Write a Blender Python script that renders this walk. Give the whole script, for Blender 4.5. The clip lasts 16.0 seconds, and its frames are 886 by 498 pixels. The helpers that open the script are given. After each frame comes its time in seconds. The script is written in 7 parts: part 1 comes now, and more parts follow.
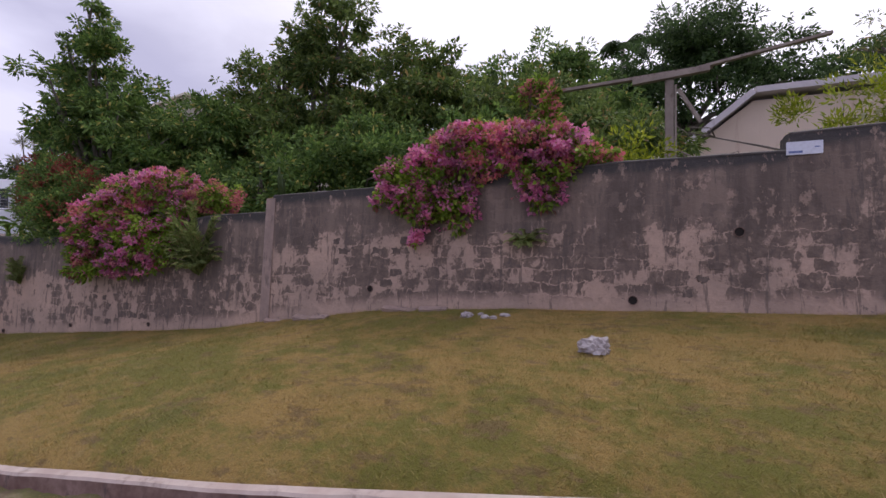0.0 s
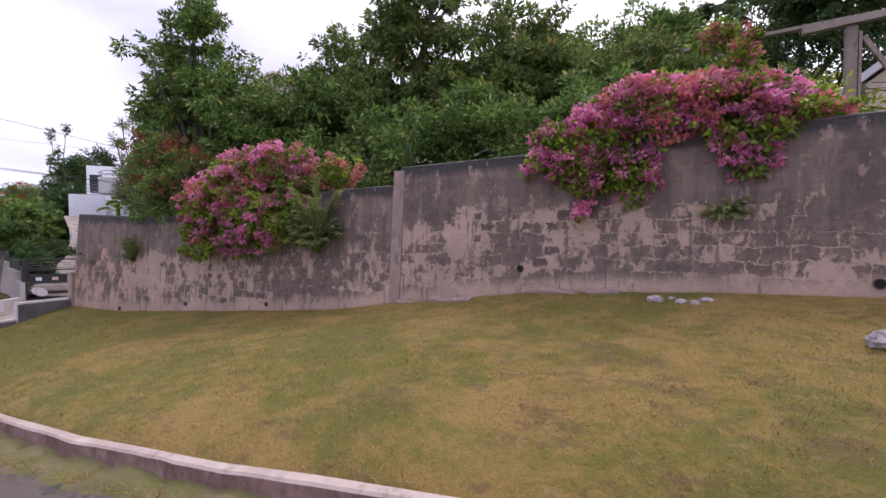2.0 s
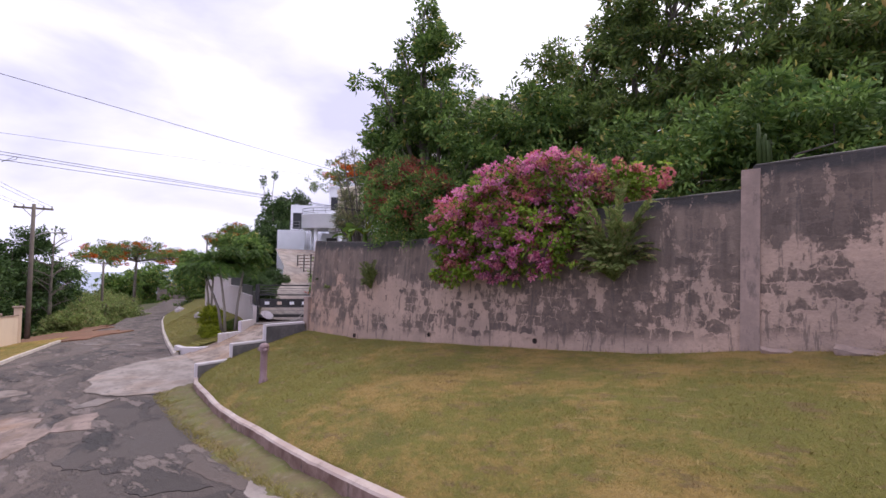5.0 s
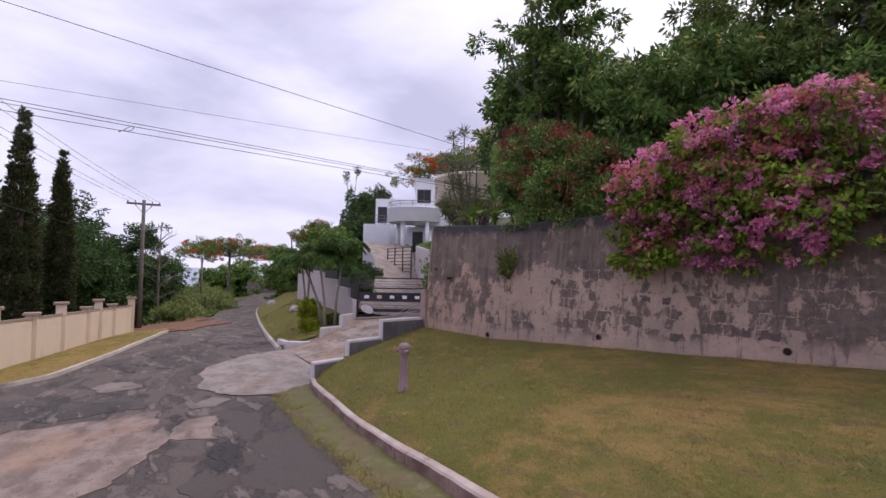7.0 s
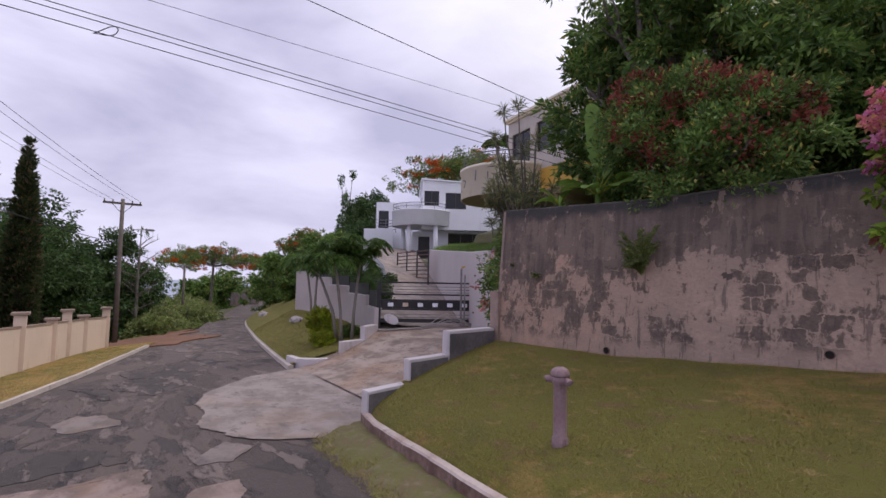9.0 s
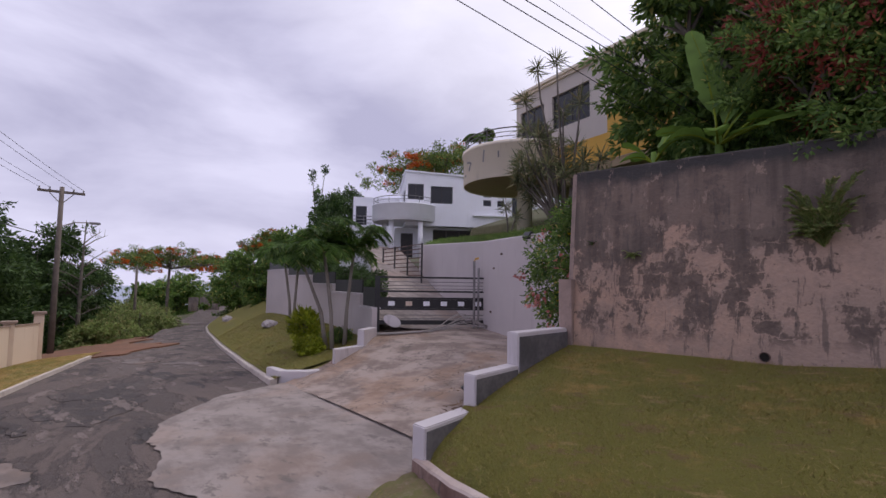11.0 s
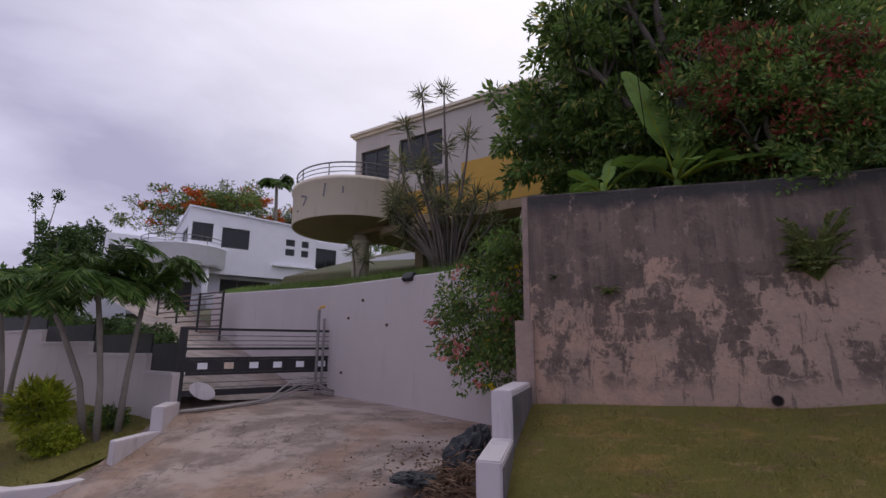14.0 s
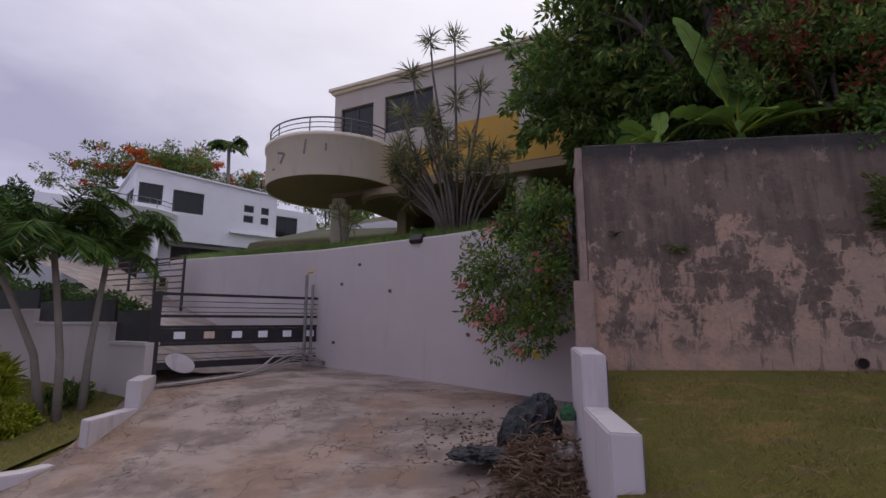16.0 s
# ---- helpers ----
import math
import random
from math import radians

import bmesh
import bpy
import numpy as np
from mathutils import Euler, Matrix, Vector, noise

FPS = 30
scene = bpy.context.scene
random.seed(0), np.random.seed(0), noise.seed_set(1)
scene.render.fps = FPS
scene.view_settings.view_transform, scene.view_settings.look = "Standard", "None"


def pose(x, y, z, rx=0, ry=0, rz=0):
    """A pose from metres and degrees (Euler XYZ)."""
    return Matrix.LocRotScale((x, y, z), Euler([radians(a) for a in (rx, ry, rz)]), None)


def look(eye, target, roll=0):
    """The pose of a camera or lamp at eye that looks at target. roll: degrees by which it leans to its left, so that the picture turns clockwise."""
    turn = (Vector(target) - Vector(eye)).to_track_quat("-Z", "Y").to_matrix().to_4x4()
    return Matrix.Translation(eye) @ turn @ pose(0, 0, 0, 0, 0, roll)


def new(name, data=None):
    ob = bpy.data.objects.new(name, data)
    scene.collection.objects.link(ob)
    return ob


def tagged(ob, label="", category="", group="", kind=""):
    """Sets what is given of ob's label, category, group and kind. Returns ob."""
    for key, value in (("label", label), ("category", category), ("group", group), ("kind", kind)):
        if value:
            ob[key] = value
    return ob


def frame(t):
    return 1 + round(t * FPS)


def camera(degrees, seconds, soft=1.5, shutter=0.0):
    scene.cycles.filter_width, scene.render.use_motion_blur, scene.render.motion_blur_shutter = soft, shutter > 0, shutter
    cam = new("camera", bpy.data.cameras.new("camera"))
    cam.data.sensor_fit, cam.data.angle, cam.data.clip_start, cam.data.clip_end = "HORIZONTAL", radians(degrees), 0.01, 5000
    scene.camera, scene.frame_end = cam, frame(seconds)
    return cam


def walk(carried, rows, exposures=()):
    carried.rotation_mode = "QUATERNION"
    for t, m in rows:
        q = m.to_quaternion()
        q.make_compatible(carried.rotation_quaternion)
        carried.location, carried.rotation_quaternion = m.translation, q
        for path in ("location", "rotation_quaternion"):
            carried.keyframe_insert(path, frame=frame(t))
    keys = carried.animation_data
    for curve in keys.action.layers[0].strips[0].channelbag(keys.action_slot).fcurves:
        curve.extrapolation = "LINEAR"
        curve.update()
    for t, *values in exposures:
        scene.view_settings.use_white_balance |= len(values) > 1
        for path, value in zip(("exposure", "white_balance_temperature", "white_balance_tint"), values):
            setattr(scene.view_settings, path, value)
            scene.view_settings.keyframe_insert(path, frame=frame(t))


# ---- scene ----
cam = camera(87.1, 16.0)
METRES, EYE, TILT, LEAN, TURN = 17.0, 1.6, 0.0, 0.0, 22.8
ROWS = [
    (0.0, 0.0, 0.0, 0.0, 0.0, 0.0, -0.0),
    (0.5, -0.0251, 0.009, -0.002, -0.34, -1.02, 0.06),
    (1.0, -0.0455, 0.0198, -0.0045, 1.0, -2.0, 0.19),
    (1.5, -0.069, 0.0295, -0.0042, 2.91, -2.08, 0.14),
    (2.0, -0.093, 0.0404, -0.0077, 5.65, -1.9, -0.03),
    (2.5, -0.1155, 0.0469, -0.0101, 8.28, -1.57, -0.19),
    (3.0, -0.1404, 0.0534, -0.0113, 10.79, -0.76, -0.35),
    (3.5, -0.165, 0.0613, -0.0128, 13.42, -0.06, -0.55),
    (4.0, -0.1921, 0.0717, -0.0151, 16.45, 1.06, -0.65),
    (4.5, -0.2222, 0.0846, -0.0179, 19.71, 1.84, -0.79),
    (5.0, -0.2518, 0.0994, -0.0215, 22.97, 2.52, -0.83),
    (7.5, -0.4201, 0.171, -0.0381, 31.92, 2.01, -1.06),
    (8.0, -0.4656, 0.191, -0.0424, 31.94, 2.21, -1.11),
    (8.5, -0.5093, 0.2103, -0.0483, 30.68, 2.89, -1.12),
    (9.0, -0.5489, 0.2312, -0.0555, 29.36, 3.57, -1.05),
    (11.5, -0.7096, 0.3355, -0.0767, 23.38, 4.59, -0.75),
    (12.0, -0.7356, 0.3493, -0.0795, 20.82, 5.55, -0.72),
    (12.5, -0.7599, 0.3625, -0.0818, 16.58, 7.26, -0.6),
    (13.0, -0.7833, 0.3767, -0.0839, 9.67, 8.87, -0.31),
    (13.5, -0.8047, 0.3859, -0.0862, 2.6, 11.45, -0.17),
    (14.0, -0.823, 0.4001, -0.0871, -2.32, 11.91, 0.06),
    (14.5, -0.8404, 0.4137, -0.09, -5.25, 11.37, 0.09),
    (15.0, -0.8553, 0.4233, -0.0912, -6.34, 10.92, 0.1),
    (15.5, -0.8701, 0.434, -0.0931, -8.42, 10.83, 0.07),
    (16.0, -0.8838, 0.4456, -0.0944, -8.53, 8.87, 0.02),
]
walk(cam, [(t, pose(0, 0, EYE, TILT, LEAN, TURN) @ pose(METRES * x, METRES * y, METRES * z, 90 + pitch, roll, yaw)) for t, x, y, z, yaw, pitch, roll in ROWS],
     exposures=[(0, 0.05), (1.5, 0.43), (3.0, 0.78), (4.0, 0.83), (5.0, 0.57), (7.0, 0.2), (8.5, 0.05), (12.0, -0.15), (14.0, -0.3), (16.0, -0.4)])

# ---- light ----
SUN_AZ, SUN_EL = 15.0, 60.0
world = bpy.data.worlds.new("overcast_sky")
scene.world = world
world.use_nodes = True
wn, wl = world.node_tree.nodes, world.node_tree.links
wn.clear()


def wnode(kind, **kw):
    n = wn.new(kind)
    for k, v in kw.items():
        n.inputs[k.replace("_", " ")].default_value = v
    return n


w_out, w_bg = wn.new("ShaderNodeOutputWorld"), wn.new("ShaderNodeBackground")
w_sky = wn.new("ShaderNodeTexSky")
w_sky.sky_type, w_sky.sun_disc = "NISHITA", False
w_sky.sun_elevation, w_sky.sun_rotation = radians(SUN_EL), radians(SUN_AZ)
w_sky.dust_density = 4.0
w_tc, w_map = wn.new("ShaderNodeTexCoord"), wn.new("ShaderNodeMapping")
w_map.inputs["Scale"].default_value = (1.0, 1.0, 2.7)
w_noise = wnode("ShaderNodeTexNoise", Scale=2.2, Detail=7.0, Roughness=0.52, Distortion=0.25)
w_ramp = wn.new("ShaderNodeValToRGB")
w_ramp.color_ramp.elements[0].position, w_ramp.color_ramp.elements[0].color = 0.36, (0.55, 0.53, 0.745, 1)
w_ramp.color_ramp.elements[1].position, w_ramp.color_ramp.elements[1].color = 0.62, (0.86, 0.83, 1.075, 1)
w_sun = wn.new("ShaderNodeVectorMath")
w_sun.operation = "DOT_PRODUCT"
w_sun.inputs[1].default_value = (math.sin(radians(SUN_AZ)) * math.cos(radians(SUN_EL)), math.cos(radians(SUN_AZ)) * math.cos(radians(SUN_EL)), math.sin(radians(SUN_EL)))
w_glow = wn.new("ShaderNodeMapRange")
w_glow.inputs["From Min"].default_value, w_glow.inputs["From Max"].default_value = 0.45, 0.95
w_glow.inputs["To Min"].default_value, w_glow.inputs["To Max"].default_value = 0.0, 0.9
w_mix, w_mix2, w_scale = wn.new("ShaderNodeMixRGB"), wn.new("ShaderNodeMixRGB"), wn.new("ShaderNodeVectorMath")
w_scale.operation = "SCALE"
w_scale.inputs["Scale"].default_value = 0.1
w_mix.inputs[0].default_value = 0.93
w_mix2.inputs[2].default_value = (1.38, 1.33, 1.42, 1)
wl.new(w_tc.outputs["Generated"], w_map.inputs["Vector"])
wl.new(w_map.outputs[0], w_noise.inputs["Vector"])
wl.new(w_noise.outputs[0], w_ramp.inputs[0])
wl.new(w_sky.outputs[0], w_scale.inputs[0])
wl.new(w_scale.outputs[0], w_mix.inputs[1])
wl.new(w_ramp.outputs[0], w_mix.inputs[2])
wl.new(w_tc.outputs["Generated"], w_sun.inputs[0])
wl.new(w_sun.outputs["Value"], w_glow.inputs["Value"])
wl.new(w_glow.outputs[0], w_mix2.inputs[0])
wl.new(w_mix.outputs[0], w_mix2.inputs[1])
wl.new(w_mix2.outputs[0], w_bg.inputs[0])
wl.new(w_bg.outputs[0], w_out.inputs[0])

sun = new("sun", bpy.data.lights.new("sun", "SUN"))
sun.data.energy, sun.data.angle, sun.data.color = 0.9, radians(25), (1.0, 0.95, 0.9)
sun.matrix_world = look((0, 0, 30), (-30 * math.sin(radians(SUN_AZ)) / math.tan(radians(SUN_EL)), -30 * math.cos(radians(SUN_AZ)) / math.tan(radians(SUN_EL)), 0))


# ---- materials ----
class Tree:
    """A small helper to wire node materials."""

    def __init__(self, name):
        self.m = bpy.data.materials.new(name)
        self.m.use_nodes = True
        self.n, self.l = self.m.node_tree.nodes, self.m.node_tree.links
        self.b = self.n["Principled BSDF"]
        self.pos = self.n.new("ShaderNodeNewGeometry").outputs["Position"]

    def put(self, socket, value):
        if isinstance(value, bpy.types.NodeSocket):
            self.l.new(value, socket)
        else:
            socket.default_value = value

    def noise(self, scale, detail=5.0, rough=0.6, vec=None, stretch=(1, 1, 1), distort=0.0):
        mp = self.n.new("ShaderNodeMapping")
        mp.inputs["Scale"].default_value = stretch
        self.l.new(vec or self.pos, mp.inputs["Vector"])
        t = self.n.new("ShaderNodeTexNoise")
        t.inputs["Scale"].default_value, t.inputs["Detail"].default_value = scale, detail
        t.inputs["Roughness"].default_value, t.inputs["Distortion"].default_value = rough, distort
        self.l.new(mp.outputs[0], t.inputs["Vector"])
        return t.outputs[0]

    def step(self, value, lo, hi, a=0.0, b=1.0):
        r = self.n.new("ShaderNodeMapRange")
        r.interpolation_type = "SMOOTHSTEP"
        self.put(r.inputs["Value"], value)
        for k, v in (("From Min", lo), ("From Max", hi), ("To Min", a), ("To Max", b)):
            r.inputs[k].default_value = v
        return r.outputs[0]

    def math(self, op, a, b):
        r = self.n.new("ShaderNodeMath")
        r.operation = op
        self.put(r.inputs[0], a)
        self.put(r.inputs[1], b)
        return r.outputs[0]

    def mix(self, fac, a, b):
        r = self.n.new("ShaderNodeMixRGB")
        for s, v in zip(r.inputs, (fac, a, b)):
            self.put(s, (*v, 1) if isinstance(v, tuple) and len(v) == 3 else v)
        return r.outputs[0]

    def bump(self, height, strength=0.4, distance=0.02):
        r = self.n.new("ShaderNodeBump")
        r.inputs["Strength"].default_value, r.inputs["Distance"].default_value = strength, distance
        self.l.new(height, r.inputs["Height"])
        self.l.new(r.outputs[0], self.b.inputs["Normal"])

    def done(self, color, rough=0.8, metal=0.0):
        self.put(self.b.inputs["Base Color"], (*color, 1) if isinstance(color, tuple) and len(color) == 3 else color)
        self.put(self.b.inputs["Roughness"], rough)
        self.put(self.b.inputs["Metallic"], metal)
        return self.m


def surface(name, a, b, big=0.8, fine=14.0, rough=0.85, bump=0.3, dirt=None, metal=0.0, depth=0.01):
    """Two tones at a large and a fine scale, with a little relief and, if given, dirt in uneven stains."""
    t = Tree(name)
    f = t.noise(fine, 6)
    c = t.mix(t.step(t.noise(big, 5), 0.3, 0.7), a, b)
    c = t.mix(t.step(f, 0.35, 0.75, 0.0, 0.5), c, tuple(v * 0.72 for v in a))
    if dirt:
        c = t.mix(t.step(t.noise(big * 2.3, 8, 0.7, stretch=(1, 1, 0.35)), 0.52, 0.7, 0.0, 0.8), c, dirt)
    if bump:
        t.bump(f, bump, depth)
    return t.done(c, rough, metal)


def leaf(name, dark, light, extra=None, share=0.0, rough=0.5, glow=0.35):
    """Leaves that vary one by one, with light passing through."""
    t = Tree(name)
    g = t.n.new("ShaderNodeNewGeometry").outputs["Random Per Island"]
    c = t.mix(t.step(t.noise(1.3, 3), 0.38, 0.62), t.mix(g, dark, light), t.mix(g, tuple(v * 0.5 for v in dark), tuple(v * 0.62 for v in light)))
    if extra:
        c = t.mix(t.math("GREATER_THAN", g, 1 - share), c, extra)
    t.b.inputs["Specular IOR Level"].default_value = 0.25
    t.done(c, rough)
    tr, mx = t.n.new("ShaderNodeBsdfTranslucent"), t.n.new("ShaderNodeMixShader")
    t.l.new(c, tr.inputs["Color"])
    mx.inputs[0].default_value = glow
    t.l.new(t.b.outputs[0], mx.inputs[1])
    t.l.new(tr.outputs[0], mx.inputs[2])
    t.l.new(mx.outputs[0], t.n["Material Output"].inputs["Surface"])
    return t.m


def wall_material():
    """Old pinkish render on block work: black mould over the upper part, damp blocks showing through lower down."""
    t = Tree("mouldy_render")
    uv = t.n.new("ShaderNodeUVMap")
    uv.uv_map = "UVMap"
    sep = t.n.new("ShaderNodeSeparateXYZ")
    t.l.new(uv.outputs[0], sep.inputs[0])
    h = sep.outputs[1]
    fine, mid, big = t.noise(22, 6), t.noise(3.2, 8, 0.62), t.noise(0.55, 4)
    streak = t.noise(1.0, 6, 0.6, stretch=(5.0, 1.0, 0.5))
    sp = t.n.new("ShaderNodeSeparateXYZ")
    t.l.new(t.pos, sp.inputs[0])
    corner = t.step(t.math("ADD", sp.outputs[0], t.math("MULTIPLY", t.math("SUBTRACT", big, 0.5), 4.0)), -15.6, -13.0, 1.0, 0.0)
    c = t.mix(t.step(t.noise(1.1, 5), 0.3, 0.7), (0.48, 0.34, 0.268), (0.34, 0.25, 0.203))
    c = t.mix(t.math("MULTIPLY", corner, 0.7), c, t.mix(t.step(mid, 0.35, 0.65), (0.50, 0.315, 0.222), (0.32, 0.22, 0.17)))
    c = t.mix(t.step(fine, 0.4, 0.75, 0, 0.45), c, (0.29, 0.215, 0.185))
    br = t.n.new("ShaderNodeTexBrick")
    br.offset, br.squash = 0.5, 1.0
    for k, v in (("Scale", 1.0), ("Mortar Size", 0.010), ("Mortar Smooth", 0.6), ("Bias", 0.0), ("Brick Width", 0.27), ("Row Height", 0.165)):
        br.inputs[k].default_value = v
    br.inputs["Color1"].default_value, br.inputs["Color2"].default_value, br.inputs["Mortar"].default_value = (0, 0, 0, 1), (1, 1, 1, 1), (0, 0, 0, 1)
    cb = t.n.new("ShaderNodeCombineXYZ")
    wob = t.math("MULTIPLY", t.math("SUBTRACT", t.noise(5.0, 8, 0.7), 0.5), 0.24)
    t.l.new(t.math("ADD", sp.outputs[0], wob), cb.inputs[0])
    t.l.new(t.math("ADD", sp.outputs[2], wob), cb.inputs[1])
    t.l.new(cb.outputs[0], br.inputs["Vector"])
    grit = t.noise(8.5, 6, 0.7)
    blot = t.noise(2.3, 10, 0.7, stretch=(1.5, 1.0, 1.0), distort=0.25)
    blot = t.math("ADD", blot, t.math("MULTIPLY", t.math("SUBTRACT", br.outputs["Color"], 0.5), t.math("SUBTRACT", 0.17, t.math("MULTIPLY", corner, 0.10))))
    blot = t.math("ADD", blot, t.math("MULTIPLY", t.math("SUBTRACT", big, 0.5), 0.6))
    blot = t.math("SUBTRACT", blot, t.math("MULTIPLY", corner, 0.03))
    low = t.math("MULTIPLY", t.step(blot, 0.44, 0.51), t.step(t.math("ADD", h, t.math("MULTIPLY", mid, 0.12)), 0.10, 0.2))
    c = t.mix(t.math("MULTIPLY", low, 0.85), c, t.mix(t.step(grit, 0.35, 0.65), (0.075, 0.058, 0.05), (0.15, 0.112, 0.094)))
    up = t.math("ADD", h, t.math("MULTIPLY", t.math("SUBTRACT", mid, 0.5), 0.34))
    up = t.math("ADD", up, t.math("MULTIPLY", t.math("SUBTRACT", streak, 0.5), 0.30))
    up = t.math("ADD", up, t.math("MULTIPLY", t.math("SUBTRACT", big, 0.5), 0.55))
    up = t.math("ADD", up, t.math("MULTIPLY", t.math("SUBTRACT", grit, 0.5), 0.36))
    upper = t.step(up, 0.53, 0.57)
    c = t.mix(t.math("MULTIPLY", upper, 0.82), c, t.mix(t.step(streak, 0.35, 0.65), (0.185, 0.14, 0.117), (0.098, 0.076, 0.066)))
    c = t.mix(t.step(t.math("ADD", h, t.math("MULTIPLY", mid, 0.12)), 0.95, 1.02), c, (0.055, 0.05, 0.05))
    flake = t.noise(4.6, 8, 0.7, stretch=(1.3, 1, 0.8))
    c = t.mix(t.step(flake, 0.585, 0.615, 0, 0.6), c, t.mix(grit, (0.46, 0.325, 0.255), (0.31, 0.23, 0.185)))
    drip = t.noise(1.0, 6, 0.65, stretch=(11.0, 1.0, 1.6))
    c = t.mix(t.step(drip, 0.57, 0.64, 0, 0.6), c, (0.095, 0.078, 0.07))
    c = t.mix(t.step(t.noise(13.0, 5, 0.7), 0.60, 0.68, 0, 0.6), c, (0.10, 0.085, 0.08))
    t.bump(t.math("ADD", t.math("MULTIPLY", mid, 1.6), t.math("ADD", fine, grit)), 0.7, 0.014)
    return t.done(c, 0.93)


def grass_tone(t, dry=0.0):
    """Mown turf: olive green, dry straw in drifts, worn earthy spots and lusher tufts."""
    n, m, k = t.noise(0.42, 5, 0.6), t.noise(1.9, 7, 0.68, stretch=(0.7, 1.2, 1)), t.noise(7.5, 6, 0.72)
    v = t.math("ADD", t.math("ADD", t.math("MULTIPLY", n, 0.7), t.math("MULTIPLY", m, 0.7)), t.math("MULTIPLY", k, 0.4))
    sx = t.n.new("ShaderNodeSeparateXYZ")
    t.l.new(t.pos, sx.inputs[0])
    v = t.math("ADD", v, t.math("ADD", t.step(sx.outputs[0], -24.0, -17.0, 0.1, 0.0), t.step(sx.outputs[0], -14.0, -6.0, 0.09, 0.0)))
    v = t.math("SUBTRACT", v, dry)
    c = t.mix(t.step(v, 0.79, 1.01), (0.35, 0.225, 0.066), (0.16, 0.15, 0.02))
    c = t.mix(t.step(t.noise(1.1, 6, 0.66), 0.54, 0.68, 0, 0.45), c, (0.09, 0.105, 0.018))
    c = t.mix(t.step(t.noise(3.4, 8, 0.74, stretch=(0.7, 1.3, 1)), 0.54, 0.62, 0, 0.75), c, (0.18, 0.11, 0.05))
    return t.mix(t.step(t.noise(5.2, 7, 0.72, stretch=(0.7, 1.3, 1)), 0.58, 0.66, 0, 0.55), c, (0.38, 0.26, 0.11))


def lawn_material(name, blades, dry=0.0):
    t = Tree(name)
    c = grass_tone(t, dry)
    if blades:
        g = t.n.new("ShaderNodeNewGeometry").outputs["Random Per Island"]
        c = t.mix(t.step(g, 0.0, 1.0, 0.0, 0.5), c, t.mix(t.math("GREATER_THAN", g, 0.75), (0.20, 0.195, 0.05), (0.40, 0.29, 0.13)))
        c = t.mix(0.18, c, (0.38, 0.27, 0.06))
        return t.done(c, 0.75)
    f = t.noise(38, 6, 0.75)
    c = t.mix(t.step(f, 0.4, 0.7, 0, 0.5), c, (0.16, 0.125, 0.045))
    t.bump(t.math("ADD", f, t.noise(9, 6, 0.7)), 0.9, 0.04)
    return t.done(c, 0.95)


def road_material(name="worn_asphalt", tone=1.0):
    """Broken asphalt in worn layers: grey-mauve surface, darker binder where the top has gone, pale scuffed skins, cracked rims."""
    t = Tree(name)
    fine, speck, grit = t.noise(45, 4, 0.7), t.noise(120, 2, 0.5), t.noise(15.0, 6, 0.75)
    lay = t.noise(0.62, 9, 0.6, stretch=(0.5, 1.15, 1), distort=0.5)
    lay2 = t.noise(1.25, 9, 0.64, stretch=(0.45, 1.25, 1), distort=0.4)
    skin = t.noise(2.1, 9, 0.66, stretch=(0.35, 1.5, 1))
    c = t.mix(t.step(lay, 0.35, 0.65), (0.112, 0.084, 0.074), (0.16, 0.118, 0.102))
    c = t.mix(tone, (0.056, 0.046, 0.044), c)
    worn = t.step(t.math("ADD", lay, t.math("MULTIPLY", t.math("SUBTRACT", grit, 0.5), 0.12)), 0.485, 0.525)
    c = t.mix(t.math("MULTIPLY", worn, 0.8), c, t.mix(tone, (0.036, 0.032, 0.033), (0.076, 0.06, 0.056)))
    skin_m = t.step(t.math("ADD", skin, t.math("MULTIPLY", t.math("SUBTRACT", grit, 0.5), 0.14)), 0.55, 0.595)
    c = t.mix(t.math("MULTIPLY", skin_m, 0.75), c, (0.225, 0.175, 0.158))
    deep = t.step(t.math("ADD", lay2, t.math("MULTIPLY", t.math("SUBTRACT", grit, 0.5), 0.12)), 0.575, 0.61)
    c = t.mix(t.math("MULTIPLY", deep, 0.7), c, (0.032, 0.029, 0.03))
    rim = t.math("MULTIPLY", t.step(lay, 0.480, 0.495), t.step(lay, 0.497, 0.512, 1.0, 0.0))
    rim2 = t.math("MULTIPLY", t.step(skin, 0.535, 0.552), t.step(skin, 0.554, 0.57, 1.0, 0.0))
    c = t.mix(t.math("MULTIPLY", t.math("MAXIMUM", rim, rim2), 0.3), c, (0.03, 0.027, 0.027))
    c = t.mix(t.step(speck, 0.6, 0.72, 0, 0.45), c, (0.24, 0.215, 0.205))
    c = t.mix(t.step(grit, 0.56, 0.66, 0, 0.45), c, (0.045, 0.039, 0.039))
    c = t.mix(t.step(t.noise(11.0, 6, 0.75), 0.58, 0.68, 0, 0.4), c, (0.19, 0.16, 0.15))
    h = t.math("ADD", t.math("MULTIPLY", skin_m, 0.9), t.math("SUBTRACT", fine, t.math("MULTIPLY", worn, 1.1)))
    h = t.math("SUBTRACT", t.math("ADD", h, grit), t.math("MULTIPLY", deep, 1.0))
    t.bump(h, 0.85, 0.022)
    return t.done(c, t.step(lay, 0.3, 0.7, 0.75, 0.92))


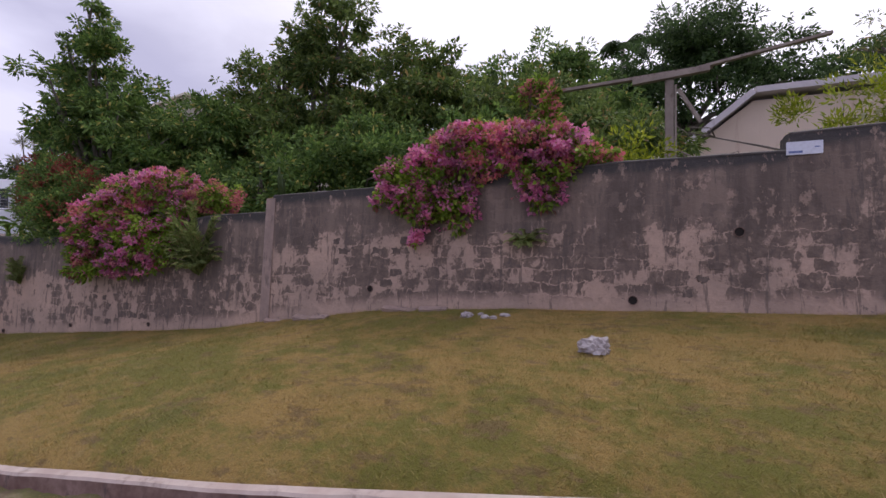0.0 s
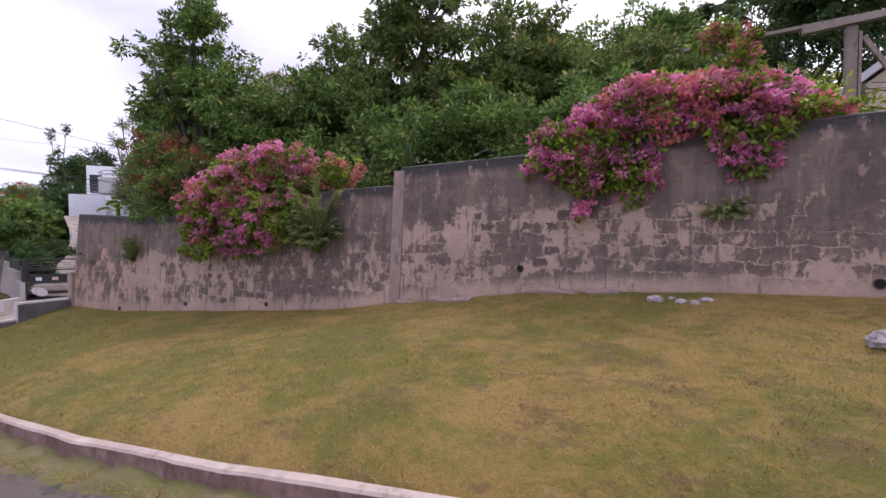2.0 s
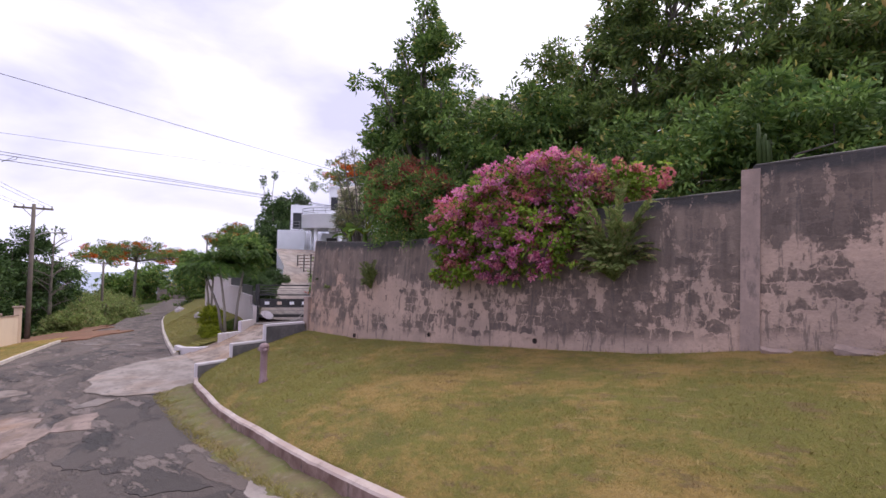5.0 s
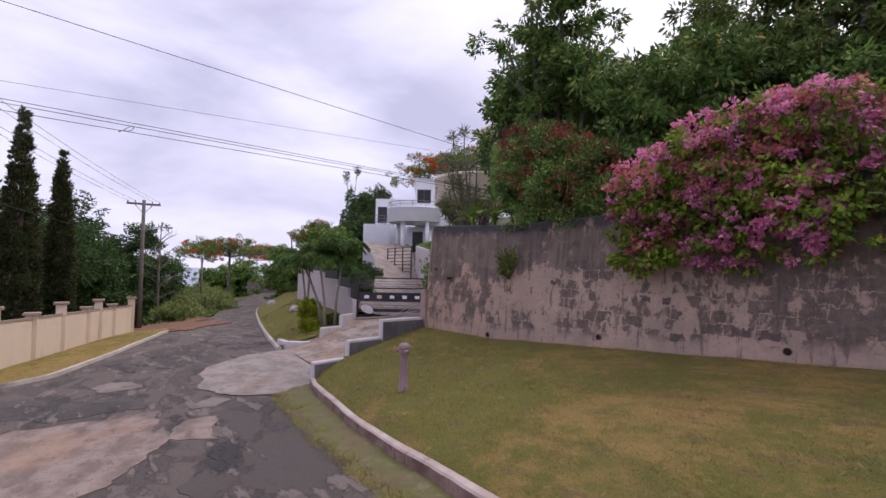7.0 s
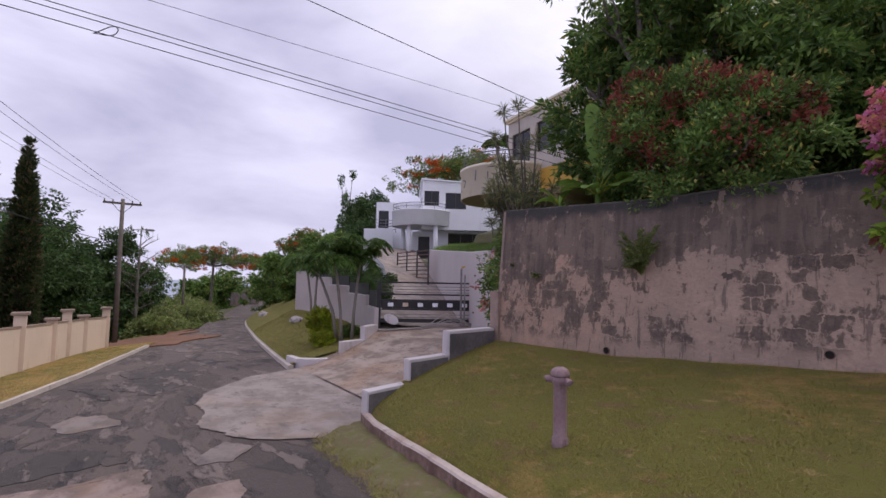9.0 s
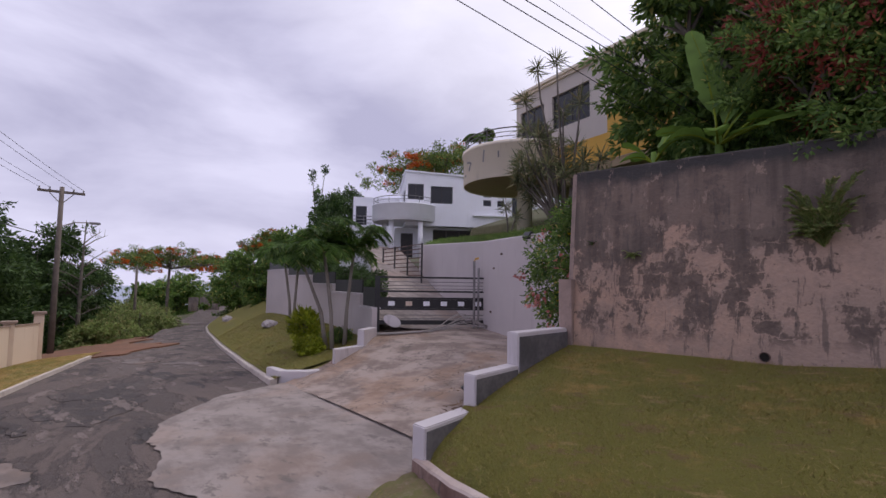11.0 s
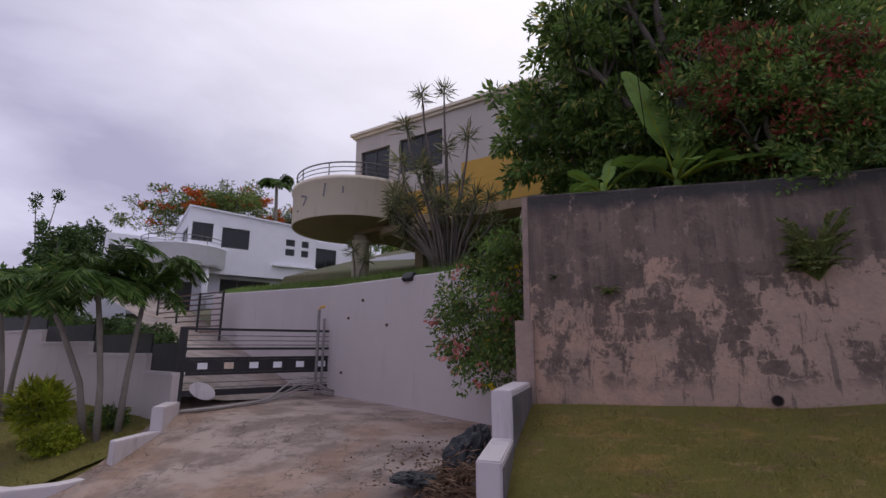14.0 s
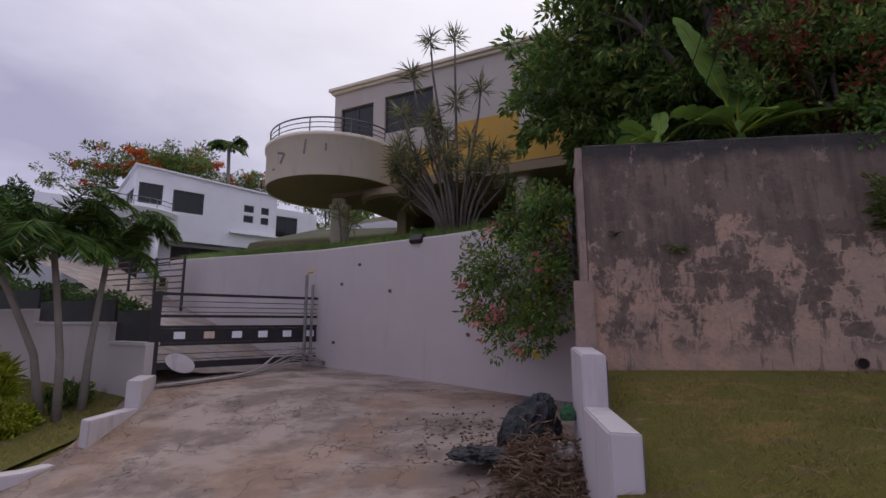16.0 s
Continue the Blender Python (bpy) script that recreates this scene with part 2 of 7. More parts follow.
def concrete_material(name, a, b, crackle=0.0, rust=0.7):
    t = Tree(name)
    f, m = t.noise(30, 6, 0.7), t.noise(1.2, 8, 0.65, stretch=(1, 1.8, 1))
    c = t.mix(t.step(m, 0.38, 0.62), a, b)
    c = t.mix(t.step(t.noise(0.6, 4), 0.48, 0.64, 0, rust), c, (0.34, 0.20, 0.12))
    c = t.mix(t.step(t.noise(2.2, 9, 0.75, stretch=(1, 2.2, 1)), 0.55, 0.64, 0, 0.75), c, tuple(v * 0.42 for v in a))
    h = f
    if crackle:
        vo = t.n.new("ShaderNodeTexVoronoi")
        vo.feature = "DISTANCE_TO_EDGE"
        vo.inputs["Scale"].default_value = crackle
        mp = t.n.new("ShaderNodeVectorMath")
        mp.operation = "ADD"
        dn = t.n.new("ShaderNodeTexNoise")
        dn.inputs["Scale"].default_value, dn.inputs["Detail"].default_value = 3.0, 5.0
        t.l.new(t.pos, dn.inputs["Vector"])
        t.l.new(t.pos, mp.inputs[0])
        t.l.new(dn.outputs["Color"], mp.inputs[1])
        t.l.new(mp.outputs[0], vo.inputs["Vector"])
        k = t.math("MULTIPLY", t.step(vo.outputs["Distance"], 0.0, 0.022, 1.0, 0.0), t.step(t.noise(0.9, 4), 0.42, 0.56))
        c = t.mix(t.math("MULTIPLY", k, 0.85), c, (0.05, 0.045, 0.04))
        h = t.math("SUBTRACT", f, k)
    t.bump(h, 0.5, 0.01)
    return t.done(c, 0.88)


def paint(name, col, rough=0.6, dirt=(0.3, 0.27, 0.25), amount=0.35):
    """Masonry paint with run marks and a little grime."""
    t = Tree(name)
    f = t.noise(28, 5)
    c = t.mix(t.step(t.noise(0.7, 5), 0.35, 0.7, 0, 0.5), col, tuple(v * 0.86 for v in col))
    c = t.mix(t.step(t.noise(1.3, 7, 0.65, stretch=(3, 3, 0.4)), 0.55, 0.75, 0, amount), c, dirt)
    t.bump(f, 0.2, 0.006)
    return t.done(c, rough)


def glass_material():
    t = Tree("dark_window_glass")
    t.b.inputs["Specular IOR Level"].default_value = 0.45
    return t.done((0.012, 0.013, 0.016), 0.06)


M_WALL, M_ROAD = wall_material(), road_material()
M_CAP = surface("mould_black_cap", (0.06, 0.055, 0.053), (0.12, 0.105, 0.10), 1.5, 20)
M_BLOCK = surface("damp_block", (0.10, 0.078, 0.068), (0.17, 0.128, 0.108), 7.0, 16, 0.95, 0.5, dirt=(0.33, 0.24, 0.20))
M_DRYLAWN, M_DRYBLADES = lawn_material("dry_verge_turf", False, 0.24), lawn_material("dry_verge_blades", True, 0.24)
M_VERGE = surface("weedy_gravel", (0.125, 0.13, 0.035), (0.15, 0.105, 0.06), 3.2, 26, 0.95, 0.8, dirt=(0.21, 0.165, 0.12))
M_LAWN, M_BLADES = lawn_material("lawn_soil_and_thatch", False), lawn_material("grass_blades", True)
M_KERB = surface("kerb_worn_paint", (0.54, 0.45, 0.41), (0.38, 0.28, 0.25), 1.6, 18, dirt=(0.20, 0.15, 0.13))
M_KERBWHITE = surface("kerb_white_paint", (0.62, 0.55, 0.50), (0.48, 0.40, 0.36), 1.6, 18, dirt=(0.25, 0.19, 0.16))
M_KERBFACE = surface("kerb_dark_mottled_face", (0.14, 0.075, 0.06), (0.30, 0.20, 0.175), 3.5, 18, dirt=(0.06, 0.045, 0.045))
M_APRON = concrete_material("apron_concrete", (0.31, 0.26, 0.242), (0.20, 0.165, 0.153), 0.0, 0.2)
M_DRIVE = concrete_material("driveway_cracked_concrete", (0.37, 0.295, 0.26), (0.20, 0.15, 0.13), 1.5, 0.42)
M_PATCH = concrete_material("road_patch_mortar", (0.225, 0.185, 0.17), (0.135, 0.11, 0.102), 0.0, 0.2)
M_RENDER = surface("pinkish_old_render", (0.38, 0.275, 0.235), (0.25, 0.19, 0.165), 3.6, 24, 0.93, 0.5, dirt=(0.13, 0.105, 0.095))
M_DIRTPATCH = concrete_material("pinkish_gravel_patch", (0.29, 0.215, 0.19), (0.165, 0.118, 0.10), 3.4, 0.45)
M_TAR = road_material("fresh_dark_asphalt", 0.45)
M_LILAC = paint("lilac_grey_paint", (0.56, 0.50, 0.50), 0.75, (0.30, 0.26, 0.25), 0.25)
M_WING = paint("wing_wall_paint", (0.60, 0.55, 0.57), 0.75, (0.22, 0.19, 0.19), 0.45)
M_WINGSIDE = surface("wing_wall_dark_grey", (0.10, 0.095, 0.10), (0.19, 0.175, 0.18), 1.8, 20)
M_WHITE = paint("white_house_paint", (0.89, 0.89, 0.94), 0.7, (0.66, 0.65, 0.7), 0.2)
M_BEIGE = paint("cream_house_paint", (0.84, 0.74, 0.60), 0.7, (0.35, 0.29, 0.22), 0.35)
M_TAUPE = paint("taupe_house_paint", (0.56, 0.50, 0.45), 0.75, (0.64, 0.58, 0.50), 0.4)
M_OCHRE = paint("ochre_house_paint", (0.62, 0.36, 0.06), 0.7)
M_PRIMER = paint("grey_patch_paint", (0.24, 0.22, 0.22), 0.8)
# run-marked soffit paint; the shade under the house is mixed into its dark base
M_SOFFIT = paint("soffit_stain_and_shade_paint", (0.36, 0.27, 0.17), 0.85, (0.12, 0.09, 0.07), 0.6)
M_GLASS = glass_material()
M_FRAME = surface("dark_window_frame", (0.03, 0.028, 0.03), (0.05, 0.045, 0.045), 3, 30, 0.5, 0.1)
M_IRON = surface("black_gate_paint", (0.014, 0.014, 0.016), (0.03, 0.028, 0.03), 3, 30, 0.45, 0.15)
M_RAIL = surface("grey_rail_metal", (0.13, 0.125, 0.13), (0.20, 0.19, 0.19), 4, 30, 0.45, 0.1, metal=0.6)
M_STEEL = surface("galvanised_tube", (0.34, 0.32, 0.32), (0.24, 0.22, 0.22), 4, 30, 0.5, 0.1, metal=0.7)
M_WOOD = surface("weathered_timber", (0.33, 0.275, 0.235), (0.22, 0.175, 0.15), 3, 24, 0.85, 0.5, dirt=(0.12, 0.085, 0.07))
M_POLE = surface("utility_pole_timber", (0.13, 0.105, 0.09), (0.19, 0.155, 0.135), 3, 20, 0.9, 0.5)
M_BARK = surface("grey_bark", (0.12, 0.10, 0.085), (0.20, 0.17, 0.145), 3, 20, 0.95, 0.7)
M_PALMBARK = surface("palm_trunk_bark", (0.30, 0.265, 0.235), (0.22, 0.19, 0.165), 3, 18, 0.9, 0.5)
M_WIRE = surface("cable_black", (0.02, 0.02, 0.022), (0.03, 0.03, 0.032), 3, 30, 0.6, 0.0)
M_HYDRANT = surface("hydrant_faded_mauve", (0.25, 0.155, 0.17), (0.32, 0.22, 0.23), 4, 30, 0.75, 0.3, dirt=(0.09, 0.05, 0.045))
M_STONE = surface("pale_rubble_stone", (0.50, 0.45, 0.45), (0.30, 0.26, 0.27), 9, 24, 0.9, 0.9, dirt=(0.13, 0.11, 0.11))
M_SOIL = surface("red_brown_soil", (0.23, 0.105, 0.062), (0.15, 0.08, 0.05), 0.8, 18, 0.95, 0.7, dirt=(0.20, 0.15, 0.10))
M_GROUND = surface("rough_green_ground", (0.055, 0.065, 0.022), (0.10, 0.085, 0.045), 0.3, 6, 0.95, 0.5)
M_HEDGE = surface("green_terrace_grass", (0.075, 0.105, 0.028), (0.12, 0.14, 0.04), 1.2, 26, 0.95, 0.6)
M_SEA = surface("grey_sea", (0.30, 0.34, 0.42), (0.26, 0.31, 0.40), 0.01, 0.2, 0.5, 0.0)
M_FENCE = paint("cream_boundary_paint", (0.70, 0.56, 0.45), 0.75, (0.40, 0.22, 0.14), 0.5)
M_FENCECAP = surface("tan_coping", (0.30, 0.22, 0.18), (0.38, 0.28, 0.23), 2, 20)
M_SIGN = surface("sign_white_enamel", (0.68, 0.70, 0.80), (0.60, 0.62, 0.74), 4, 30, 0.4, 0.0)
M_SIGNBAR = surface("sign_blue_print", (0.12, 0.16, 0.36), (0.14, 0.18, 0.40), 4, 30, 0.4, 0.0)
M_BAG = surface("black_bin_bag_plastic", (0.012, 0.014, 0.018), (0.02, 0.022, 0.028), 4, 14, 0.42, 0.6, depth=0.03)
M_HOLE = surface("drain_hole_dark", (0.012, 0.009, 0.008), (0.02, 0.015, 0.013), 5, 20, 0.95, 0.0)
M_PIPE = surface("clay_drain_pipe", (0.13, 0.08, 0.065), (0.18, 0.12, 0.10), 5, 20, 0.9, 0.2)
M_CABLE = surface("pale_bundled_cable", (0.40, 0.37, 0.35), (0.30, 0.27, 0.26), 4, 30, 0.6, 0.0)
M_WICKER = surface("brown_wicker", (0.16, 0.085, 0.05), (0.10, 0.055, 0.035), 8, 40, 0.85, 0.6)
M_PINKSLAB = surface("pink_broken_slab", (0.30, 0.17, 0.14), (0.24, 0.14, 0.12), 4, 24, 0.9, 0.5, dirt=(0.13, 0.09, 0.075))
M_GREENSCRAP = surface("green_plastic", (0.03, 0.13, 0.06), (0.045, 0.16, 0.075), 6, 20, 0.45, 0.3)
M_STICKS = surface("dry_clippings", (0.17, 0.10, 0.065), (0.24, 0.16, 0.10), 5, 30, 0.95, 0.0)

L_TREE = leaf("broad_leaves_mid_green", (0.08, 0.16, 0.045), (0.27, 0.40, 0.095), (0.50, 0.44, 0.13), 0.04)
L_TREE2 = leaf("leaves_olive_green", (0.088, 0.15, 0.044), (0.265, 0.35, 0.085), (0.36, 0.26, 0.10), 0.05)
L_DARK = leaf("leaves_deep_green", (0.042, 0.085, 0.03), (0.12, 0.195, 0.056))
L_BOUG = leaf("bougainvillea_leaves", (0.13, 0.23, 0.025), (0.42, 0.58, 0.075), (0.242, 0.094, 0.075), 0.12)
L_MAGENTA = leaf("magenta_bracts", (0.80, 0.18, 0.44), (0.94, 0.48, 0.70), (0.84, 0.38, 0.46), 0.2, 0.6, 0.5)
L_PINK = leaf("faded_pink_bracts", (0.66, 0.16, 0.22), (0.82, 0.34, 0.34), (0.55, 0.34, 0.16), 0.25, 0.6, 0.42)
L_RED = leaf("rusty_red_flowers", (0.27, 0.055, 0.045), (0.52, 0.14, 0.105), (0.262, 0.143, 0.083), 0.2, 0.6)
L_ORANGE = leaf("flame_orange_flowers", (0.525, 0.094, 0.013), (0.825, 0.213, 0.025), (0.4, 0.062, 0.025), 0.2, 0.6)
L_FERN = leaf("fern_fronds", (0.17, 0.23, 0.065), (0.40, 0.48, 0.17), (0.36, 0.31, 0.14), 0.12)
L_FERNDARK = leaf("dark_wall_fern", (0.038, 0.075, 0.022), (0.105, 0.15, 0.045), (0.18, 0.15, 0.06), 0.1)
L_BANANA = leaf("banana_leaf", (0.10, 0.20, 0.035), (0.25, 0.40, 0.075))
L_PALM = leaf("palm_leaflets", (0.055, 0.125, 0.024), (0.165, 0.28, 0.052), (0.276, 0.265, 0.081), 0.06)
L_DRAC = leaf("dracaena_leaves", (0.16, 0.19, 0.09), (0.36, 0.38, 0.20), (0.36, 0.31, 0.16), 0.14)
L_LIME = leaf("lime_hedge_leaves", (0.208, 0.294, 0.020), (0.518, 0.553, 0.052))
L_CYPRESS = leaf("cypress_sprays", (0.037, 0.065, 0.024), (0.102, 0.128, 0.051), (0.187, 0.119, 0.068), 0.15)
L_YELLOW = leaf("yellow_flowers", (0.68, 0.48, 0.01), (0.80, 0.62, 0.04))
L_SALMON = leaf("salmon_trumpet_flowers", (0.69, 0.184, 0.172), (0.851, 0.391, 0.322))
L_CREAM = leaf("cream_flowers", (0.66, 0.62, 0.36), (0.78, 0.76, 0.58))


# ---- building helpers ----
def thing(name, label, category, at=(0, 0, 0), group="", kind=""):
    ob = new(name)
    ob.empty_display_size = 0.2
    ob.location = at
    return tagged(ob, label, category, group, kind)


def finish(bm, name, smooth=False):
    me = bpy.data.meshes.new(name)
    bmesh.ops.recalc_face_normals(bm, faces=bm.faces)
    bm.to_mesh(me)
    bm.free()
    if smooth:
        me.polygons.foreach_set("use_smooth", [True] * len(me.polygons))
    return me


def part(name, bm, material, parent=None, label="", smooth=False):
    """One mesh object from a bmesh or a mesh, under a thing or a part."""
    me = finish(bm, name, smooth) if isinstance(bm, bmesh.types.BMesh) else bm
    if material and not me.materials:
        me.materials.append(material)
    ob = new(name, me)
    if parent:
        ob.parent = parent
    return tagged(ob, label)


def box(x0, x1, y0, y1, z0, z1, bevel=0.0, bm=None):
    b = bmesh.new()
    vs = [b.verts.new((x, y, z)) for z in (z0, z1) for x, y in ((x0, y0), (x1, y0), (x1, y1), (x0, y1))]
    for f in ((0, 3, 2, 1), (4, 5, 6, 7), (0, 1, 5, 4), (1, 2, 6, 5), (2, 3, 7, 6), (3, 0, 4, 7)):
        b.faces.new([vs[i] for i in f])
    if bevel:
        bmesh.ops.bevel(b, geom=list(b.edges), offset=bevel, segments=2, affect="EDGES")
    return merge(bm, b)


def merge(bm, b):
    if bm is None:
        return b
    me = bpy.data.meshes.new("t")
    b.to_mesh(me)
    b.free()
    bm.from_mesh(me)
    bpy.data.meshes.remove(me)
    return bm


def tube(points, radii, seg=8, bm=None, caps=True):
    """A tapered tube along a line of points."""
    b = bm or bmesh.new()
    pts = [Vector(p) for p in points]
    if not isinstance(radii, (list, tuple)):
        radii = [radii] * len(pts)
    rings = []
    for i, p in enumerate(pts):
        d = (pts[min(i + 1, len(pts) - 1)] - pts[max(i - 1, 0)]).normalized()
        s = d.cross(Vector((0.31, 0.87, 0.38) if abs(d.z) > 0.8 else (0, 0, 1))).normalized()
        u = s.cross(d)
        rings.append([b.verts.new(p + (s * math.cos(a) + u * math.sin(a)) * radii[i]) for a in [k * math.tau / seg for k in range(seg)]])
    for r0, r1 in zip(rings, rings[1:]):
        for k in range(seg):
            b.faces.new((r0[k], r0[(k + 1) % seg], r1[(k + 1) % seg], r1[k]))
    if caps:
        b.faces.new(rings[0][::-1])
        b.faces.new(rings[-1])
    return b


def lathe(profile, seg=24, at=(0, 0, 0), bm=None, a0=0.0, a1=math.tau):
    """A turned shape from (radius, height) pairs."""
    b = bm or bmesh.new()
    full = abs(a1 - a0 - math.tau) < 1e-6
    n = seg if full else seg + 1
    rings = [[b.verts.new((at[0] + r * math.cos(a0 + (a1 - a0) * k / seg), at[1] + r * math.sin(a0 + (a1 - a0) * k / seg), at[2] + z)) for k in range(n)] for r, z in profile]
    for r0, r1 in zip(rings, rings[1:]):
        for k in range(seg):
            b.faces.new((r0[k], r0[(k + 1) % n], r1[(k + 1) % n], r1[k]))
    if full:
        b.faces.new(rings[0][::-1])
        b.faces.new(rings[-1])
    return b


def prism(outline, z0, z1, bm=None):
    """A flat outline (x, y) raised from z0 to z1; either may be a function of x and y."""
    b = bmesh.new()
    g0 = z0 if callable(z0) else (lambda x, y: z0)
    g1 = z1 if callable(z1) else (lambda x, y: z1)
    lo = [b.verts.new((x, y, g0(x, y))) for x, y in outline]
    hi = [b.verts.new((x, y, g1(x, y))) for x, y in outline]
    n = len(outline)
    b.faces.new(lo[::-1])
    b.faces.new(hi)
    for i in range(n):
        b.faces.new((lo[i], lo[(i + 1) % n], hi[(i + 1) % n], hi[i]))
    return merge(bm, b)


def tri_mesh(name, V, F):
    me = bpy.data.meshes.new(name)
    V, F = np.asarray(V, np.float32), np.asarray(F, np.int32)
    k = F.shape[1]
    me.vertices.add(len(V))
    me.vertices.foreach_set("co", V.ravel())
    me.loops.add(F.size)
    me.loops.foreach_set("vertex_index", F.ravel())
    me.polygons.add(len(F))
    me.polygons.foreach_set("loop_start", np.arange(0, F.size, k, dtype=np.int32))
    me.update(calc_edges=True)
    return me


def unit(a):
    return a / np.maximum(np.linalg.norm(a, axis=1, keepdims=True), 1e-9)


def leaves(P, A, L, W, rng, fold=0.25):
    """Folded leaf blades at the points P along the directions A."""
    n = len(P)
    A = unit(A)
    S = unit(np.cross(A, rng.normal(size=(n, 3))))
    N = np.cross(A, S)
    L = (L * rng.uniform(0.7, 1.25, n))[:, None]
    W = (W * rng.uniform(0.75, 1.2, n))[:, None]
    V = np.stack([P, P + A * L * 0.45 + S * W * 0.5 + N * W * fold, P + A * L - N * L * 0.12, P + A * L * 0.45 - S * W * 0.5 + N * W * fold], 1).reshape(-1, 3)
    i = np.arange(n)[:, None] * 4
    return V, np.concatenate([i + [0, 1, 2], i + [0, 2, 3]], 1).reshape(-1, 3)


def joined(blocks):
    V, F, o = [], [], 0
    for v, f in blocks:
        V.append(v)
        F.append(f + o)
        o += len(v)
    return np.concatenate(V), np.concatenate(F)


def clump_points(lobes, n, rng, inner=0.5, rough=0.22):
    """Points in the outer part of a set of ellipsoids, with an uneven outline and gaps."""
    lobes = np.array(lobes, float)
    w = (lobes[:, 3] * lobes[:, 4] + lobes[:, 4] * lobes[:, 5] + lobes[:, 3] * lobes[:, 5])
    k = rng.choice(len(lobes), n * 2, p=w / w.sum())
    D = unit(rng.normal(size=(n * 2, 3)))
    bumps = sum(np.sin(D @ rng.normal(size=3) * f + k * 1.7 + rng.uniform(0, 6)) / f for f in (3.0, 5.0, 9.0, 13.0)) * 1.6
    r = rng.uniform(inner ** 2, 1, n * 2) ** 0.5 * (1 + rough * bumps)
    P = lobes[k, :3] + D * lobes[k, 3:] * r[:, None]
    keep = np.ones(len(P), bool)
    for i, lb in enumerate(lobes):
        q = (((P - lb[:3]) / lb[3:]) ** 2).sum(1)
        keep &= (k == i) | (q > 0.36)
    idx = np.flatnonzero(keep)[:n]
    return P[idx], D[idx]


def crown(lobes, clusters, per, L, W, seed, spread=0.16, droop=0.35, inner=0.5, rough=0.22):
    """Leaves in whorls, the whorls gathered on boughs with gaps between, and loose sprays at the edge."""
    rng = np.random.default_rng(seed)
    q = 5 if spread >= 0.13 else 1
    if q > 1:
        lobes = [(*lb[:3], *[v * 0.9 for v in lb[3:]]) for lb in lobes]
    B, D = clump_points(lobes, max(clusters // q, 10), rng, inner, rough)
    k = np.repeat(np.arange(len(B)), q)
    C = B[k] + (rng.normal(0, 1, (len(k), 3)) * np.array([1, 1, 0.5]) * spread * 1.5 + D[k] * rng.uniform(0, 1.6, (len(k), 1)) * spread) * (q > 1)
    C, D = np.repeat(C, per, 0), np.repeat(D[k], per, 0)
    clusters_n = len(C)
    if per > 24:
        wide = [(*lb[:3], *[v * 1.1 for v in lb[3:]]) for lb in lobes]
        C2, D2 = clump_points(wide, int(clusters * 0.4), rng, 0.9, rough * 1.2)
        C, D = np.concatenate([C, np.repeat(C2, 12, 0)]), np.concatenate([D, np.repeat(D2, 12, 0)])
    off = unit(rng.normal(size=C.shape)) * rng.uniform(0.1, 1, (len(C), 1)) ** 0.6
    if per > 24:
        off[clusters_n:] *= 0.5
    A = off * 1.0 + D * 0.4 + rng.normal(0, 0.3, C.shape) + np.array([0, 0, -droop])
    return leaves(C + off * np.array([1, 1, 0.65]) * spread * 1.35, A, L, W, rng)


def height_sheet(xs, ys, f, skirt=0.0):
    """A grid with heights f(x, y)."""
    X, Y = np.meshgrid(np.array(xs, float), np.array(ys, float), indexing="ij")
    Z = np.vectorize(f)(X, Y)
    nx, ny = X.shape
    i = (np.arange(nx - 1)[:, None] * ny + np.arange(ny - 1)[None]).ravel()[:, None]
    return np.stack([X, Y, Z], -1).reshape(-1, 3), i + np.array([[0, ny, ny + 1, 1]])


def strip_sheet(xs, lo, hi, rows, f):
    """A sheet between the lines y = lo(x) and y = hi(x)."""
    V, n = [], rows + 1
    for x in xs:
        a, b = lo(x), hi(x)
        for k in range(n):
            y = a + (b - a) * k / rows
            V.append((x, y, f(x, y)))
    i = (np.arange(len(xs) - 1)[:, None] * n + np.arange(rows)[None]).ravel()[:, None]
    return np.array(V), i + np.array([[0, 1, n + 1, n]])


def smooth_mesh(me):
    me.polygons.foreach_set("use_smooth", [True] * len(me.polygons))
    return me


def lerp(x, pts):
    xs = [p[0] for p in pts]
    return float(np.interp(x, xs, [p[1] for p in pts]))


# ---- levels of the place ----
ROAD_Z = [(-150, -6.2), (-104, -5.75), (-80, -5.5), (-49, -3.9), (-23.4, -2.2), (-16.8, -1.72), (-13.3, -1.42), (-10.1, -1.06), (-4.6, -0.485), (0, -0.12), (20, 1.0), (60, 2.0)]
KERB_Y = [(-16.45, 3.42), (-15.75, 3.2), (-14.4, 2.96), (-12.84, 2.67), (-11.5, 2.48), (-9.1, 2.23), (-6.75, 2.12), (-4.7, 2.15), (-3.1, 2.3), (-1.75, 2.46), (0, 2.75), (4, 3.5), (12, 5.0)]
BASE_Z = [(-16.6, -0.50), (-14, -0.43), (-11.9, -0.26), (-9.1, -0.03), (-7.4, 0.12), (-5.9, 0.36), (-3.4, 0.69), (-1.6, 0.78), (0.4, 0.84), (2.1, 0.9), (12, 1.3)]
TOP_Z = [(-16.5, 1.97), (-13.5, 1.84), (-11, 1.88), (-7.45, 2.23), (-6.02, 2.25)]
TOP2_Z = [(-6.0, 2.54), (-3.5, 2.58), (-0.2, 2.72), (1.58, 2.72)]
WALL_Y = 6.28


def road_z(x, y):
    return lerp(x, ROAD_Z) + 0.06 * (min(y, 12) - 1) + 0.012 * noise.noise(Vector((x * 0.9, y * 1.3, 0)))


def kerb_y(x):
    return lerp(x, KERB_Y)


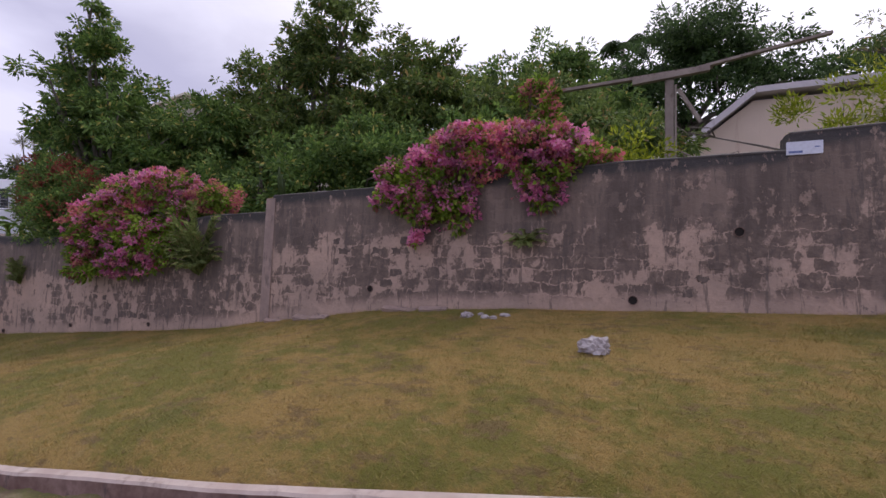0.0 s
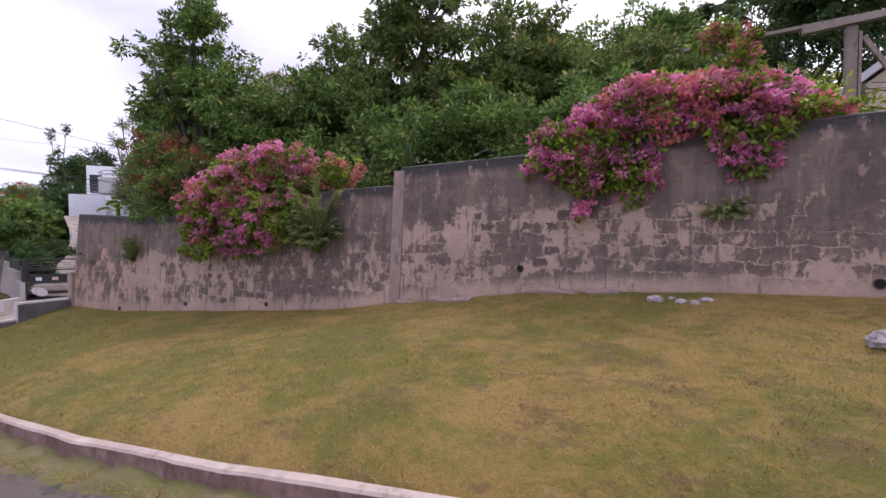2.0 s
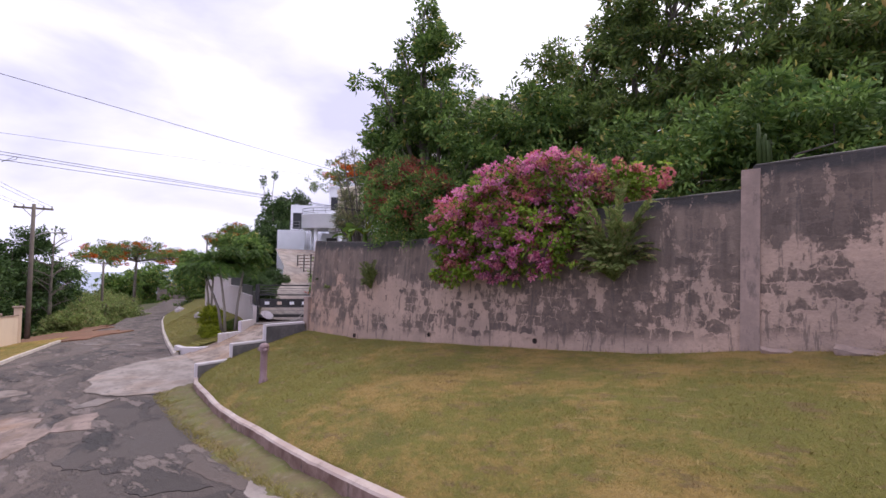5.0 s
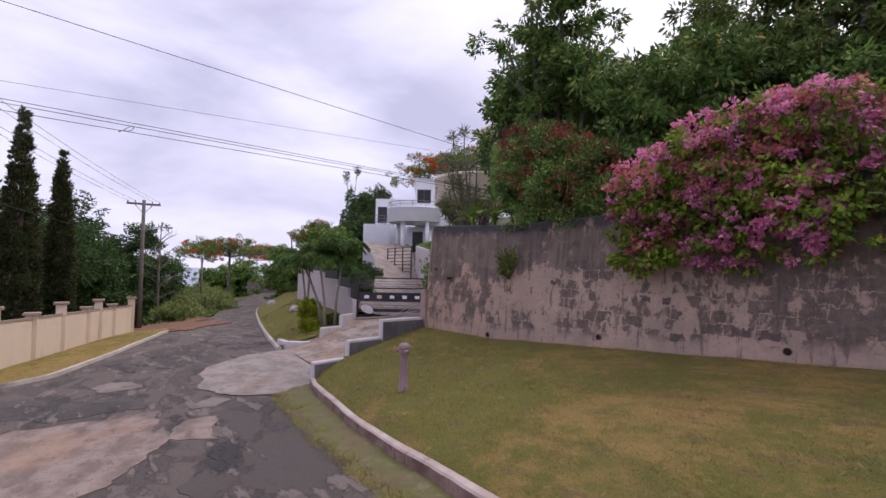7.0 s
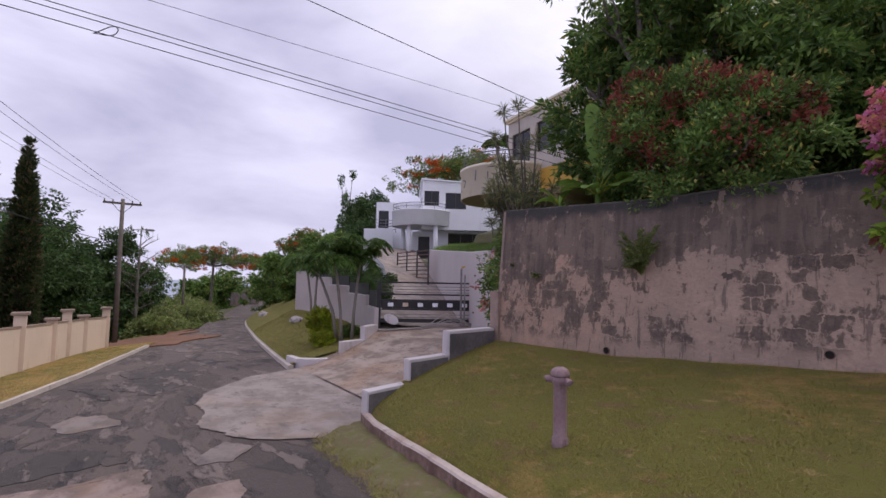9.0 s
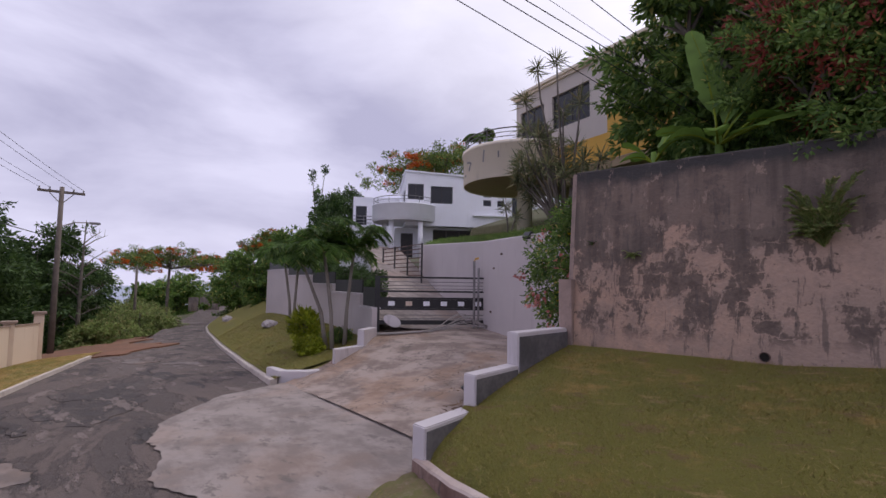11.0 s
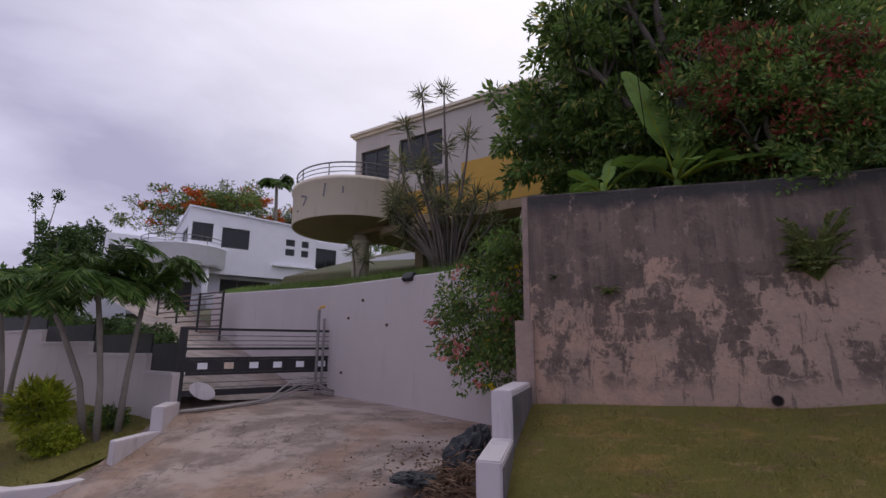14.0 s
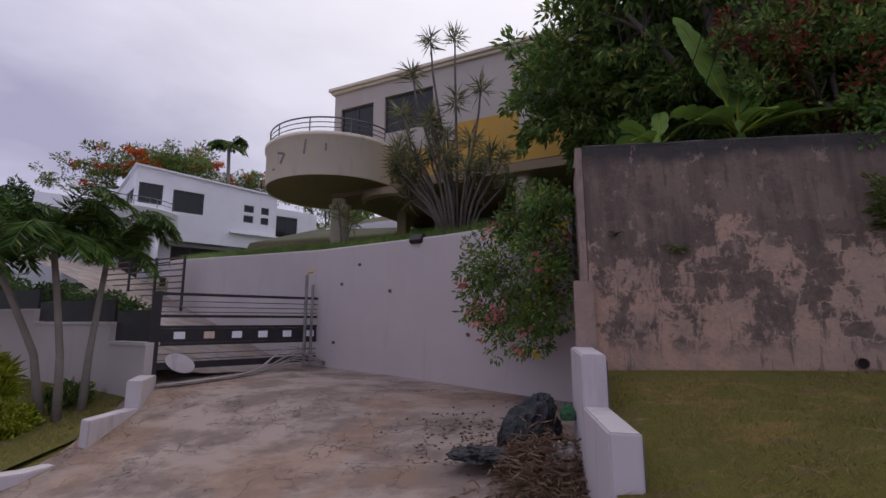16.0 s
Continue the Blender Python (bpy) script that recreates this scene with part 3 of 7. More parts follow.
def right_edge(x):
    return lerp(x, [(-119, 34.0), (-80.6, 20.6), (-59.3, 13.6), (-51.8, 11.2), (-45.4, 9.55), (-34.8, 7.1), (-27.75, 5.6), (-23.05, 4.68)])


def left_edge(x):
    return lerp(x, [(-119, 29.5), (-72, 13.4), (-51, 7.6), (-37.4, 2.85), (-28, 0.1), (-24.3, -1.2), (-23.5, -2.2), (-23, -9), (60, -9)])


def lawn_z(x, y):
    """From the kerb up to the foot of the wall, a little domed."""
    k = kerb_y(x)
    lo, hi = road_z(x, k) + 0.17, lerp(x, BASE_Z)
    f = min(max((y - k - 0.1) / (WALL_Y - k - 0.1), 0), 1)
    return lo + (hi - lo) * f ** 0.62 + 0.02 * noise.noise(Vector((x * 1.1, y * 1.1, 3)))


def drive_z(x, y):
    f = min(max((-16.7 - x) / 6.2, 0), 1)
    r = lerp(y, [(3.3, road_z(-16.7, 3.3)), (5, -1.33), (7, -1.06), (9, -0.96), (12, -0.92), (15, 0.6), (30, 1.6)])
    s = lerp(y, [(3.3, road_z(-22.9, 3.3)), (4.85, -1.97), (6, -1.62), (7.4, -1.12), (9, -0.96), (12, -0.92), (15, 0.6), (30, 1.6)])
    return r + (s - r) * f


def bank_z(x, y):
    e = right_edge(x)
    lo = road_z(x, e) + 0.1
    hi = lerp(x, [(-85, -3.2), (-60, -2.2), (-36, -0.95), (-28, -1.1), (-23, -1.25)])
    return lo + (hi - lo) * min(max((y - e) / 3.2, 0), 1.3) ** 0.85


def frange(a, b, n):
    return [a + (b - a) * k / n for k in range(n + 1)]


# ---- ground, road, lawn ----
def ground_z(x, y):
    base = lerp(x, ROAD_Z) - 0.45 if y > -9 else lerp(x, ROAD_Z) - 0.45 + max(y + 9, -90) * 0.28
    if x < -38 and y < left_edge(max(x, -119)):
        base = lerp(x, ROAD_Z) - 0.25 - 0.1 * max(left_edge(max(x, -119)) - y, 0)
    if y > 15 and x > -30:
        base = max(base, 2.6 + 0.30 * (min(y, 60) - 15))
    elif y > max(20, right_edge(max(x, -119)) + 4 if x < -60 else 20):
        base = max(base, 1.5 + 0.22 * (min(y, 70) - 20) + min(x + 30, 0) * 0.07)
    d = math.hypot(x, y)
    if d > 160:
        base = base + (-75 - base) * min((d - 160) / 240, 1)
    return base


gx = sorted({-4500.0, -1500.0, -600.0, -400.0, -300.0, -240.0, -200.0, *frange(-170, -70, 20), *frange(-70, 30, 50), *frange(30, 170, 10), 240.0, 400.0, 1500.0, 4500.0})
me = tri_mesh("ground", *height_sheet(gx, sorted({-4500.0, -1500.0, -600.0, -400.0, -240.0, *frange(-160, -20, 10), *frange(-20, 40, 50), *frange(40, 160, 14), 240.0, 400.0, 1500.0, 4500.0}), ground_z))
tagged(part("ground", smooth_mesh(me), M_GROUND), "rough green hillside falling away to the sea", "ground", kind="structure")
me = tri_mesh("water", *height_sheet([-4800, -400, 400, 4800], [-4800, -400, 400, 4800], lambda x, y: -60.0))
tagged(part("water", me, M_SEA), "pale grey sea on the horizon", "sea", kind="structure")

me = tri_mesh("road", *strip_sheet(frange(-119, -50, 30) + frange(-49.4, 16, 240), left_edge, lambda x: (kerb_y(x) + 0.03 if x > -16.45 else lerp(x, [(-23.0, 4.72), (-16.45, 3.5)]) if x > -23.0 else right_edge(x)), 40, road_z))
tagged(part("road", smooth_mesh(me), M_ROAD), "worn and patched grey asphalt road running downhill", "road", kind="structure")

me = tri_mesh("lawn", *strip_sheet(frange(-16.52, 12, 140), lambda x: kerb_y(x) + 0.1, lambda x: WALL_Y + 0.08, 26, lawn_z))
lawn = tagged(part("lawn", smooth_mesh(me), M_LAWN), "sloping mown lawn with dry brown patches", "lawn", kind="structure")


def blades(name, n, x0, x1, f_lo, f_hi, z, seed, h=0.035, w=0.006, label="short dry grass blades", mat=None):
    rng = np.random.default_rng(seed)
    x = rng.uniform(x0, x1, n)
    y = np.array([f_lo(a) + (f_hi(a) - f_lo(a)) * u for a, u in zip(x, rng.uniform(0, 1, n))])
    P = np.array([(a, b, z(a, b) - 0.004) for a, b in zip(x, y)])
    keep = np.array([noise.noise(Vector((a * 1.7, b * 1.7, 9))) + rng.uniform(-0.5, 0.7) > -0.15 for a, b in zip(x, y)])
    P = P[keep]
    m = len(P)
    an = rng.uniform(0, math.tau, m)
    S = np.stack([np.cos(an), np.sin(an), np.zeros(m)], 1) * w * 0.5
    T = np.stack([rng.normal(0, 1.0, m), rng.normal(0, 1.0, m), np.ones(m)], 1) * (h * rng.uniform(0.5, 1.3, m))[:, None]
    V = np.stack([P - S, P + S, P + T], 1).reshape(-1, 3)
    F = np.arange(m * 3).reshape(-1, 3)
    return tagged(part(name, tri_mesh(name, V, F), mat or M_BLADES), label, "grass", kind="stuff")


blades("grass", 150000, -16.5, 3.5, lambda x: kerb_y(x) + 0.1, lambda x: WALL_Y, lawn_z, 1)


def kerb(name, xs, line, z, width, height, label, top_mat, face_mat):
    """A painted kerb: an upright face and a worn top, coloured separately, with chipped edges."""
    rng = np.random.default_rng(len(xs))
    k = thing(name, label, "kerb", kind="structure")
    bt, bf = bmesh.new(), bmesh.new()
    prev = None
    x = xs[-1] + 0.004
    y, r = line(x), z(x, line(x))
    bf.faces.new([bf.verts.new(p) for p in ((x, y - 0.02, r - 0.06), (x, y, r + height - 0.02), (x, y + width, r + height), (x, y + width, r - 0.06))])
    for x in xs:
        y, r = line(x), z(x, line(x))
        j = rng.normal(0, 0.006)
        row = [(x, y - 0.02, r - 0.06), (x, y + j, r + height - 0.02), (x, y + 0.018 + j, r + height), (x, y + width, r + height + 0.01), (x, y + width + 0.01, r + height - 0.12)]
        vt, vf = [bt.verts.new(p) for p in row[1:]], [bf.verts.new(p) for p in row[:2]]
        if prev:
            for a, b in zip(zip(prev[0], prev[0][1:]), zip(vt, vt[1:])):
                bt.faces.new((a[0], a[1], b[1], b[0]))
            bf.faces.new((prev[1][0], prev[1][1], vf[1], vf[0]))
        prev = (vt, vf)
    part("kerb_top", bt, top_mat, k)
    # the face has its own material, darker than the top along the lawn
    part("kerb_face", bf, face_mat, k, "chipped upright face")


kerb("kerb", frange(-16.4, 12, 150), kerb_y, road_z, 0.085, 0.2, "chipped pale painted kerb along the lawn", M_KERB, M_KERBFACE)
kerb("kerb", frange(-85, -23.05, 90), right_edge, road_z, 0.16, 0.12, "white painted kerb below a grassy bank", M_KERBWHITE, M_KERBWHITE)


def far_verge_edge(x):
    return left_edge(x) - 0.16


kerb("kerb", frange(-37.5, -23.4, 50), far_verge_edge, road_z, 0.16, 0.12, "white painted kerb along the far verge", M_KERBWHITE, M_KERBWHITE)
me = tri_mesh("bank", *strip_sheet(frange(-85, -23.05, 100), lambda x: right_edge(x) + 0.1, lambda x: right_edge(x) + 4.2, 12, bank_z))
tagged(part("bank", smooth_mesh(me), M_LAWN), "grassy bank below the garden wall", "bank", kind="structure")
blades("grass", 22000, -38, -23.1, lambda x: right_edge(x) + 0.15, lambda x: right_edge(x) + 3.6, bank_z, 5, 0.05, 0.012, "coarse green grass on the bank")


def fence_y(x):
    return lerp(x, [(-39.5, 1.15), (-36.4, -0.2), (-31.6, -1.6), (-29.4, -2.3), (-23, -4.2), (-15, -6.4)])


def verge_z(x, y):
    return road_z(x, y) + 0.1


me = tri_mesh("verge", *strip_sheet(frange(-39.5, -23.6, 40), lambda x: fence_y(x) - 0.3, lambda x: left_edge(x) - 0.1, 8, verge_z))
tagged(part("verge", smooth_mesh(me), M_DRYLAWN), "dry mown grass verge before the boundary wall", "verge", kind="structure")
blades("grass", 16000, -39, -23.8, lambda x: fence_y(x), lambda x: left_edge(x) - 0.15, verge_z, 6, 0.04, 0.012, "dry grass on the far verge", M_DRYBLADES)
me = tri_mesh("verge_strip", *strip_sheet(frange(-16.4, -3, 320), lambda x: kerb_y(x) - lerp(x, [(-16.4, 0.95), (-14, 0.75), (-9, 0.5), (-3, 0.3)]) + 0.2 * noise.noise(Vector((x * 1.9, 0, 0))) + 0.09 * noise.noise(Vector((x * 7, 0, 0))), lambda x: kerb_y(x) + 0.01, 14, lambda x, y: road_z(x, y) - 0.025 + 0.10 * max(0, 1 - (kerb_y(x) - y) / lerp(x, [(-16.4, 0.8), (-14, 0.6), (-9, 0.42), (-3, 0.25)])) ** 0.6 + 0.035 * noise.noise(Vector((x * 3, y * 5, 0))) + 0.02 * noise.noise(Vector((x * 11, y * 13, 0)))))
tagged(part("verge_strip", smooth_mesh(me), M_VERGE), "thin weedy strip between road and kerb", "verge", kind="structure")
blades("weeds", 16000, -16.4, -3, lambda x: kerb_y(x) - lerp(x, [(-16.4, 0.8), (-9, 0.36), (-3, 0.15)]), lambda x: kerb_y(x) - 0.02, lambda x, y: road_z(x, y) + 0.02, 7, 0.045, 0.007, "weeds along the road edge")


def ragged(pts, amount, seed, per=6):
    """An outline with ragged edges from a few corners."""
    rng, out = random.Random(seed), list(pts)
    for _ in range(5):
        nxt = []
        for (x0, y0), (x1, y1) in zip(out, out[1:] + out[:1]):
            d = math.hypot(x1 - x0, y1 - y0) * (0.07 + amount * 0.75)
            nxt += [(x0, y0), ((x0 + x1) / 2 + rng.uniform(-d, d), (y0 + y1) / 2 + rng.uniform(-d, d))]
        out = nxt
    return out


def flat_patch(name, pts, material, label, category, amount=0.06, seed=1, lift=0.012, z=road_z, kind="structure"):
    b = prism(ragged(pts, amount, seed), lambda x, y: z(x, y) - 0.05, lambda x, y: z(x, y) + lift)
    return tagged(part(name, b, material), label, category, kind=kind)


def sheet_patch(name, fx, lo, hi, material, label, category, z, rows=14):
    me = tri_mesh(name, *strip_sheet(fx, lo, hi, rows, z))
    return tagged(part(name, smooth_mesh(me), material), label, category, kind="structure")


# concrete apron on the road, and the driveway behind it
sheet_patch("apron", frange(-22.95, -16.3, 200), lambda x: lerp(x, [(-22.9, 3.6), (-21.5, 2.2), (-19, 1.75), (-17.6, 1.7), (-16.3, 2.7)]) + 0.22 * noise.noise(Vector((x * 1.1, 5, 0))) + 0.05 * noise.noise(Vector((x * 6.0, 2, 0))), lambda x: lerp(x, [(-22.9, 4.95), (-21.3, 4.95), (-17.2, 4.3), (-16.3, 3.5)]), M_APRON, "smooth pale concrete apron where the drive meets the road", "apron", lambda x, y: max(road_z(x, y), drive_z(x, y) - 0.03 if y > 3.6 else -9) + 0.018)
RET = lambda x: 7.45 - 0.53 * (x + 16.6)
drive = sheet_patch("driveway", frange(-24.6, -16.4, 60), lambda x: lerp(x, [(-24.6, 8.4), (-23.4, 7.3), (-22.95, 6.0), (-22.85, 4.75), (-21.3, 4.72), (-17.2, 4.05), (-16.35, 3.4)]), lambda x: RET(x) + 0.1, M_DRIVE, "cracked stained concrete driveway rising to the gate", "driveway", lambda x, y: drive_z(x, y) + 0.02, 24)
sheet_patch("upper_driveway", frange(-37, -21.5, 40), lambda x: lerp(x, [(-37, 14.6), (-32, 12.9), (-28, 10.9), (-24.4, 8.3), (-23.5, 7.9), (-21.5, 10.4)]), lambda x: max(RET(x) + 0.1, lerp(x, [(-37, 16.5), (-30, 14.6), (-21.5, 10.6)])), M_APRON, "pale paved drive rising behind the gate", "driveway", lambda x, y: -0.93 + max(-23.0 - x, 0) * 0.25)
flat_patch("road_patch", [(-16.9, 1.3), (-17.3, 1.75), (-16.7, 1.95), (-16.3, 1.6), (-16.5, 1.25)], M_PATCH, "small pale mortar patch in the asphalt", "road patch", 0.07, 3)
flat_patch("road_patch", [(-14.7, 0.75), (-15.7, 1.1), (-15.6, 1.5), (-14.1, 1.3)], M_DIRTPATCH, "small gravelly repair in the asphalt", "road patch", 0.07, 4)
flat_patch("road_patch", [(-20.1, -0.1), (-19.9, 0.65), (-20.9, 0.55), (-21.6, 0.1), (-20.8, -0.3)], M_PATCH, "irregular pale mortar patch in the asphalt", "road patch", 0.1, 5)
flat_patch("road_patch", [(-14.0, 0.4), (-15.9, 0.7), (-16.85, 0.8), (-17.0, -0.1), (-17.6, -1.3), (-16.4, -3.2), (-13.0, -3.0), (-12.6, -0.6)], M_DIRTPATCH, "large pinkish gravel patch worn into the road", "road patch", 0.12, 6)
flat_patch("road_patch", [(-8.3, 1.62), (-8.25, 1.86), (-8.9, 1.95), (-9.4, 1.88), (-9.0, 1.7)], M_APRON, "pale crumbled patch beside the weeds", "road patch", 0.06, 7)
flat_patch("road_patch", [(-7.35, 1.6), (-7.9, 1.78), (-8.2, 1.66), (-7.8, 1.5)], M_APRON, "pale crumbled patch beside the weeds", "road patch", 0.05, 8)
for k, (px, py) in enumerate(((-26, 1.6), (-29.5, 4.6), (-33, 4.0), (-24.2, 0.4))):
    flat_patch("road_patch", [(px - 1.5, py - 0.5), (px + 1.2, py + 0.1), (px + 1.3, py + 0.3), (px - 1.2, py + 0.0)], M_PATCH if k % 3 else M_TAR, "thin scuffed pale patch on the road", "road patch", 0.14, 20 + k)
flat_patch("tar_patch", [(-16.1, 2.3), (-14.0, 2.2), (-11.2, 1.9), (-9.6, 1.6), (-10.2, 1.0), (-12.6, 0.6), (-13.9, 1.2), (-15.9, 1.5)], M_TAR, "rough dark patch of newer asphalt", "road patch", 0.14, 14, 0.008)
flat_patch("tar_patch", [(-9.3, 1.7), (-7.2, 1.55), (-5.2, 1.5), (-5.8, 0.9), (-8.2, 0.7), (-9.6, 1.1)], M_TAR, "rough dark patch of newer asphalt", "road patch", 0.14, 15, 0.008)
flat_patch("tar_patch", [(-18.4, 0.4), (-17.4, 0.6), (-17.9, -0.9), (-19.2, -2.2), (-21.2, -2.0), (-20.0, -0.5)], M_TAR, "rough dark patch of newer asphalt", "road patch", 0.2, 16, 0.008)
flat_patch("tar_patch", [(-22.5, 1.5), (-25.5, 2.6), (-28.0, 3.6), (-27.5, 2.4), (-24.0, 0.9)], M_TAR, "rough dark patch of newer asphalt", "road patch", 0.2, 17, 0.008)
flat_patch("dirt", [(-37.8, 2.6), (-36.8, 4.0), (-43, 5.4), (-50, 7.4), (-52, 4.0), (-44, 1.6), (-39.6, 1.2)], M_SOIL, "reddish bare soil and rubble at the roadside", "soil", 0.3, 9, 0.06)
me = tri_mesh("planter_soil", *strip_sheet(frange(-23.5, -22.7, 12), lambda x: lerp(x, [(-23.5, 4.98), (-23.1, 5.0), (-22.7, 5.6)]), lambda x: lerp(x, [(-23.5, 7.5), (-23.1, 7.0), (-22.9, 6.6), (-22.7, 6.0)]), 10, lambda x, y: lerp(y, [(4.9, -1.86), (6.0, -1.62), (7.5, -1.3)])))
tagged(part("planter_soil", me, M_LAWN), "thin patchy grass behind the curved driveway wall", "soil", kind="structure")


# ---- the long retaining wall ----
def wall_run(name, tops, x0, x1, label, n=70, back=0.42):
    """Battered block wall with an uneven coping."""
    w = thing(name, label, "wall", kind="structure")
    b = bmesh.new()
    uvl = b.loops.layers.uv.new("UVMap")
    rows = 14
    grid = []
    for x in frange(x0, x1, n):
        zb, zt = lerp(x, BASE_Z) - 0.25, lerp(x, tops) + 0.012 * noise.noise(Vector((x * 3.1, 1, 0)))
        col = []
        for k in range(rows + 1):
            z = zb + (zt - zb) * k / rows
            y = WALL_Y + 0.085 * (z - lerp(x, BASE_Z)) + 0.012 * noise.noise(Vector((x * 1.4, 0, z * 1.4)))
            col.append((b.verts.new((x, y, z)), (x, (z - lerp(x, BASE_Z)) / (zt - lerp(x, BASE_Z)))))
        top = (b.verts.new((x, WALL_Y + back + 0.1, zt - 0.01)), (x, 1.05))
        foot = (b.verts.new((x, WALL_Y + back + 0.1, zb)), (x, 1.05))
        grid.append(col + [top, foot])
    for c0, c1 in zip(grid, grid[1:]):
        for k in range(len(c0) - 1):
            q = (c0[k], c1[k], c1[k + 1], c0[k + 1])
            f = b.faces.new([v for v, _ in q])
            for lp, (_, uv) in zip(f.loops, q):
                lp[uvl].uv = uv
    for c in (grid[0], grid[-1]):
        f = b.faces.new([v for v, _ in c])
        for lp, (_, uv) in zip(f.loops, c):
            lp[uvl].uv = (uv[0], uv[1])
    part("wall_face", b, M_WALL, w)
    return w


wall_low = wall_run("wall_lower", TOP_Z, -16.5, -6.0, "old pink-grey rendered block wall with black mould")
wall_mid = wall_run("wall_middle", TOP2_Z, -6.0, 1.58, "old rendered block wall, blotched black with mould")
wall_high = wall_run("wall_upper", [(1.58, 2.92), (12, 3.3)], 1.58, 12, "dark mould-stained rendered wall, taller section", 40)


def coping(parent, tops, x0, x1, n):
    b = bmesh.new()
    prev = None
    for x in frange(x0, x1, n):
        zt = lerp(x, tops)
        y = WALL_Y + 0.085 * (zt - lerp(x, BASE_Z))
        j = 0.015 * noise.noise(Vector((x * 5, 2, 0)))
        r = [b.verts.new(p) for p in ((x, y - 0.008, zt - 0.012 + j), (x, y - 0.01 + j, zt + 0.006), (x, y + 0.02, zt + 0.02 + j), (x, y + 0.3, zt + 0.025), (x, y + 0.32, zt - 0.03))]
        if prev:
            for k in range(4):
                b.faces.new((prev[k], prev[k + 1], r[k + 1], r[k]))
        prev = r
    part("coping", b, M_CAP, parent, "blackened uneven coping")


coping(wall_low, TOP_Z, -16.5, -6.02, 60)
coping(wall_mid, TOP2_Z, -5.98, 1.56, 50)
coping(wall_high, [(1.58, 2.92), (12, 3.3)], 1.6, 12, 40)
# the rendered pilaster at the joint, the end pier and its footing
b = prism([(-6.12, WALL_Y - 0.018), (-5.92, WALL_Y - 0.018), (-5.92, WALL_Y + 0.2), (-6.12, WALL_Y + 0.2)], 0.1, 2.5)
for v in b.verts:
    v.co.y += 0.085 * (v.co.z - 0.36)
part("pilaster", b, M_RENDER, wall_mid, "smooth paler rendered strip at the joint")
b = prism([(-16.58, WALL_Y + 0.02), (-16.505, WALL_Y + 0.01), (-16.505, 7.4), (-16.58, 7.4)], -1.2, 1.97)
for v in b.verts:
    v.co.y += 0.085 * (v.co.z + 0.5) * (v.co.y < 6.5)
part("end_return", b, M_RENDER, wall_low, "paler rendered end of the wall")
b = prism([(-16.66, WALL_Y - 0.04), (-16.46, WALL_Y - 0.03), (-16.46, WALL_Y + 0.3), (-16.66, WALL_Y + 0.3)], -1.2, 0.42)
part("footing", b, M_RENDER, wall_low, "bulging footing at the corner")

# drain holes with short clay pipes
for hx, hz, hr in ((1.08, 1.8, 0.05), (-0.07, 0.96, 0.05), (-3.89, 0.976, 0.045), (-11.54, -0.075, 0.04), (-14.18, -0.38, 0.045), (-9.0, 0.1, 0.04)):
    hy = WALL_Y + 0.085 * (hz - lerp(hx, BASE_Z))
    d = thing("drain_pipe", "short clay weep-hole pipe set in the wall", "drain pipe", (hx, hy, hz), "weep holes in the wall")
    b = bmesh.new()
    ring = [[(r * math.cos(a), y, r * math.sin(a)) for a in [k * math.tau / 16 for k in range(16)]] for r, y in ((hr * 1.18, 0.03), (hr * 1.18, -0.022), (hr, -0.022), (hr, 0.0))]
    vs = [[b.verts.new(p) for p in rg] for rg in ring]
    for r0, r1 in zip(vs, vs[1:]):
        for k in range(16):
            b.faces.new((r0[k], r0[(k + 1) % 16], r1[(k + 1) % 16], r1[k]))
    part("collar", b, M_PIPE, d)
    b = bmesh.new()
    b.faces.new([b.verts.new((hr * math.cos(k * math.tau / 16), -0.014, hr * math.sin(k * math.tau / 16))) for k in range(16)])
    part("bore", b, M_HOLE, d, "black opening")

# broken stone slabs and crumbs along the foot of the wall
for k, (sx, sy, w, d, h) in enumerate(((-5.05, 6.16, 0.2, 0.07, 0.03), (-4.7, 6.08, 0.14, 0.07, 0.03), (-3.3, 6.18, 0.26, 0.06, 0.03), (-2.75, 6.18, 0.2, 0.06, 0.028), (-5.75, 6.18, 0.14, 0.05, 0.022))):
    b = box(-w, w, -d, d, -h, h)
    bmesh.ops.subdivide_edges(b, edges=list(b.edges), cuts=3, use_grid_fill=True)
    for v in b.verts:
        v.co += Vector((0.03 * noise.noise(v.co * 9 + Vector((k, 0, 0))), 0.03 * noise.noise(v.co * 8 + Vector((0, k, 0))), 0.02 * noise.noise(v.co * 7)))
    ob = part("broken_slab", b, M_RENDER)
    ob.location, ob.rotation_euler = (sx, sy, lawn_z(sx, sy) + 0.01), (0.25, 0.06 * (-1) ** k, 0.05 * k)
    tagged(ob, "thin broken concrete slab sunk at the foot of the wall", "slab", "slabs along the wall")
for k, (sx, sy, w, d, h) in enumerate(((-2.12, 5.86, 0.085, 0.07, 0.055), (-1.85, 5.8, 0.06, 0.05, 0.035), (-1.72, 5.76, 0.05, 0.05, 0.03), (-1.6, 5.88, 0.07, 0.05, 0.03), (-1.95, 5.95, 0.04, 0.04, 0.025))):
    b = bmesh.new()
    bmesh.ops.create_icosphere(b, subdivisions=3, radius=1)
    for v in b.verts:
        q = v.co.copy()
        q *= 1 + 0.35 * noise.noise(q * 2.1 + Vector((k * 3, 0, 0))) + 0.15 * noise.noise(q * 5)
        v.co = Vector((q.x * w, q.y * d, max(q.z, -0.4) * h))
    ob = part("rubble_stone", b, M_STONE)
    ob.location = (sx, sy, lawn_z(sx, sy) + h * 0.25)
    tagged(ob, "broken pale stone lying at the foot of the wall", "stone", "rubble along the wall")

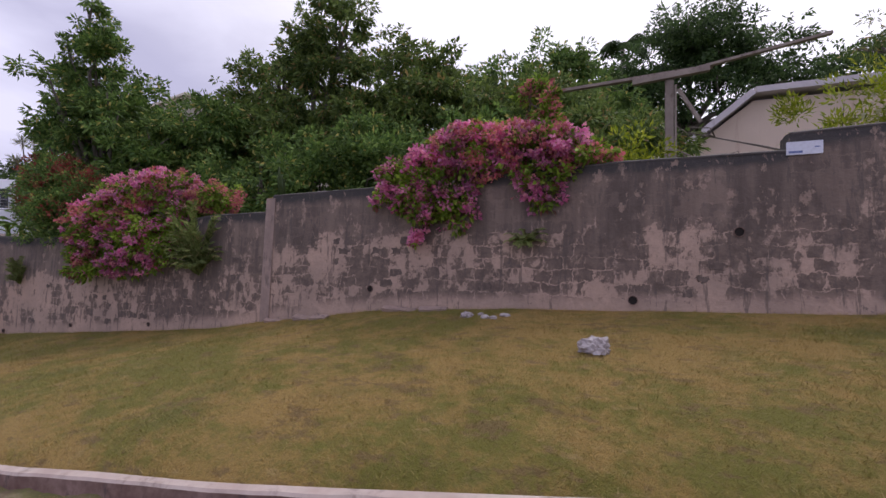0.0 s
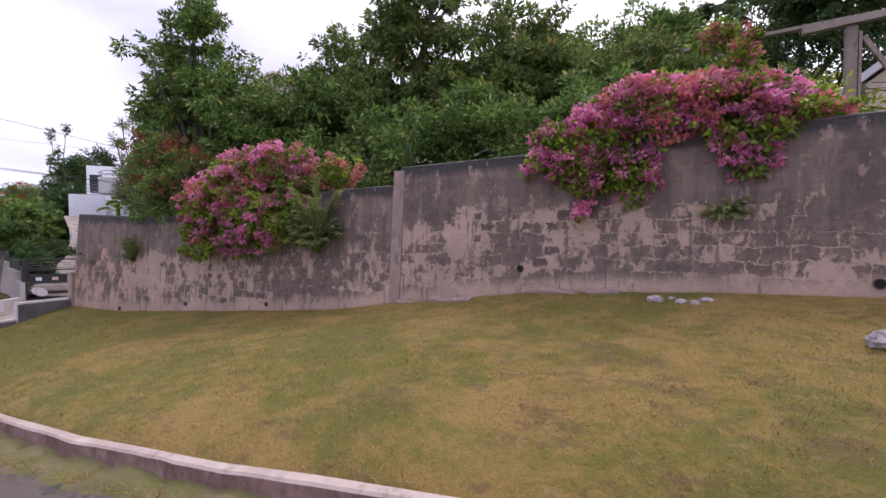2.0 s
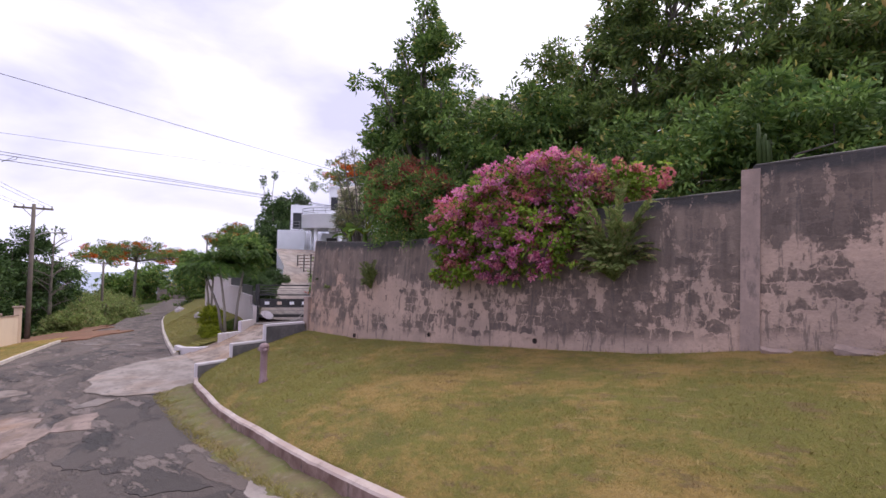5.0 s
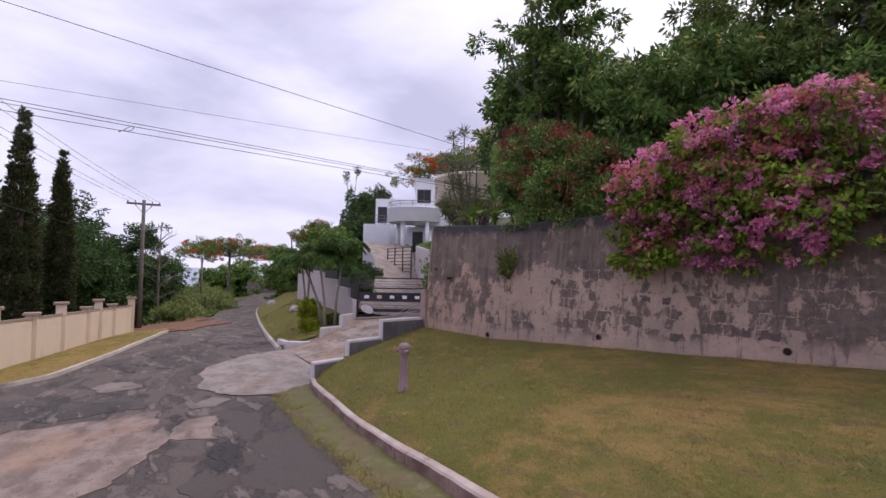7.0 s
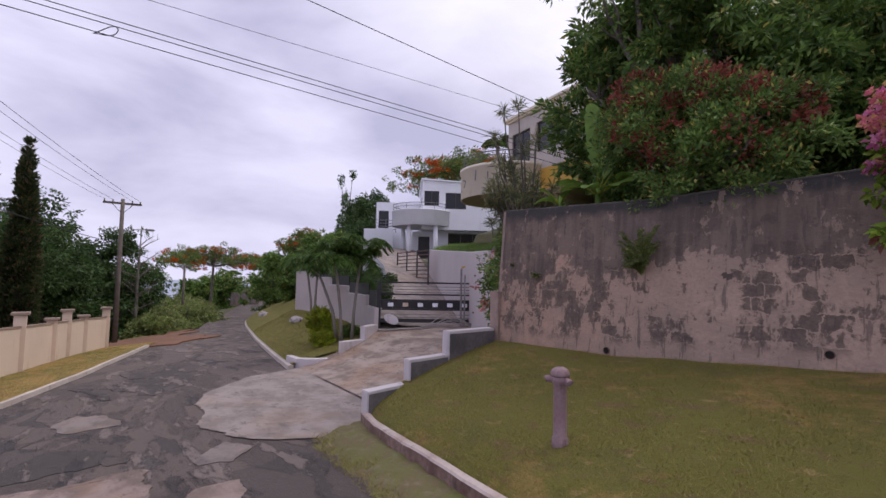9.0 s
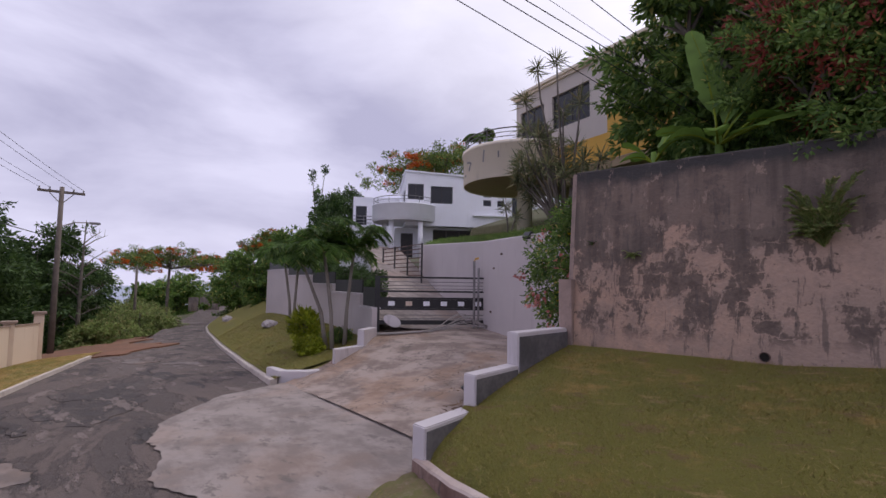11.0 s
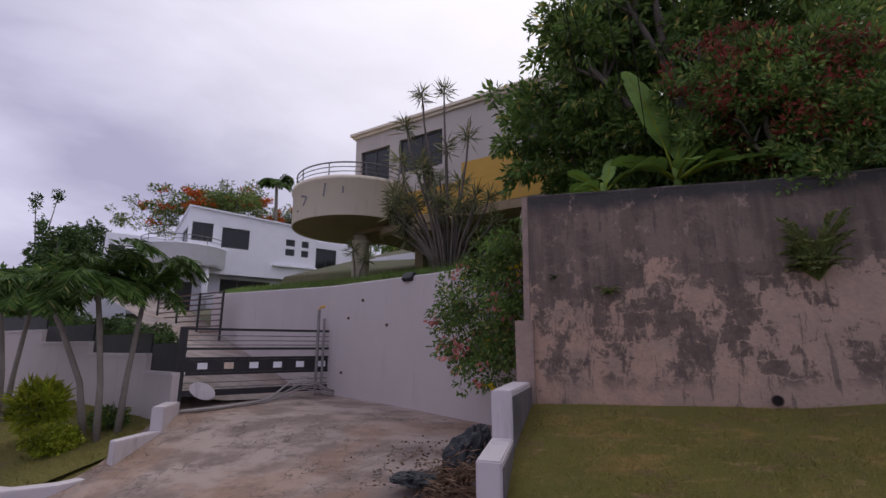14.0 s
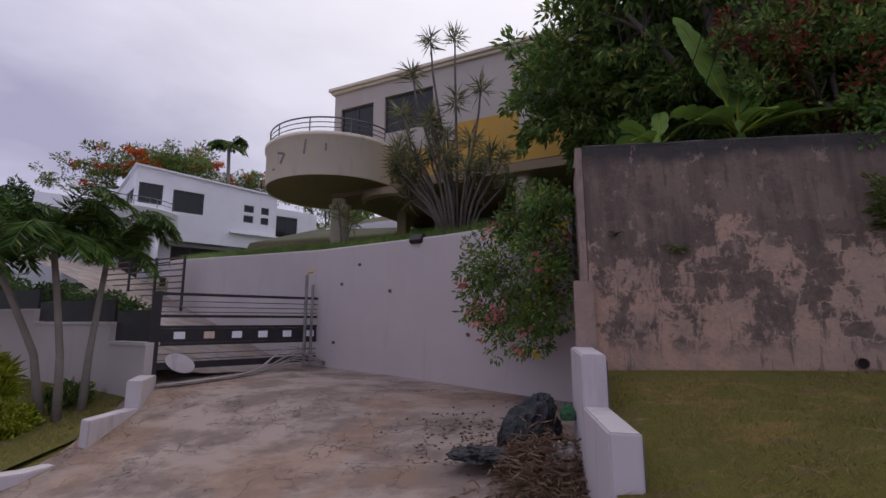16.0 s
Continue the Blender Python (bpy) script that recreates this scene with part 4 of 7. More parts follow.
# pale rock on the lawn
b = bmesh.new()
bmesh.ops.create_icosphere(b, subdivisions=4, radius=1)
for v in b.verts:
    q = v.co.copy()
    q *= 1 + 0.3 * noise.noise(q * 1.6) + 0.3 * noise.noise(q * 3.6) + 0.14 * noise.noise(q * 9)
    v.co = Vector((q.x * 0.145, q.y * 0.115, max(q.z, -0.3) * 0.115))
ob = part("lawn_rock", b, M_STONE)
ob.location = (-0.39, 4.73, lawn_z(-0.39, 4.73) + 0.03)
tagged(ob, "jagged pale lilac-grey rock lying on the lawn", "rock")

# bed of soil behind the wall
me = tri_mesh("planting_bed", *strip_sheet(frange(-16.6, 12, 60), lambda x: WALL_Y + 0.35, lambda x: 18.0, 14, lambda x, y: (lerp(x, TOP_Z) if x < -6 else lerp(x, TOP2_Z)) - 0.2 + 0.1 * (y - 6.6)))
tagged(part("planting_bed", smooth_mesh(me), M_GROUND), "planted soil behind the wall", "planting bed", kind="structure")

# ---- driveway walls ----
def stepped_wall(name, blocks, label):
    w = thing(name, label, "low wall", kind="structure")
    for outline, z0, z1 in blocks:
        b = prism(outline, z0, z1)
        bmesh.ops.bevel(b, geom=[e for e in b.edges], offset=0.012, segments=2, affect="EDGES")
        part("wall_block", b, M_WING, w)
    return w


wing = stepped_wall("driveway_wall_right", [
    ([(-16.66, 5.09), (-16.47, 5.09), (-16.5, 6.2), (-16.72, 6.25)], -1.6, -0.26),
    ([(-16.55, 4.22), (-16.36, 4.22), (-16.465, 5.085), (-16.66, 5.085)], -1.75, -0.655),
    ([(-16.42, 3.4), (-16.22, 3.4), (-16.355, 4.215), (-16.55, 4.215)], -1.9, -1.02)], "stepped lilac-white driveway wall")
# thin dark grey skins over the lawn-side faces of the three steps
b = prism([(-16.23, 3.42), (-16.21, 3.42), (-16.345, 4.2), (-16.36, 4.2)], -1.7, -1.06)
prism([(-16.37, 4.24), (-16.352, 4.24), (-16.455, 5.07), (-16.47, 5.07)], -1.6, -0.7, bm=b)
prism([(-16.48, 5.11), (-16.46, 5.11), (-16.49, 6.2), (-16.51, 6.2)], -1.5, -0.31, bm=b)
part("dark_skin", b, M_WINGSIDE, wing, "dark grey lawn-side render")
stepped_wall("driveway_wall_left", [
    ([(-23.8, 4.88), (-23.1, 4.9), (-22.7, 5.35), (-22.62, 6.0), (-22.82, 6.05), (-22.9, 5.45), (-23.2, 5.08), (-23.8, 5.05)], -2.4, -1.68),
    ([(-22.62, 6.01), (-22.8, 6.9), (-23.02, 6.85), (-22.82, 6.06)], -2.2, -1.24),
    ([(-22.8, 6.91), (-23.25, 7.6), (-23.5, 7.5), (-23.03, 6.86)], -2.0, -0.86)], "stepped curving lilac-white driveway wall")

ret = thing("retaining_wall", "lilac-grey painted retaining wall beside the driveway", "wall", kind="structure")
RT = [(-32, 2.25), (-29.5, 2.1), (-21.9, 1.55), (-18.5, 1.42), (-16.6, 1.42)]
b = bmesh.new()
prev = None
for x in frange(-30.2, -16.62, 40):
    y, zt = RET(x), lerp(x, RT)
    r = [b.verts.new(p) for p in ((x, y, -1.4), (x, y, zt - 0.03), (x + 0.01, y + 0.02, zt), (x + 0.13, y + 0.24, zt), (x + 0.13, y + 0.24, -1.4))]
    if prev:
        for k in range(4):
            b.faces.new((prev[k], prev[k + 1], r[k + 1], r[k]))
    else:
        b.faces.new(r)
    prev = r
part("wall_face", b, M_LILAC, ret)
for px, pz in ((-21.1, 0.75), (-19.8, 0.55), (-21.3, -0.42), (-18.2, -0.2), (-20.6, 1.1)):
    b = tube([(px, RET(px) + 0.02, pz), (px - 0.01, RET(px) - 0.03, pz)], 0.03, 10)
    part("weep_pipe", b, M_PIPE, ret, "small stained weep pipe")

# lawn terrace and clipped grassy edge above it
me = tri_mesh("terrace", *strip_sheet(frange(-33, -16.7, 50), lambda x: RET(x) + 0.2, lambda x: 30.0, 24, lambda x, y: lerp(x, RT) - 0.05 + 0.35 * min((y - RET(x)) / 1.6, 1) + max(y - 18, 0) * 0.12))
tagged(part("terrace", smooth_mesh(me), M_HEDGE), "green grass terrace above the retaining wall", "terrace", kind="structure")
blades("grass", 40000, -29.8, -16.8, lambda x: RET(x) + 0.15, lambda x: RET(x) + 1.5, lambda x, y: lerp(x, RT) - 0.05 + 0.35 * min((y - RET(x)) / 1.6, 1), 11, 0.16, 0.012, "long grass spilling over the retaining wall", L_TREE)

# garden wall along the bank
GW = [(-23.55, 7.75), (-24.75, 8.1), (-27.5, 8.7), (-30.0, 9.07), (-33.5, 9.6), (-37.0, 10.1)]
gw = thing("garden_wall", "stepped white garden wall with black panels on top", "wall", kind="structure")
for (x0, y0), (x1, y1), zt in zip(GW, GW[1:], (-0.4, -0.05, 0.22, 0.55, 0.85)):
    d = Vector((x1 - x0, y1 - y0, 0)).normalized()
    n = Vector((-d.y, d.x, 0)) * 0.1
    b = prism([(x0 + n.x, y0 + n.y), (x1 + n.x, y1 + n.y), (x1 - n.x, y1 - n.y), (x0 - n.x, y0 - n.y)], -2.4, zt)
    part("wall_panel", b, M_LILAC, gw)
    c = prism([(x0 + n.x * 1.3, y0 + n.y * 1.3), (x1 + n.x * 1.3, y1 + n.y * 1.3), (x1 - n.x * 1.3, y1 - n.y * 1.3), (x0 - n.x * 1.3, y0 - n.y * 1.3)], zt + 0.001, zt + 0.05)
    part("coping", c, M_WING, gw)
    m = 0.05
    p = prism([(x0 + d.x * m + n.x * 0.2, y0 + d.y * m + n.y * 0.2), (x1 - d.x * m + n.x * 0.2, y1 - d.y * m + n.y * 0.2), (x1 - d.x * m - n.x * 0.2, y1 - d.y * m - n.y * 0.2), (x0 + d.x * m - n.x * 0.2, y0 + d.y * m - n.y * 0.2)], zt + 0.06, zt + (0.6 if x0 > -24 else 0.46))
    part("screen_panel", p, M_IRON, gw, "black metal screen panel")


me = tri_mesh("front_garden", *strip_sheet(frange(-37, -24.0, 30), lambda x: lerp(x, [(a, c + 0.08) for a, c in GW[::-1]]), lambda x: lerp(x, [(-37, 14.7), (-32, 13.0), (-28, 11.0), (-24.4, 8.4), (-24.0, 8.2)]), 10, lambda x, y: lerp(x, [(-37, 0.6), (-30, 0.0), (-24.4, -0.75)]) - 0.05))
tagged(part("front_garden", smooth_mesh(me), M_GROUND), "shaded planted ground behind the garden wall", "garden", kind="structure")


# ---- gate ----
GA, GB = Vector((-23.6, 7.82, -0.98)), Vector((-21.78, 10.4, -0.98))
gate = thing("driveway_gate", "black tubular driveway gate with a row of square cut-outs", "gate", GA)
gl = (GB - GA).length
gate.rotation_euler = (0, 0, math.atan2(GB.y - GA.y, GB.x - GA.x))
part("hinge_post", box(-0.07, 0.07, -0.07, 0.07, -0.05, 1.5, 0.008), M_IRON, gate)
part("end_stile", box(gl - 0.06, gl - 0.01, -0.03, 0.03, 0.12, 1.5, 0.006), M_IRON, gate)
for z, h in ((1.44, 0.05), (1.05, 0.05), (0.86, 0.05), (0.56, 0.05), (0.16, 0.12)):
    part("rail", box(0.07, gl - 0.06, -0.025, 0.025, z, z + h, 0.005), M_IRON, gate)
for z in (1.34, 1.24, 1.15, 0.42, 0.32):
    part("thin_rail", tube([(0.07, 0, z), (gl - 0.06, 0, z)], 0.009, 8), M_RAIL, gate, "thin grey bar")
part("panel_plate", box(0.07, gl - 0.06, -0.01, 0.01, 0.612, 0.858), M_IRON, gate)
for k in range(6):
    x = 0.07 + (gl - 0.13) * (k + 0.65) / 6.2
    part("square_plate", box(x - 0.09, x + 0.09, -0.016, 0.016, 0.675, 0.80, 0.003), M_WHITE if k != 1 else M_FENCE, gate, "small pale square plate")
b = lathe([(0.001, 0), (0.16, 0.0), (0.17, 0.012), (0.13, 0.02), (0.001, 0.03)], 20)
bmesh.ops.transform(b, matrix=pose(0.42, -0.07, 0.26, 75, 25, 0) @ Matrix.Diagonal((1.5, 0.9, 1, 1)), verts=b.verts)
part("pale_disc", b, M_WING, gate, "pale oval plate leaning on the gate")
post = thing("gate_pipe_post", "grey upright pipe post beside the gate", "post", (-22.02, 10.02, -0.98))
part("pipe", tube([(0, 0, 0), (0, 0, 1.95)], 0.035, 12), M_STEEL, post)
part("pipe", tube([(0.12, 0.05, 0), (0.12, 0.05, 1.75)], 0.03, 12), M_STEEL, post)
part("elbow", tube([(0, 0, 1.95), (0.03, 0.03, 2.02), (0.11, 0.07, 2.03)], 0.032, 10), M_OCHRE, post, "yellowed pipe elbow")
cab = thing("cable_bundle", "loose bundle of pale cables draped before the gate", "cable")
rng = random.Random(4)
for k in range(9):
    pts, a = [], rng.uniform(0, 0.2)
    for i in range(25):
        f = i / 24
        x, y = -23.3 + 1.75 * f + rng.uniform(-0.02, 0.02), 7.7 + 2.5 * f - 0.35 * math.sin(f * math.pi) - a
        lift = 0.34 * math.exp(-((f - 0.85 + 0.06 * k / 9) / 0.13) ** 2) * (0.4 + 0.1 * k) + 0.05
        pts.append((x, y, drive_z(x, y) + 0.02 + lift * (1 if k % 3 else 0.5)))
    part("cable", tube(pts, 0.011, 6), M_CABLE, cab, smooth=True)

# ---- brown slatted railing beyond the gate ----
ra, rb = Vector((-28.0, 13.0, 0.52)), Vector((-32.0, 13.8, 0.55))
rail = thing("slatted_railing", "brown horizontal slatted railing beside the upper drive", "railing", ra)
rl = (rb - ra).length
rail.rotation_euler = (0, 0, math.atan2(rb.y - ra.y, rb.x - ra.x))
for k in range(4):
    part("post", box(rl / 3 * k - 0.03, rl / 3 * k + 0.03, -0.03, 0.03, -0.5, 1.5, 0.004), M_FRAME, rail)
for k in range(8):
    part("slat", box(0.03, rl - 0.03, -0.05, -0.032, 0.1 + k * 0.19, 0.145 + k * 0.19), M_PIPE, rail)


def window(parent, w, h, m, mullions=1, sill=False, frame_mat=None, shade=0.05):
    """A glazed window, its frame proud of the wall and the panes set back; local x along the wall, z up, y out of it."""
    e = new("window")
    e.parent, e.matrix_basis = parent, m
    fm = frame_mat or M_FRAME
    b = box(0, w, -0.03, 0.035, h - 0.06, h)
    box(0, w, -0.03, 0.035, 0, 0.06, bm=b)
    for k in range(mullions + 2):
        x = (w - 0.06) * k / (mullions + 1)
        box(x, x + 0.06, -0.03, 0.03, 0.06, h - 0.06, bm=b)
    part("frame", b, fm, e)
    for k in range(mullions + 1):
        x0, x1 = 0.06 + (w - 0.06) * k / (mullions + 1), (w - 0.06) * (k + 1) / (mullions + 1)
        part("pane", box(x0, x1, -0.012, 0.012, 0.06, h - 0.06), M_GLASS, e)
    if sill:
        part("sill", box(-0.05, w + 0.05, 0, 0.1, -0.06, 0.0, 0.006), M_WHITE, e)
    return e


def railing(parent, cx, cy, z, r, a0, a1, material, h=0.45, rails=3, posts=9):
    arc = [a0 + (a1 - a0) * k / 40 for k in range(41)]
    for k in range(rails):
        zz = z + h * (k + 1) / rails
        part("hand_rail" if k == rails - 1 else "rail", tube([(cx + r * math.cos(a), cy + r * math.sin(a), zz) for a in arc], 0.022 if k == rails - 1 else 0.013, 7), material, parent)
    for k in range(posts):
        a = a0 + (a1 - a0) * k / (posts - 1)
        part("baluster", tube([(cx + r * math.cos(a), cy + r * math.sin(a), z - 0.02), (cx + r * math.cos(a), cy + r * math.sin(a), z + h)], 0.017, 7), material, parent)


# ---- cream house on columns with a round balcony ----
h2 = thing("cream_house", "unfinished taupe and ochre house on columns with a round balcony", "house", (-23.45, 13.65, 0))
h2.rotation_euler = (0, 0, math.atan2(-1.15, 5.6))
HL, HD = 8.6, 7.0


def wall_with_openings(x0, x1, z0, z1, t, holes):
    """An upright slab from x0 to x1 with rectangular openings right through it, in one piece; the outer face at y = 0."""
    b = bmesh.new()
    xs = sorted({x0, x1, *[h[0] for h in holes], *[h[1] for h in holes]})
    zs = sorted({z0, z1, *[h[2] for h in holes], *[h[3] for h in holes]})
    vs = {}

    def vert(i, j, y):
        if (i, j, y) not in vs:
            vs[i, j, y] = b.verts.new((xs[i], y, zs[j]))
        return vs[i, j, y]

    def solid(i, j):
        if not (0 <= i < len(xs) - 1 and 0 <= j < len(zs) - 1):
            return False
        mx, mz = (xs[i] + xs[i + 1]) / 2, (zs[j] + zs[j + 1]) / 2
        return not any(h[0] < mx < h[1] and h[2] < mz < h[3] for h in holes)

    for i in range(len(xs) - 1):
        for j in range(len(zs) - 1):
            if not solid(i, j):
                continue
            for y in (0, t):
                b.faces.new([vert(i, j, y), vert(i + 1, j, y), vert(i + 1, j + 1, y), vert(i, j + 1, y)])
            for di, dj, p, q in ((-1, 0, (i, j), (i, j + 1)), (1, 0, (i + 1, j), (i + 1, j + 1)), (0, -1, (i, j), (i + 1, j)), (0, 1, (i, j + 1), (i + 1, j + 1))):
                if not solid(i + di, j + dj):
                    b.faces.new([vert(*p, 0), vert(*q, 0), vert(*q, t), vert(*p, t)])
    return b


H2W = [(0.25, 1.45, 4.62, 6.5), (1.85, 3.45, 5.42, 6.56), (5.95, 7.3, 5.45, 6.65)]
part("front_wall", wall_with_openings(0, HL, 3.95, 7.02, 0.22, H2W), M_TAUPE, h2)
part("end_wall", box(0.001, 0.22, 0.221, HD, 3.95, 7.02), M_TAUPE, h2)
part("far_end_wall", box(HL - 0.22, HL, 0.221, HD, 3.95, 7.02), M_TAUPE, h2)
part("back_wall", box(0.221, HL - 0.221, HD - 0.22, HD, 3.95, 7.02), M_TAUPE, h2)
part("floor_slab", box(0.0, HL, 0.0, HD, 3.70, 3.948, 0.01), M_SOFFIT, h2, "stained, shade-darkened concrete floor slab")
b = box(-0.16, HL + 0.16, -0.16, HD + 0.16, 7.1, 7.2, 0.01)
box(-0.08, HL + 0.08, -0.08, HD + 0.08, 7.021, 7.099, bm=b)
part("roof", b, M_BEIGE, h2, "flat roof with a cream moulded edge")
part("ochre_band", box(1.62, 8.3, -0.006, 0.0, 3.96, 4.75), M_OCHRE, h2, "ochre painted band")
part("ochre_patch", box(4.1, 5.9, -0.007, -0.001, 4.752, 5.3), M_OCHRE, h2, "ochre painted patch")
for x0, x1, z0, z1 in H2W:
    window(h2, x1 - x0, z1 - z0, pose(x1, 0.1, z0, 0, 0, 180), 1 if x1 - x0 < 1.9 else 2)
for cx, cy in ((0.1, 0.3), (5.9, 0.5), (8.2, 0.5)):
    b = lathe([(0.28, -2.4), (0.28, -0.28), (0.33, -0.26), (0.33, -0.18), (0.25, -0.14), (0.25, -0.001)], 20, (cx, cy, 3.7))
    part("column", b, M_BEIGE, h2, "round cream column", True)
# inner piers take the dark soffit paint, so shade below the floor is coloured in
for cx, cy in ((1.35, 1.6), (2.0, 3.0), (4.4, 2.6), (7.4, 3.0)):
    part("pier", box(cx, cx + 0.32, cy, cy + 0.32, 1.2, 3.699), M_SOFFIT, h2, "square pier in shade-dark paint")
part("lower_wall", box(2.4, HL - 0.5, 4.6, 4.8, 1.3, 3.699), M_WHITE, h2, "white ground-floor wall set far back")
bx, by, br = 0.1, 0.05, 2.02
b = lathe([(br - 0.14, 3.98), (br - 0.02, 3.8), (br, 3.82), (br, 4.86), (br + 0.05, 4.88), (br + 0.05, 4.99), (br - 0.02, 5.01), (br - 0.14, 5.0), (br - 0.14, 4.2)], 64, (bx, by, 0), None, radians(88), radians(362))
part("balcony_parapet", b, M_BEIGE, h2, "cream curved balcony parapet", True)
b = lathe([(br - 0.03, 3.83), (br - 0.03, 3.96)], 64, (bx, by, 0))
part("balcony_slab", b, M_SOFFIT, h2, "stained, shade-darkened round underside")
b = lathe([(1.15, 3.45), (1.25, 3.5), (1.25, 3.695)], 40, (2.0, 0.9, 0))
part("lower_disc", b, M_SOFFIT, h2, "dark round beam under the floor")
railing(h2, bx, by, 5.01, br - 0.08, radians(92), radians(352), M_RAIL, 0.42)
for a, z, w, hh, ti in ((262, 4.5, 0.24, 0.06, 15), (264.5, 4.34, 0.06, 0.3, 30), (285, 4.58, 0.05, 0.4, 5), (301, 4.55, 0.05, 0.2, 0), (254, 4.1, 0.1, 0.05, 0)):
    aa = radians(a)
    b = box(-w / 2, w / 2, -0.006, 0.006, -hh / 2, hh / 2)
    bmesh.ops.transform(b, matrix=Matrix.Translation((bx + (br + 0.008) * math.cos(aa), by + (br + 0.008) * math.sin(aa), z)) @ Matrix.Rotation(aa + math.pi / 2, 4, "Z") @ Matrix.Rotation(radians(ti), 4, "Y"), verts=b.verts)
    part("filler_patch", b, M_PRIMER, h2, "grey filler patch on the parapet")
b = box(1.5, 1.66, -0.01, -0.004, 3.97, 4.7)
part("rust_stain", b, M_PIPE, h2, "rusty brown painted strip")

# ---- white house with a round corner balcony ----
yw = thing("white_annex", "plain white annex wall between the two houses", "annex", (-27.5, 20.5, 0))
yw.rotation_euler = (0, 0, radians(-14))
part("wall", wall_with_openings(0.2, 5.0, 1.2, 4.3, 0.2, [(1.0, 2.6, 2.6, 3.6)]), M_WHITE, yw)
window(yw, 1.6, 1.0, pose(2.6, 0.1, 2.6, 0, 0, 180), 1)

h1 = thing("white_house", "white two-storey modern house with a round corner balcony", "house", (-36.4, 18.5, 0))
h1.rotation_euler = (0, 0, math.atan2(5.55, 3.6))
# local x runs along the long front, local -y faces out of it
H1W = [(0.12, 1.15, 5.68, 6.7), (1.6, 3.05, 5.47, 6.6), (5.1, 5.65, 6.0, 6.4), (5.1, 5.65, 5.42, 5.82), (6.05, 6.5, 6.0, 6.4), (6.05, 6.5, 5.42, 5.82)]
b = wall_with_openings(0, 6.95, 4.2, 7.3, 0.2, H1W)
for v in b.verts:
    if v.co.z > 7.29:
        v.co.z = 7.46 - 0.045 * v.co.x
part("front_wall", b, M_WHITE, h1)
H1E = [(-2.6, -0.5, 5.35, 6.55)]
b = wall_with_openings(-5.3, -0.201, 4.2, 7.2, 0.2, H1E)
for v in b.verts:
    x, y = v.co.x, v.co.y
    v.co.x, v.co.y = y, -x
    if v.co.z > 7.19:
        v.co.z = 7.46 - 0.06 * v.co.y
part("end_wall", b, M_WHITE, h1)
part("back_wall", box(0.0, 6.95, 5.301, 5.5, 4.2, 7.0), M_WHITE, h1)
part("far_wall", box(6.75, 6.95, 0.201, 5.3, 4.2, 7.0), M_WHITE, h1)
part("recessed_wing", wall_with_openings(6.951, 10.2, 2.2, 6.85, 0.2, [(7.5, 8.9, 5.0, 6.4)]), M_WHITE, h1, "white wing set back from the front").location = (0, 1.4, 0)
window(h1, 1.4, 1.4, pose(8.9, 1.5, 5.0, 0, 0, 180), 1)
part("recessed_wing_side", box(10.0, 10.2, 1.601, 5.3, 2.2, 6.85), M_WHITE, h1)
b = bmesh.new()
vs = [b.verts.new(p) for p in ((-0.12, -0.12, 7.47), (7.05, -0.12, 7.14), (7.05, 5.6, 6.9), (-0.12, 5.6, 7.13), (-0.12, -0.12, 7.56), (7.05, -0.12, 7.22), (7.05, 5.6, 6.98), (-0.12, 5.6, 7.21))]
for f in ((0, 3, 2, 1), (4, 5, 6, 7), (0, 1, 5, 4), (1, 2, 6, 5), (2, 3, 7, 6), (3, 0, 4, 7)):
    b.faces.new([vs[i] for i in f])
part("roof", b, M_WHITE, h1, "thin white roof slab")
part("floor_slab", box(0.0, 6.95, 0.0, 5.5, 4.0, 4.199), M_WHITE, h1)
for x0, x1, z0, z1 in H1W:
    window(h1, x1 - x0, z1 - z0, pose(x1, 0.1, z0, 0, 0, 180), 1 if x1 - x0 > 0.9 else 0)
window(h1, 2.1, 1.2, pose(0.1, 0.5, 5.35, 0, 0, 90), 1)
part("lower_wall", wall_with_openings(1.2, 6.95, 2.2, 3.999, 0.2, [(1.9, 4.6, 2.75, 3.85), (5.2, 6.6, 2.75, 3.8)]), M_WHITE, h1).location = (0, 0.9, 0)
window(h1, 2.7, 1.1, pose(4.6, 1.0, 2.75, 0, 0, 180), 2)
window(h1, 1.4, 1.05, pose(6.6, 1.0, 2.75, 0, 0, 180), 1)
part("ledge", box(4.4, 7.0, -0.25, 0.0, 4.7, 4.8, 0.01), M_WHITE, h1)
b = lathe([(1.96, 4.4), (2.08, 4.28), (2.1, 4.3), (2.1, 5.2), (2.13, 5.22), (2.13, 5.29), (1.96, 5.29), (1.96, 4.4)], 48, (0.0, 0.9, 0), None, radians(95), radians(334))
part("balcony_parapet", b, M_WHITE, h1, "smooth white curved parapet", True)
part("balcony_slab", lathe([(2.05, 4.22), (2.05, 4.38)], 48, (0.0, 0.9, 0)), M_WHITE, h1)
railing(h1, 0.0, 0.9, 5.29, 2.03, radians(98), radians(320), M_RAIL, 0.42, 2, 9)
for cx, cy in ((-0.9, -0.3), (0.9, -0.55), (-1.3, 1.5)):
    part("column", lathe([(0.16, 2.0), (0.16, 4.219)], 16, (cx, cy, 0)), M_WHITE, h1, smooth=True)
part("entrance_wall", box(-0.6, 1.15, 1.3, 1.5, 2.0, 3.969), M_WHITE, h1)
part("entrance_door", box(-0.2, 0.6, 1.26, 1.299, 2.0, 3.6, 0.01), M_FRAME, h1, "dark entrance door")
for k in range(4):
    part("side_block_rail", tube([(-3.5, 5.2, 4.45 + 0.25 * k), (-1.9, 5.2, 4.45 + 0.25 * k)], 0.025, 6), M_RAIL, h1)
